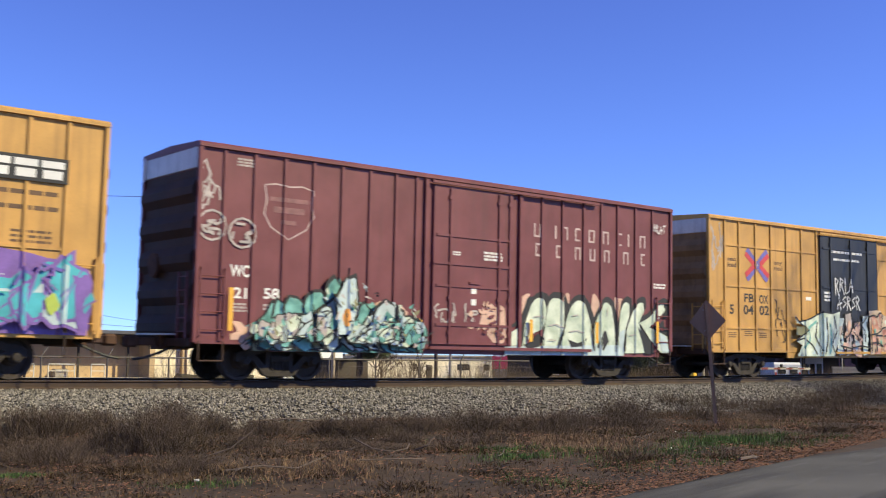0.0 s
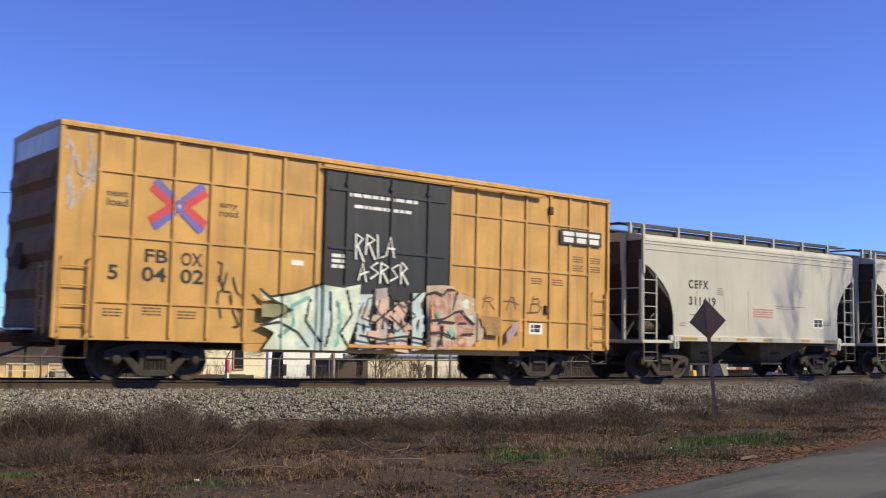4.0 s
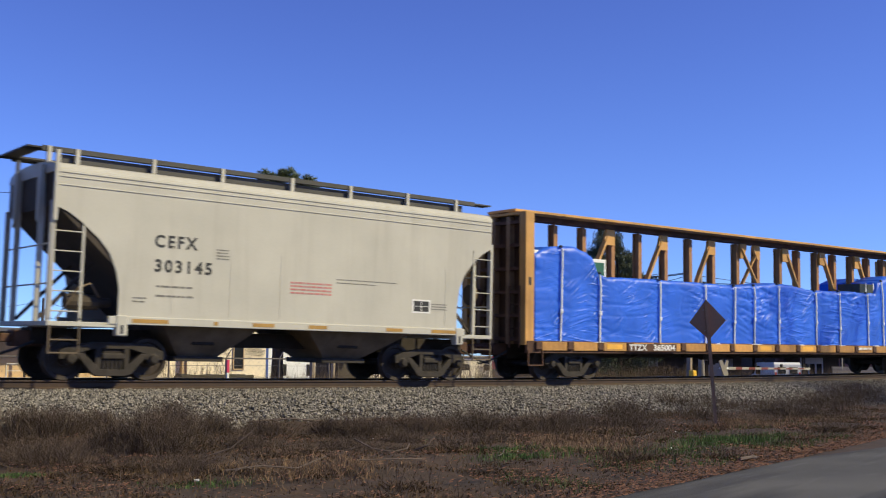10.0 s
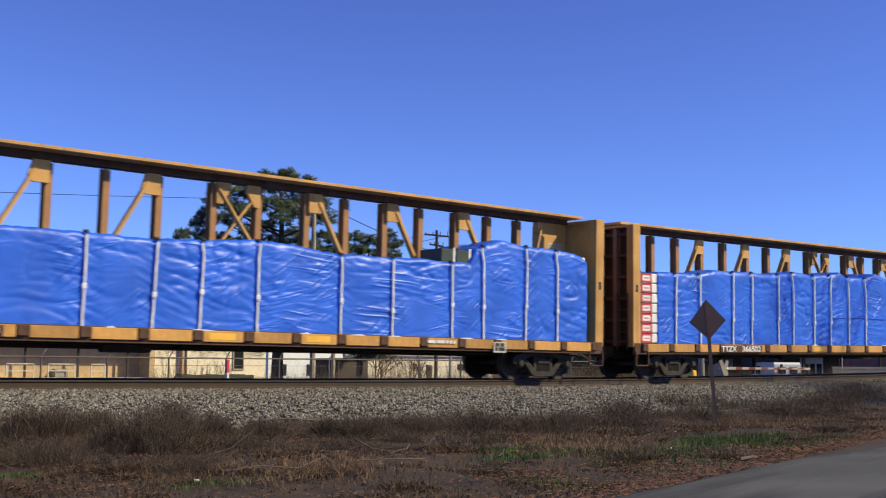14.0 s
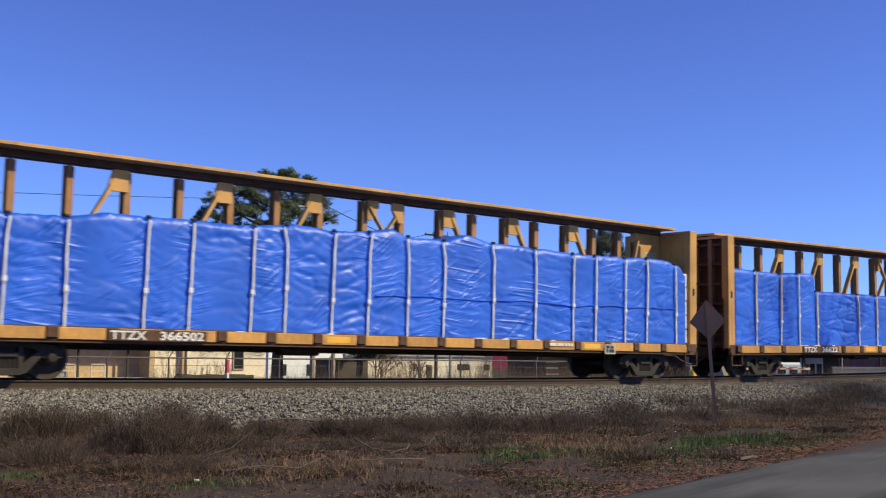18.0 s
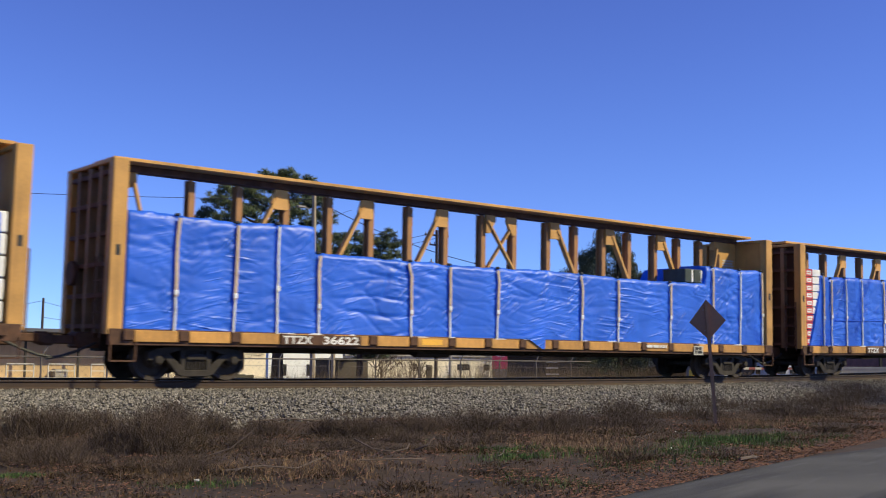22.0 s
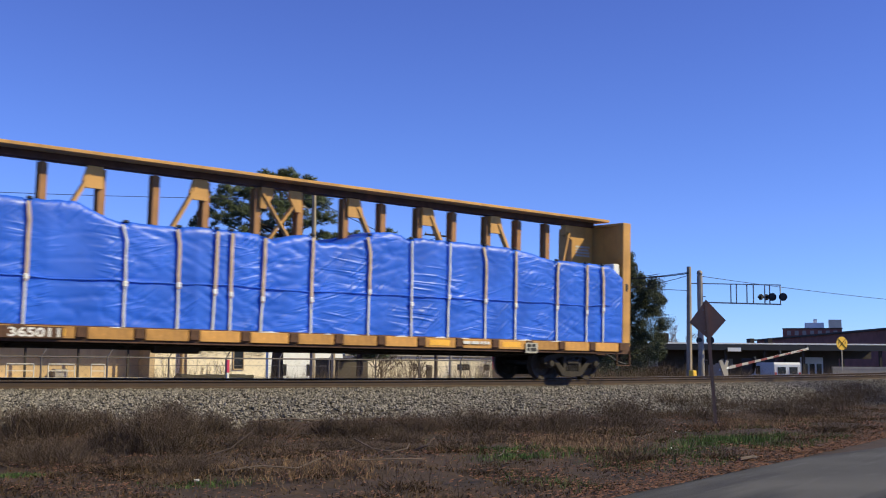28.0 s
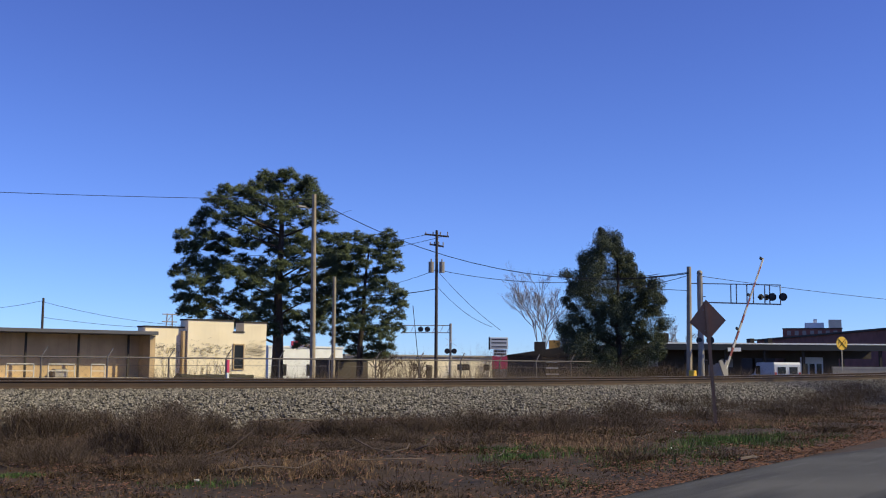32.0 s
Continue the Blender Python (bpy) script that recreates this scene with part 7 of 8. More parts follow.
# --- yellow boxcar at the head ---
y1, y1_face = boxcar("boxcar", "yellow ribbed boxcar with turquoise and purple graffiti", -7.72, 16.07, 5.33, "yellow", FB, (6.2, 10.1), 0.90, (4.3, 12.6, 0.66), "end_dark", (2.62,))
plug_door(y1, "yellow", 6.28, 10.05, 0.92, 5.05, (6.9, 8.2, 9.35), ((4.55, 6.4, 9.9), (3.15, 6.4, 9.9), (1.95, 6.4, 9.9)))
trade_panel(y1, 13.55, 15.25, 3.92, 4.42)
for z in (3.6, 3.3):
    small_print("stencil", bars(bmesh.new(), 13.6, 15.1, z, z + 0.14, SHEET - 0.001, 1, int(z * 10)), M["brown_print"], y1)
small_print("stencil", bars(bmesh.new(), 14.2, 15.0, 2.65, 2.95, SHEET - 0.001, 3, 77, 0.5), M["brown_print"], y1)
big = [("purple", [(8.9, 0.92), (8.7, 1.7), (9.3, 2.35), (10.4, 2.45), (11.6, 2.6), (12.6, 2.45), (13.6, 2.62), (14.6, 2.5), (15.5, 2.3), (15.8, 1.5), (15.8, 0.92)])]
big += wild_piece(8.8, 15.75, 0.94, lambda u: 1.75, ("turq", "turq", "turq", "pale", "turq", "purple"), 21, 34, 1.16, 0.85, "purple")
big += [("lime", blob(x, z, 0.14, 0.2, 12, 0.25, int(x * 7))) for x, z in ((13.35, 2.05), (13.8, 1.3), (11.9, 1.8), (10.4, 1.5), (15.0, 1.5))]
rb = random.Random(23)
for i in range(26):
    x, z = rb.uniform(9.0, 15.5), rb.uniform(1.05, 2.2)
    big.append((rb.choice(("blue_paint", "purple", "pale")), stroke([(x, z), (x + rb.uniform(-0.25, 0.25), z + rb.uniform(0.08, 0.3)), (x + rb.uniform(0.1, 0.4), z + rb.uniform(-0.1, 0.25))], rb.uniform(0.04, 0.08))))
graffiti("graffiti_piece", big, y1, lambda x: min(y1_face(x), -1.527 if 6.2 < x < 10.1 else 0), 0.03, "turquoise and purple graffiti piece")
# --- covered hoppers ---
def hopper_car(x0, number, label):
    L = 11.65
    car = thing("covered_hopper", label, "hopper car", "freight cars of the train")
    CARS.append((car, x0, L))
    side = [(0.06, 4.22), (0.06, 3.50), (0.35, 3.38), (0.62, 3.20), (0.98, 2.90), (1.22, 2.62), (1.38, 2.25), (1.45, 1.9), (1.45, 1.28), (10.45, 1.28), (10.45, 1.9),
            (10.52, 2.35), (10.66, 2.70), (10.98, 3.08), (11.28, 3.32), (11.59, 3.48), (11.59, 4.22)]
    for s in (-1, 1):
        part("side_sheet", prism(bmesh.new(), side, s * 1.47, s * 1.50), M["hopper"], car)
    # slope sheets darker than the beige sides: end shade painted in
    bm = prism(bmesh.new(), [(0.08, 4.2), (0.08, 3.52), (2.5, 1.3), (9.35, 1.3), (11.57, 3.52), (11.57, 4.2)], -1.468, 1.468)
    part("slope_sheet", bm, M["hopper_end"], car, "stained end slope sheets, painted near black for their shade")
    arc = [(-1.50 + 0.0, 4.20), (-1.49, 4.27), (-1.40, 4.36), (-1.1, 4.43), (-0.5, 4.48), (0.5, 4.48), (1.1, 4.43), (1.40, 4.36), (1.49, 4.27), (1.50, 4.20)]
    part("roof", prism_x(bmesh.new(), arc, 0.04, L - 0.04), M["hopper"], car)
    for z in (3.93, 4.10, 4.19):
        part("side_bead", boxm(0.08, L - 0.08, -1.517, -1.501, z - 0.016, z + 0.010, 0.005), M["hopper"], car)
    for x in (3.98, 5.25, 10.06, 2.6):
        part("weld_seam", boxm(x - 0.012, x + 0.012, -1.506, -1.501, 1.42, 2.85), M["hopper"], car)
    # running board with its posts and rails
    bm = bmesh.new()
    for s in (-1, 1):
        box(bm, -0.40, L + 0.35, s * 0.98, s * 0.62, 4.70, 4.735)
        box(bm, -0.10, L - 0.25, s * 1.0, s * 0.97, 4.66, 4.76)
    box(bm, -0.40, -0.05, -0.98, 0.98, 4.70, 4.735)
    part("running_board", bm, M["walkway"], car, "grated roof walkway")
    for s in (-1, 1):
        part("walkway_truss", boxm(0.3, L - 0.6, s * 0.90, s * 0.86, 4.47, 4.63), M["walkway"], car, "dark truss under the roof walkway")
    for x in (0.05, 0.63, 2.30, 3.94, 5.75, 7.40, 9.15, 10.75):
        part("walkway_post", boxm(x - 0.04, x + 0.04, -1.03, -0.94, 4.40, 4.76), M["hopper"], car)
        part("walkway_post", boxm(x - 0.04, x + 0.04, 0.94, 1.03, 4.40, 4.76), M["hopper"], car)
    for i in range(6):
        x = 1.4 + i * 1.75
        part("roof_hatch", boxm(x, x + 1.1, -0.45, 0.45, 4.47, 4.57, 0.03), M["hopper"], car)
    # sill, reflectors, pads, platforms
    for s in (-1, 1):
        part("side_sill", boxm(1.25, 10.7, s * 1.44, s * 1.54, 1.17, 1.34, 0.012), M["hopper"], car)
    for a, b in ((1.75, 2.55), (4.55, 5.10), (6.0, 6.5), (8.2, 8.7), (9.6, 10.4), (3.6, 3.7)):
        part("reflector_strip", boxm(a, b, -1.547, -1.541, 1.215, 1.295), M["ochre_strip"], car, "yellow reflective strip")
    for x in (1.53, 10.51):
        bm = bmesh.new()
        box(bm, x - 0.12, x + 0.12, -1.56, -1.36, 0.93, 1.36, 0.02)
        pad = part("jacking_pad", bm, M["hopper"], car)
        part("pad_slot", boxm(x - 0.03, x + 0.03, -1.566, -1.561, 0.98, 1.16), M["black"], pad)
    for a, b in ((0.0, 1.45), (10.45, L)):
        part("end_platform", boxm(a, b, -1.52, 1.52, 1.10, 1.20, 0.01), M["hopper"], car)
    part("centre_sill", boxm(0.1, L - 0.1, -0.35, 0.35, 0.74, 1.08), M["under"], car)
    # end frames, ladders, brake gear
    for x, out in ((0.04, -1), (L - 0.04, 1)):
        for y in (-1.44, -0.75, 0.75, 1.44):
            part("end_post", boxm(x - 0.05, x + 0.05, y - 0.05, y + 0.05, 1.20, 3.60 if abs(y) > 1 else 4.25), M["hopper"], car)
        for y0 in (-0.7, 0.7):
            bm = bmesh.new()
            bar(bm, (x - out * 0.05, y0, 1.25), (x - out * 1.15, y0 * 0.9, 2.45), 0.07)
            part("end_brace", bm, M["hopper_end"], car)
        for z in (1.95, 2.75):
            bm = bmesh.new()
            rod(bm, (x, -1.44, z), (x, 1.44, z), 0.018, seg=6)
            part("grab_rail", bm, M["hopper"], car)
        for s in (-1, 1):
            bm = prism_x(bmesh.new(), [(s * 0.90, 4.37), (s * 0.68, 4.40), (s * 0.70, 3.30), (s * 0.80, 3.20)], x + out * 0.10, x + out * 0.02)
            part("end_rib", bm, M["hopper"], car)
        coupler(car, x, out)
    ladder(car, 0.06, 0.66, 1.2, 3.2, 5, -1.44, M["hopper"], 0.07)
    part("corner_post", boxm(0.02, 0.10, -1.54, -1.46, 3.2, 4.62), M["hopper"], car)
    ladder(car, L - 0.66, L - 0.06, 1.2, 3.4, 5, -1.44, M["hopper"], 0.07)
    for a in (0.06, L - 0.66):
        bm = bmesh.new()
        for x in (a, a + 0.6):
            box(bm, x - 0.015, x + 0.015, -1.53, -1.49, 0.55, 1.12)
        for z in (0.56, 0.82):
            box(bm, a, a + 0.6, -1.53, -1.49, z, z + 0.03)
        part("stirrup_step", bm, M["hopper_dirty"], car)
    bm = bmesh.new()
    rod(bm, (0.55, -0.9, 1.62), (1.25, -0.9, 1.62), 0.16, seg=12)
    rod(bm, (1.25, -0.9, 1.62), (1.5, -0.9, 1.62), 0.10, seg=10)
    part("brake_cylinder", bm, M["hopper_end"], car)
    bm = bmesh.new()
    pts = [(0.3, -1.2, 1.25), (0.7, -1.25, 1.9), (1.0, -1.1, 2.0), (1.25, -1.0, 1.7)]
    for a, b in zip(pts, pts[1:]):
        rod(bm, a, b, 0.022, seg=6)
    part("brake_pipe", bm, M["hopper_dirty"], car)
    bm = bmesh.new()
    rod(bm, (L + 0.02, -0.5, 2.3), (L + 0.10, -0.5, 2.3), 0.28, seg=16)
    part("hand_brake", bm, M["hopper_dirty"], car)
    # discharge chutes
    for a, b, c, d in ((2.45, 5.0, 3.15, 4.10), (6.0, 9.35, 6.95, 7.95)):
        bm = bmesh.new()
        top = [(a, -1.40), (b, -1.40), (b, 1.40), (a, 1.40)]
        low = [(c, -0.75), (d, -0.75), (d, 0.75), (c, 0.75)]
        va = [bm.verts.new((x, y, 1.29)) for x, y in top]
        vb = [bm.verts.new((x, y, 0.52)) for x, y in low]
        bm.faces.new(va[::-1])
        bm.faces.new(vb)
        for i in range(4):
            bm.faces.new((va[i - 1], va[i], vb[i], vb[i - 1]))
        bmesh.ops.recalc_face_normals(bm, faces=bm.faces)
        chute = part("discharge_chute", bm, M["hopper_dirty"], car)
        part("outlet_gate", boxm(c - 0.12, d + 0.12, -0.85, 0.85, 0.42, 0.53, 0.01), M["frame_grey"], chute)
        bm = bmesh.new()
        box(bm, c + 0.2, d - 0.2, -1.03, -0.98, 0.78, 0.98, 0.02)
        part("vibrator_bracket", bm, M["under"], chute)
    for x in (1.55, 9.95):
        truck(car, x)
    # stencils
    y = -1.504
    lettering("reporting_mark", "CEFX", 2.18, 2.83, 0.25, M["black"], car, y, 0.98, "", 0.045, 1.3)
    lettering("car_number", number, 2.20, 2.31, 0.25, M["black"], car, y, 1.32, "", 0.045, 1.25)
    for q in ((2.25, 3.1, 1.92, 2.02, 1, 1), (2.25, 3.1, 1.72, 1.82, 1, 2), (1.75, 2.05, 1.60, 1.75, 2, 3), (6.75, 8.5, 2.36, 2.41, 1, 4), (6.75, 7.9, 2.28, 2.33, 1, 5), (9.6, 10.1, 1.76, 1.95, 3, 6), (3.62, 3.92, 2.62, 2.88, 4, 8)):
        small_print("stencil", bars(bmesh.new(), q[0], q[1], q[2], q[3], y, q[4], q[5], 0.6), M["grey_print"], car)
    small_print("red_stencil", bars(bmesh.new(), 5.50, 6.62, 1.97, 2.28, y, 4, 7, 0.5), M["red_faded"], car, "red stencilled notice")
    panel = part("inspection_box", boxm(9.0, 9.58, y - 0.004, y, 1.70, 2.04), M["white"], car)
    bm = bmesh.new()
    box(bm, 9.05, 9.53, y - 0.007, y - 0.0045, 1.74, 2.0)
    part("inspection_marks", bm, M["black"], panel)
    bm = bmesh.new()
    for a, b, z0, z1 in ((9.06, 9.52, 1.865, 1.875), (9.28, 9.30, 1.75, 1.99)):
        box(bm, a, b, y - 0.009, y - 0.0075, z0, z1)
    part("inspection_lines", bm, M["white"], panel)
    return car

hopper_car(45.60, "311419", "pale beige covered hopper with a roof walkway")
hopper_car(58.70, "303145", "clean beige covered hopper with two discharge chutes")

# --- centre-beam flat cars ---
CB_L = 23.12
POSTS = (2.36, 3.58, 4.86, 6.12, 7.39, 8.64, 9.87, 11.22, 12.40, 13.75, 14.91, 16.12, 17.30, 18.55, 19.72, 20.86)

def centre_beam(x0, mark, number, label, length=CB_L):
    k = length / CB_L
    car = thing("centre_beam_car", label, "flat car", "freight cars of the train")
    CARS.append((car, x0, length))
    B = M["beam_yellow"]
    for s in (-1, 1):
        part("side_sill", boxm(0.05, length - 0.05, s * 1.28, s * 1.385, 0.76, 1.10, 0.01), M["rust"], car)
    part("centre_sill", boxm(0.3, length - 0.3, -0.3, 0.3, 0.62, 1.05), M["under"], car)
    part("deck", boxm(0.32, length - 0.32, -1.27, 1.27, 1.0, 1.06), M["rust"], car)
    for i in range(8):
        x = 3.2 + i * (length - 6.4) / 7
        part("cross_bearer", prism_x(bmesh.new(), [(-1.27, 1.0), (-1.27, 0.86), (-0.3, 0.64), (0.3, 0.64), (1.27, 0.86), (1.27, 1.0)], x - 0.06, x + 0.06), M["under"], car)
    n = 18
    pitch = (length - 0.9) / n
    panel = pocket = None
    for i in range(n + 1):
        x = 0.45 + i * pitch
        for s in (0, 180):
            if pocket is None:
                pocket = part("stake_pocket", boxm(-0.11, 0.11, -1.46, -1.386, 0.86, 1.08, 0.012), M["rust"], car)
                pocket.matrix_basis = pose(x, 0, 0)
            else:
                same("stake_pocket", pocket, car, pose(x, 0, 0, 0, 0, s))
    for i in range(n):
        x = 0.45 + (i + 0.5) * pitch
        w = pitch / 2 - 0.13
        for s in (0, 180):
            if panel is None:
                panel = part("sill_panel", boxm(-w, w, -1.43, -1.386, 0.83, 1.075, 0.01), M["sill_yellow"], car)
                panel.matrix_basis = pose(x, 0, 0)
            else:
                same("sill_panel", panel, car, pose(x, 0, 0, 0, 0, s))
    rnd = random.Random(int(x0))
    for i in range(n):
        x = 0.45 + (i + 0.5) * pitch
        if rnd.random() < 0.12:
            part("reflector_strip", boxm(x - 0.36, x + 0.30, -1.436, -1.4305, 0.885, 1.03), M["hazard"], car, "yellow reflective strip")
    # marks on the sill
    part("mark_board", boxm(4.05, 6.25, -1.468, -1.462, 0.83, 1.06), M["rust"], car)
    lettering("reporting_mark", mark, 4.10, 0.86, 0.17, M["white"], car, -1.470, 0.78)
    if number:
        lettering("car_number", number, 5.18, 0.86, 0.17, M["white"], car, -1.470, 1.0)
    else:
        small_print("number_bars", bars(bmesh.new(), 5.18, 6.18, 0.86, 1.03, -1.4685, 1, 3, 0.0), M["white"], car)
    small_print("stencil", bars(bmesh.new(), 16.6 * k, 17.5 * k, 0.90, 1.02, -1.462, 1, 2), M["white"], car)
    panel2 = part("inspection_box", boxm(18.80 * k, 19.24 * k, -1.470, -1.4625, 0.74, 1.02), M["hopper"], car)
    small_print("inspection_marks", bars(bmesh.new(), 18.85 * k, 19.20 * k, 0.77, 0.99, -1.4715, 2, 9, 0.15), M["black"], panel2)
    # bulkheads
    for xe, out in ((0.0, -1), (length, 1)):
        xi = xe - out * 0.34
        # leading bulkhead and stiffeners carry their shade as darker paint, the sunlit trailing ones don't
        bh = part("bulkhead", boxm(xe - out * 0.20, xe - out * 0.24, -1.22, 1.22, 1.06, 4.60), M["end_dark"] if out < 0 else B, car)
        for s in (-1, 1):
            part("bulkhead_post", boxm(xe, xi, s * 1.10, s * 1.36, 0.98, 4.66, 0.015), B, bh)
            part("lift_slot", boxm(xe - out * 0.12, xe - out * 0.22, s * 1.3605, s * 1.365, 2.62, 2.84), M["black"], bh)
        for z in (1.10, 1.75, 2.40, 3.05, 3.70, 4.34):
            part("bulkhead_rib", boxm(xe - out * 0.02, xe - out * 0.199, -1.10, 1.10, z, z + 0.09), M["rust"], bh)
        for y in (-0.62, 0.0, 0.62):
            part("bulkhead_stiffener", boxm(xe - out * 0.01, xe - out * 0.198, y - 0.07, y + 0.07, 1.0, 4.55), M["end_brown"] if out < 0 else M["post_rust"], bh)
        part("bulkhead_cap", boxm(xe - out * 0.0, xi, -1.15, 1.15, 4.58, 4.66, 0.01), B, bh)
        far, near_ = (1.15, 0.88) if out > 0 else (0.70, 0.40)
        bm = prism(bmesh.new(), [(xi, 3.15), (xi, 4.60), (xi - out * far, 4.60), (xi - out * far, 4.30), (xi - out * near_, 4.15), (xi - out * near_, 3.15)], -0.10, 0.10)
        bar(bm, (xi - out * (far - 0.08), -0.13, 4.36), (xi - out * (far + 0.30), -0.13, 2.9), 0.12, 0.06)
        g = part("end_gusset", bm, B, car)
        if out > 0:
            small_print("gusset_stencil", bars(bmesh.new(), min(xi - out * 0.12, xi - out * 0.72), max(xi - out * 0.12, xi - out * 0.72), 3.65, 4.0, -0.102, 4, 6), M["hopper"], g)
        coupler(car, xe - out * 0.05, out)
        bm = bmesh.new()
        for y in (-1.2, -0.8):
            box(bm, xe + out * 0.06, xe + out * 0.09, y - 0.02, y + 0.02, 0.9, 2.6)
        for i in range(5):
            rod(bm, (xe + out * 0.075, -1.2, 1.1 + 0.33 * i), (xe + out * 0.075, -0.8, 1.1 + 0.33 * i), 0.014, seg=6)
        part("end_ladder", bm, M["rust"], car)
        bm = bmesh.new()
        for x in (xe - out * 0.08, xe - out * 0.62):
            box(bm, x - 0.015, x + 0.015, -1.42, -1.38, 0.42, 0.85)
        box(bm, min(xe - out * 0.08, xe - out * 0.62), max(xe - out * 0.08, xe - out * 0.62), -1.42, -1.38, 0.42, 0.45)
        part("stirrup_step", bm, M["rust"], car)
    bm = bmesh.new()
    rod(bm, (-0.02, 0.6, 2.3), (-0.12, 0.6, 2.3), 0.27, seg=16)
    part("hand_brake", bm, M["rust"], car)
    # the centre partition
    bm = bmesh.new()
    box(bm, 0.30, length - 0.12, -0.60, 0.60, 4.735, 4.815, 0.012)
    chord = part("top_chord", bm, B, car)
    # rust colour instead of yellow also paints in the shade below the flange
    part("chord_web", boxm(0.34, length - 0.34, -0.17, 0.17, 4.585, 4.734), M["rust"], chord, "rusty web under the chord, colour darkened for its shade")
    pt = None
    for x in POSTS:
        if pt is None:
            bm = bmesh.new()
            box(bm, -0.075, 0.075, -0.13, -0.10, 1.06, 4.52)
            box(bm, -0.075, 0.075, 0.10, 0.13, 1.06, 4.56)
            box(bm, -0.02, 0.02, -0.10, 0.10, 1.06, 4.56)
            pt = part("post", bm, M["post_rust"], car)
            pt.matrix_basis = pose(x * k, 0, 0)
        else:
            same("post", pt, car, pose(x * k, 0, 0))
    for x, s in ((4.80, -1), (7.33, -1), (9.81, -1), (13.81, 1), (16.18, 1), (18.61, 1)):
        bm = bmesh.new()
        bar(bm, (x * k + s * 0.24, -0.16, 4.36), ((x + s * 1.55) * k, -0.16, 2.0), 0.16, 0.08)
        prism(bm, [(x * k - s * 0.05, 4.56), (x * k - s * 0.05, 4.08), (x * k + s * 0.30, 4.08), (x * k + s * 0.40, 4.22), (x * k + s * 0.30, 4.56)], -0.21, -0.12)
        part("diagonal", bm, B, car)
    for s in (-1, 1):
        bm = bmesh.new()
        bar(bm, ((11.81 - s * 0.52) * k, -0.17 - 0.03 * s, 4.4), ((11.81 + s * 0.52) * k, -0.17 - 0.03 * s, 3.0), 0.13, 0.05)
        prism(bm, [((11.81 + s * 0.57) * k, 4.56), ((11.81 + s * 0.57) * k, 4.05), ((11.81 + s * 0.42) * k, 4.05), ((11.81 + s * 0.22) * k, 4.40), ((11.81 + s * 0.22) * k, 4.56)], -0.22, -0.12)
        part("diagonal", bm, B, car)
    bm = bmesh.new()
    rod(bm, (0.4, -0.75, 0.75), (length - 0.4, -0.75, 0.70), 0.025, seg=6)
    rod(bm, (8.5, -0.6, 0.72), (9.6, -0.6, 0.72), 0.16, seg=12)
    part("brake_gear", bm, M["under"], car)
    for x in (2.15 * k, (CB_L - 2.15) * k):
        truck(car, x)
    return car

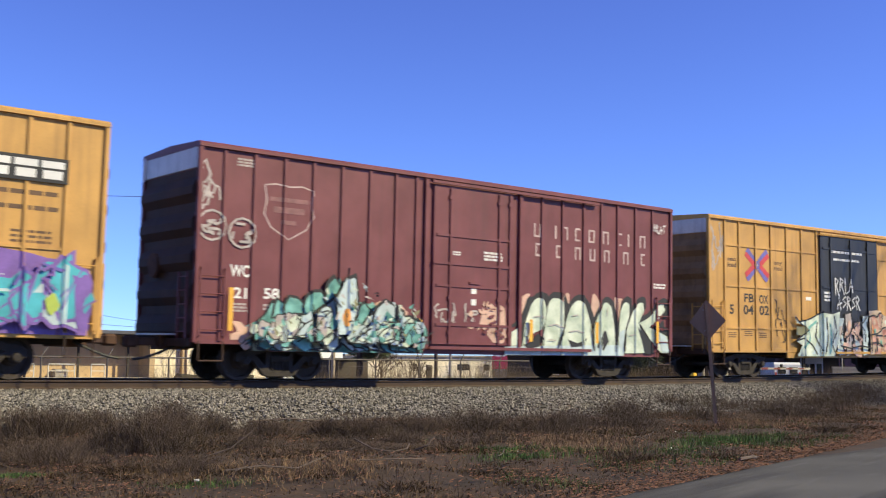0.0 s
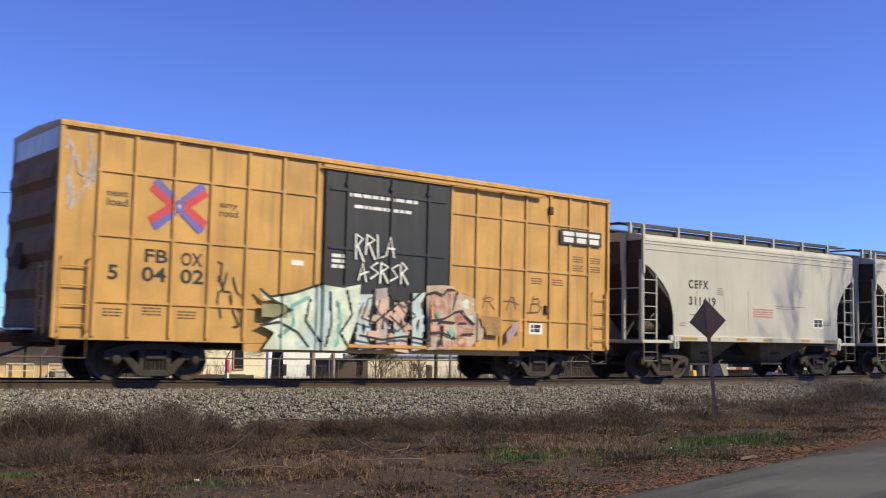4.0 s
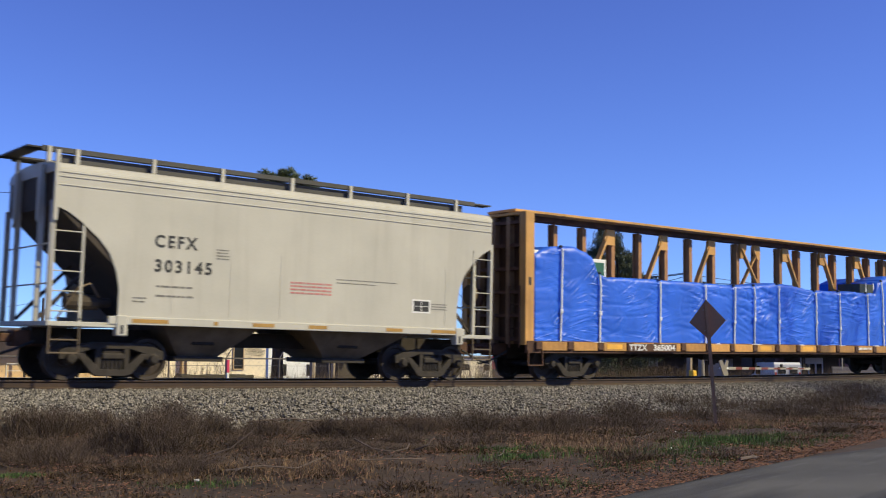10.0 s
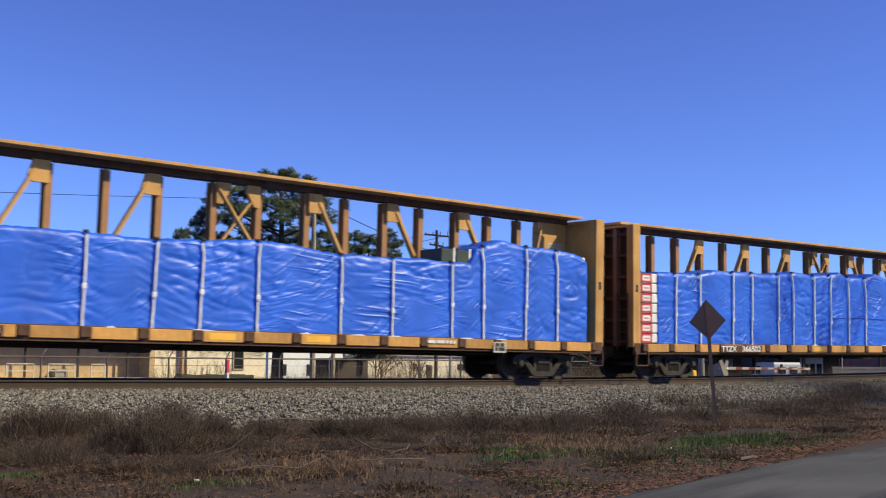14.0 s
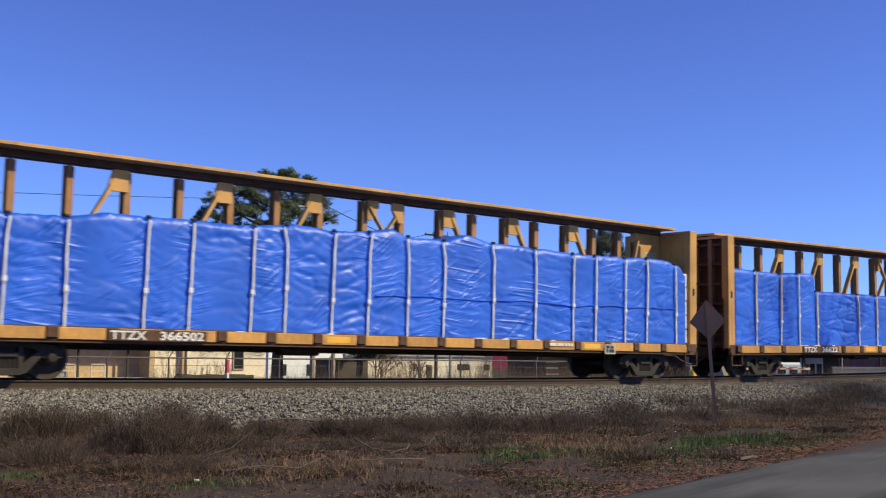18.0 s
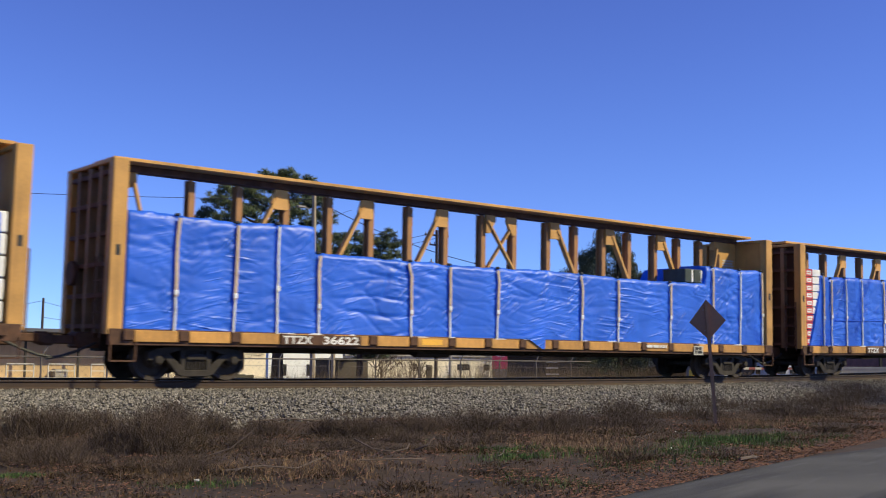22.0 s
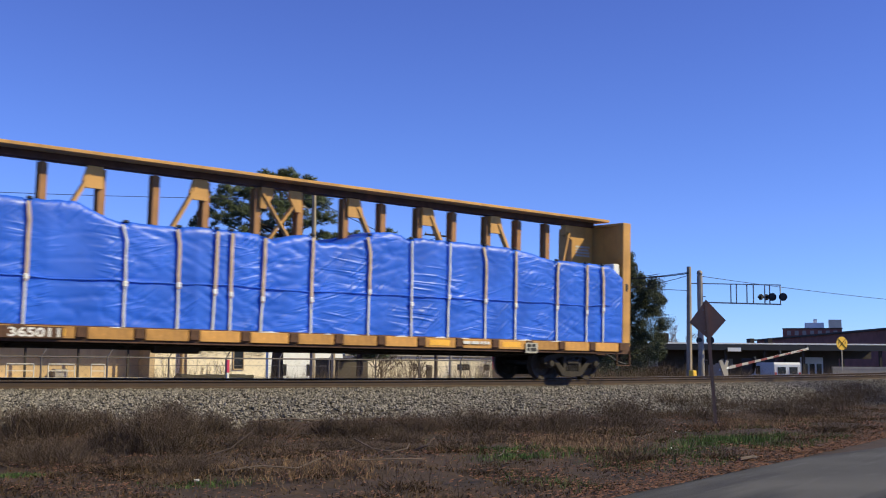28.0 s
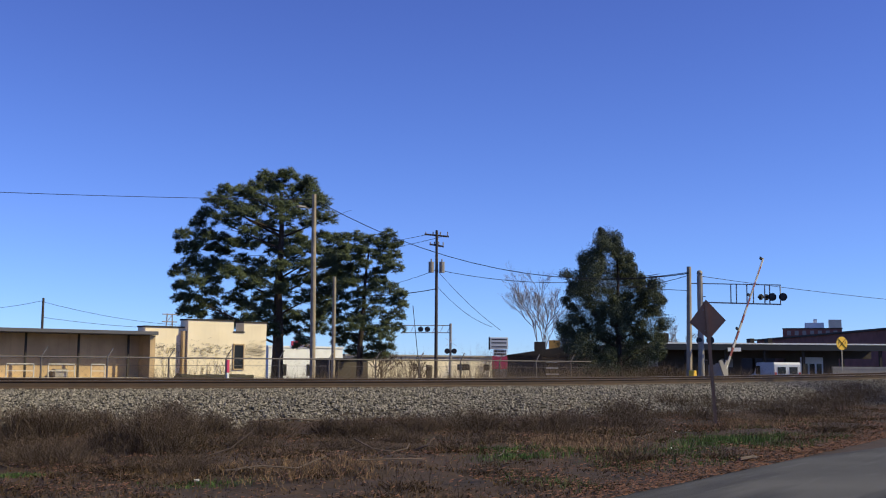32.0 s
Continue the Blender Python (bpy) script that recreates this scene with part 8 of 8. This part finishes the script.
LOADS = []
def lumber_load(x0, profile, laths, label, wood, seed, bundles=None, flap=None, edge=None, seam=None):
    """Two rows of tarpaulin-wrapped bundles on a deck. profile: (x, top) along the car; laths: x of the upright battens;
    bundles: (x, x, x, rows, z, z) of the labelled ends that the tarpaulin leaves bare; edge: (z, x) of its drawn-back edge."""
    ld = thing("wrapped_lumber_load", label, "cargo", "tarpaulined lumber loads")
    LOADS.append((ld, x0, CB_L))
    xs = [q[0] for q in profile]
    xa, xb = xs[0], xs[-1]
    def between_rows(rows, x):
        for (a, za), (b, zb) in zip(rows, rows[1:]):
            if a <= x <= b:
                return za if b - a < 1e-6 else za + (zb - za) * (x - a) / (b - a)
        return rows[-1][1] if x > rows[-1][0] else rows[0][1]
    def top(x):
        return between_rows(profile, x)
    rnd = random.Random(seed)
    off = rnd.uniform(0, 50)
    gaps = sorted(laths)
    def near(x):
        return min(abs(x - g) for g in gaps)
    def sheet(x, z, v):
        """How far the tarpaulin stands off its bundles: slack between battens, drawn level folds, crimps at battens and top."""
        d = near(x)
        slack = min(1.0, d / 0.40)
        warp = 0.6 * noise.noise((x * 0.5 + off, z * 0.6, 1.0))
        swag = abs(noise.noise((x * 0.42 + off, (z + 0.5 * warp + 0.10 * x * noise.noise((x * 0.12, off, 3.0))) * 2.6, 5.0)))
        fine = abs(noise.noise((x * 0.9 + off, (z + 0.15 * x * math.sin(off)) * 5.5 + warp, 9.0)))
        slant = abs(noise.noise((x * 1.3 + z * 1.1 + off, z * 1.6 - x * 0.9, off)))
        where = noise.noise((x * 0.35 + off, z * 0.5, 14.0))
        y = 0.018 + 0.028 * noise.noise((x * 0.8 + off, z * 0.7, 2.0))
        y -= 0.026 * max(0.0, 0.12 - swag) / 0.12 * (0.35 + 1.2 * max(0.0, where + 0.15))
        y -= 0.010 * max(0.0, 0.14 - fine) / 0.14 * max(0.0, 0.3 + where * 1.5)
        y -= 0.022 * max(0.0, 0.13 - slant) / 0.13 * max(0.0, 0.1 + where * 2.4)
        crimp = noise.noise((x * 1.6, z * 11.0 + (x - min(gaps, key=lambda g: abs(x - g))) * 5.0, off)) * max(0.3 if v > 0.8 else 0.0, 1.0 - min(1.0, d / 0.5))
        return slack * y + 0.024 * crimp + 0.012 * slack
    bm = bmesh.new()
    nx, nz = int((xb - xa) / 0.05), 52
    grid = []
    for i in range(nx + 1):
        base = xa + (xb - xa) * i / nx
        zt = top(base) + 0.035 * noise.noise((base * 2.1, off, 3)) + 0.022 * noise.noise((base * 7, off, 8)) - (0.05 if near(base) < 0.05 else 0.0)
        col = []
        for j in range(nz + 1):
            v = j / nz
            z = 1.07 + (zt - 1.07) * v
            x = base
            if edge:
                x += (between_rows(edge, z) - xa) * max(0.0, 1.0 - (base - xa) / 1.1)
            y = -1.325 - sheet(x, z, v)
            if v > 0.94:
                y += ((v - 0.94) / 0.06) ** 2 * 0.07
            col.append(bm.verts.new((x, max(y, -1.45), z)))
        for u in (0.25, 0.6, 1.0):
            yy = -1.25 + u * 1.05
            col.append(bm.verts.new((base, yy, zt + 0.02 + 0.03 * noise.noise((base * 2, yy * 3, off)))))
        col.append(bm.verts.new((base, -0.2, 1.07)))
        grid.append(col)
    for a, b in zip(grid, grid[1:]):
        for j in range(len(a) - 1):
            bm.faces.new((a[j], b[j], b[j + 1], a[j + 1]))
        bm.faces.new((a[-1], b[-1], b[0], a[0]))
    bm.faces.new(grid[0][::-1])
    bm.faces.new(grid[-1])
    bmesh.ops.recalc_face_normals(bm, faces=bm.faces)
    for f in bm.faces:
        f.smooth = True
    tarp = part("tarpaulin", bm, M["tarp"], ld)
    bm = bmesh.new()
    n2 = 60
    rows = []
    for i in range(n2 + 1):
        x = xa + (xb - xa) * i / n2
        zt = top(x)
        rows.append([bm.verts.new(q) for q in ((x, 0.2, 1.07), (x, 0.2, zt), (x, 1.28, zt - 0.02), (x, 1.34, 1.07))])
    for a, b in zip(rows, rows[1:]):
        for j in range(4):
            bm.faces.new((a[j - 1], b[j - 1], b[j], a[j]))
    bm.faces.new(rows[0])
    bm.faces.new(rows[-1][::-1])
    bmesh.ops.recalc_face_normals(bm, faces=bm.faces)
    part("far_tarpaulin", bm, M["tarp"], ld)
    def lath(pts, w, y0, y1, key):
        part("batten", prism(bmesh.new(), stroke(pts, w), y0, y1), M[key], tarp)
    for i, g in enumerate(gaps):
        zt = top(g)
        lean = rnd.uniform(-0.05, 0.05)
        zm = 1.07 + (zt - 1.07) * rnd.uniform(0.30, 0.42)
        hook = rnd.choice((0.0, 0.0, 0.0, -0.09, -0.05, 0.03))
        low = [(g + rnd.uniform(-0.008, 0.008) + lean * 0.4 * k / 3, 1.08 + (zm - 1.08) * k / 3) for k in range(4)]
        high = [(g + lean * (0.4 + 0.15 * k) + rnd.uniform(-0.009, 0.009) + (hook if k == 4 else 0.0), zm - 0.05 + (zt - 0.02 - zm) * k / 4) for k in range(5)]
        wooden = rnd.random() < wood
        lath(low, 0.046, -1.385, -1.350, "strap")
        lath(high, 0.07 if wooden else 0.046, -1.402, -1.366, "lath" if wooden else "strap")
        bm = bmesh.new()
        box(bm, g - 0.05 + lean * 0.4, g + 0.05 + lean * 0.4, -1.412, -1.386, zm - 0.02, zm + 0.09, 0.01)
        part("strap_ratchet", bm, M["wrap"], tarp)
        bm = bmesh.new()
        box(bm, g - 0.06 + lean, g + 0.06 + lean, -1.36, -1.28, zt - 0.03, zt + 0.035, 0.02)
        part("knot", bm, M["black"], tarp)
    # pale underside of the sheet showing where its hem is turned up
    x = xa + 0.3
    while x < xb - 0.8:
        w = rnd.uniform(0.15, 0.65)
        if rnd.random() < 0.4:
            part("turned_hem", prism(bmesh.new(), [(x, 1.072), (x + w, 1.072), (x + w * 0.7, 1.072 + rnd.uniform(0.02, 0.045)), (x + w * 0.25, 1.072 + rnd.uniform(0.01, 0.035))], -1.435, -1.39), M["wrap"], tarp)
        x += w + rnd.uniform(0.2, 1.0)
    if seam:
        z0, za, zb_ = seam
        pts = []
        k = int((zb_ - za) / 0.15)
        for i in range(k + 1):
            x = za + (zb_ - za) * i / k
            pts.append((x, -1.358 - 0.02 * min(1.0, near(x) / 0.35), z0 + 0.007 * x + 0.06 * noise.noise((x * 0.55, off, 1)) + 0.03 * noise.noise((x * 1.7, off, 4))))
        part("seam_fold", tube(bmesh.new(), pts, 0.016), M["tarp"], tarp)
    if flap:
        bm = prism(bmesh.new(), [(flap - 0.8, 1.2), (flap - 0.1, 0.84), (flap, 0.84), (flap + 0.02, 1.2)], -1.475, -1.470)
        part("loose_flap", bm, M["tarp"], ld, "loose corner of blue tarpaulin hanging over the sill")
    if bundles:
        xl, xm, xr, n, z0, z1 = bundles
        h = (z1 - z0) / n
        for i in range(n):
            z = z0 + i * h
            b = part("bundle_end", boxm(xl, xr, -1.325, -1.0, z + 0.012, z + h - 0.012, 0.02), M["wrap"], ld, "white-wrapped bundle with red-framed labels")
            bm = bmesh.new()
            w = xm - xl
            for a, c, d, e in ((0.02, 0.98, 0.06, 0.24), (0.02, 0.98, 0.78, 0.96), (0.02, 0.16, 0.06, 0.96), (0.84, 0.98, 0.06, 0.96)):
                box(bm, xl + w * a, xl + w * c, -1.330, -1.3255, z + h * d, z + h * e)
            part("red_label_frame", bm, M["red"], b)
            bm = bmesh.new()
            box(bm, xl + w * 0.28, xl + w * 0.72, -1.330, -1.3255, z + h * 0.44, z + h * 0.56)
            part("label_bars", bm, M["red_faded"], b)
    return ld

centre_beam(71.70, "TTZX", "365004", "yellow centre-beam flat car with stepped tarped load")
centre_beam(96.13, "TTZX", "366502", "yellow centre-beam flat car carrying a full-length tarped load")
centre_beam(120.91, "TTZX", "36622", "yellow centre-beam flat car with weathered bulkheads")
centre_beam(145.73, "TTZX", "365011", "yellow centre-beam flat car at the end of the train")

last_car = CARS[-1][0]
device = part("end_marker", boxm(CB_L + 0.10, CB_L + 0.32, -0.18, 0.14, 1.05, 1.45, 0.03), M["grey_metal"], last_car, "grey end-of-train marker with a red lamp")
bm = bmesh.new()
rod(bm, (CB_L + 0.21, -0.02, 1.45), (CB_L + 0.21, -0.02, 1.60), 0.07, 0.06, 12)
part("lamp", bm, M["red"], device, "red lamp")
bm = bmesh.new()
tube(bm, [(CB_L + 0.2, -0.2, 1.05), (CB_L + 0.45, -0.3, 0.75), (CB_L + 0.60, -0.35, 0.45), (CB_L + 0.5, -0.38, 0.30)], 0.035, 7)
part("brake_hose", bm, M["black"], last_car, "hanging black brake hose")

dark_wrap = mat("dark_green_lumber_wrap", (0.035, 0.05, 0.04), 0.6, var=0.4, scale=4)
tag_green = mat("dark_green_print", (0.02, 0.12, 0.07), 0.5)
L6 = lumber_load(71.70, [(0.36, 3.50), (0.73, 3.62), (0.98, 3.74), (1.98, 3.80), (2.41, 3.66), (2.74, 3.50), (2.92, 3.10), (3.30, 2.98), (5.62, 3.01), (7.85, 3.02), (8.88, 2.98), (9.94, 3.01), (11.04, 3.11),
                       (12.19, 3.17), (13.06, 3.08), (14.10, 3.00), (16.14, 3.06), (18.03, 3.06), (18.29, 3.48), (19.18, 3.76), (20.03, 3.66), (21.07, 3.66), (21.98, 3.60), (22.30, 3.50), (22.42, 3.40)],
                 [1.35, 2.94, 5.60, 7.80, 9.29, 10.38, 11.79, 14.03, 15.55, 17.45, 18.52, 20.03, 21.24], "blue tarpaulin over stepped lumber bundles on a flat car", 0.0, 2)
for a, b, z0, z1 in ((2.55, 3.35, 2.95, 3.50), (0.36, 0.62, 3.2, 3.62), (22.16, 22.46, 3.28, 3.52)):
    bn = part("exposed_lumber_end", boxm(a, b, -1.24, -0.3, z0, z1, 0.02), M["wrap"], L6, "white-wrapped lumber end with green print")
    part("green_print", boxm(a + 0.12, b - 0.1, -1.246, -1.2405, z0 + 0.08, z1 - 0.1), tag_green, bn)
for a, b in ((17.15, 17.62), (17.66, 18.15)):
    bn = part("exposed_lumber_end", boxm(a, b, -1.22, -0.3, 3.05, 3.40, 0.02), dark_wrap, L6, "dark green wrapped lumber end")
    part("pale_edge", boxm(b - 0.07, b - 0.01, -1.226, -1.2205, 3.07, 3.44), M["wrap"], bn)
L7 = lumber_load(96.38, [(0.88, 3.26), (2.13, 3.29), (2.89, 3.31), (3.76, 3.46), (4.59, 3.45), (5.65, 3.48), (6.94, 3.47), (8.17, 3.60), (9.21, 3.55), (10.32, 3.61), (10.96, 3.73), (11.58, 3.57), (12.75, 3.59),
                    (13.41, 3.78), (14.32, 3.64), (16.0, 3.62), (17.39, 3.57), (19.68, 3.60), (20.54, 3.67), (21.58, 3.62), (22.1, 3.50), (22.32, 3.3)],
            [1.70, 2.93, 4.58, 5.60, 7.10, 7.99, 9.25, 10.29, 11.49, 12.64, 14.33, 15.87, 17.34, 18.26, 19.52, 20.48, 21.86], "long blue tarpaulined lumber load with pale battens", 0.0, 5, (0.13, 0.64, 0.93, 7, 1.10, 3.22), None, None, (2.0, 10.5, 21.8))
for i in range(5):
    part("bundle_end", boxm(22.2, 22.46, -1.30, -0.3, 1.12 + 0.44 * i, 1.53 + 0.44 * i, 0.02), M["wrap"], L7, "white-wrapped bundle end")
L8 = lumber_load(121.06, [(0.22, 3.60), (1.31, 3.58), (2.73, 3.53), (3.91, 3.60), (4.78, 3.60), (4.83, 3.00), (7.68, 2.98), (9.45, 2.96), (12.2, 3.01), (13.8, 3.01), (15.37, 2.97), (17.72, 2.97), (19.42, 3.01), (19.46, 3.57), (21.28, 3.55), (22.45, 3.58)],
                 [1.34, 2.74, 3.83, 4.95, 7.67, 8.91, 10.53, 13.74, 15.28, 17.64, 19.73, 21.15, 22.38], "blue tarpaulined lumber load, tall at one end, with wooden battens", 0.75, 9, None, 12.2)
for a, b in ((18.55, 18.95), (18.99, 19.4)):
    bn = part("exposed_lumber_end", boxm(a, b, -1.2, -0.3, 3.02, 3.45, 0.02), dark_wrap, L8, "dark green wrapped lumber end")
    part("pale_edge", boxm(b - 0.08, b - 0.01, -1.206, -1.2005, 3.04, 3.43), M["wrap"], bn)
L9 = lumber_load(145.60, [(1.36, 3.74), (1.66, 3.60), (2.02, 3.52), (2.97, 3.58), (3.96, 3.61), (5.61, 3.59), (6.55, 3.62), (6.95, 3.45), (7.37, 3.30), (8.41, 3.28), (9.86, 3.34), (10.91, 3.28), (11.15, 3.17), (11.63, 3.29),
                     (12.14, 3.42), (12.39, 3.22), (13.15, 3.26), (13.95, 3.60), (14.49, 3.65), (15.03, 3.55), (16.18, 3.59), (17.53, 3.57), (18.61, 3.56), (19.33, 3.46), (19.98, 3.35), (21.08, 3.36), (22.40, 3.34), (22.90, 3.05)],
            [1.53, 2.03, 3.02, 4.07, 5.61, 7.65, 8.84, 9.67, 10.08, 10.86, 12.17, 13.80, 15.11, 16.28, 17.55, 18.63, 20.18, 21.37, 22.06], "blue tarpaulined lumber load with labelled white bundles at one end", 0.6, 13, (0.49, 0.92, 1.42, 10, 1.12, 3.80), None, ((1.07, 0.62), (1.6, 0.86), (2.16, 1.04), (2.94, 1.33), (3.8, 1.36)), (2.0, 2.3, 22.4))
part("bundle_end", boxm(22.60, 22.86, -1.27, -0.3, 2.7, 3.42, 0.02), M["wrap"], L9, "white-wrapped bundle end")
# ---------- what moves ----------
SHIFT = [0.0, 5.208, 10.398, 15.571, 20.728, 25.878, 31.021, 36.159, 41.28, 46.376, 51.447, 56.492, 61.513, 66.51, 71.483, 76.464, 81.484, 86.543, 91.64, 96.771, 101.936,
         107.135, 112.371, 117.649, 122.969, 128.324, 133.677, 139.022, 144.358, 149.645, 154.843, 159.953, 164.973]

def shift(t):
    i = min(31, int(t))
    return SHIFT[i] + (SHIFT[i + 1] - SHIFT[i]) * (t - i)

def motions():
    for ob, x0, length in CARS + LOADS:
        rows = []
        for t in range(33):
            x = x0 - SHIFT[t]
            za, zb = rise(x + 2.0), rise(x + length - 2.0)
            tilt = (zb - za) / (length - 4.0)
            rows.append((float(t), pose(x, YC, ZC + za - 2.0 * tilt, CANT, -math.degrees(math.atan(tilt)))))
        walk(ob, rows)
    for w, sx in WHEELSETS:
        walk(w, [(k * 0.1, pose(sx, 0, WHEEL_R, 0, -math.degrees(shift(k * 0.1) / WHEEL_R))) for k in range(321)])
    walk(gate_arm, [(t, pose(0, 0, 0, 0, -a, 0)) for t, a in ((0.0, 0.0), (13.0, 0.0), (26.5, 0.0), (27.1, 0.0), (27.5, 2.5), (28.0, 9.5), (28.5, 17.0), (29.0, 24.0), (29.5, 29.8),
                                                              (30.0, 36.2), (30.5, 42.2), (31.0, 48.9), (31.5, 55.3), (32.0, 62.5))])

motions()
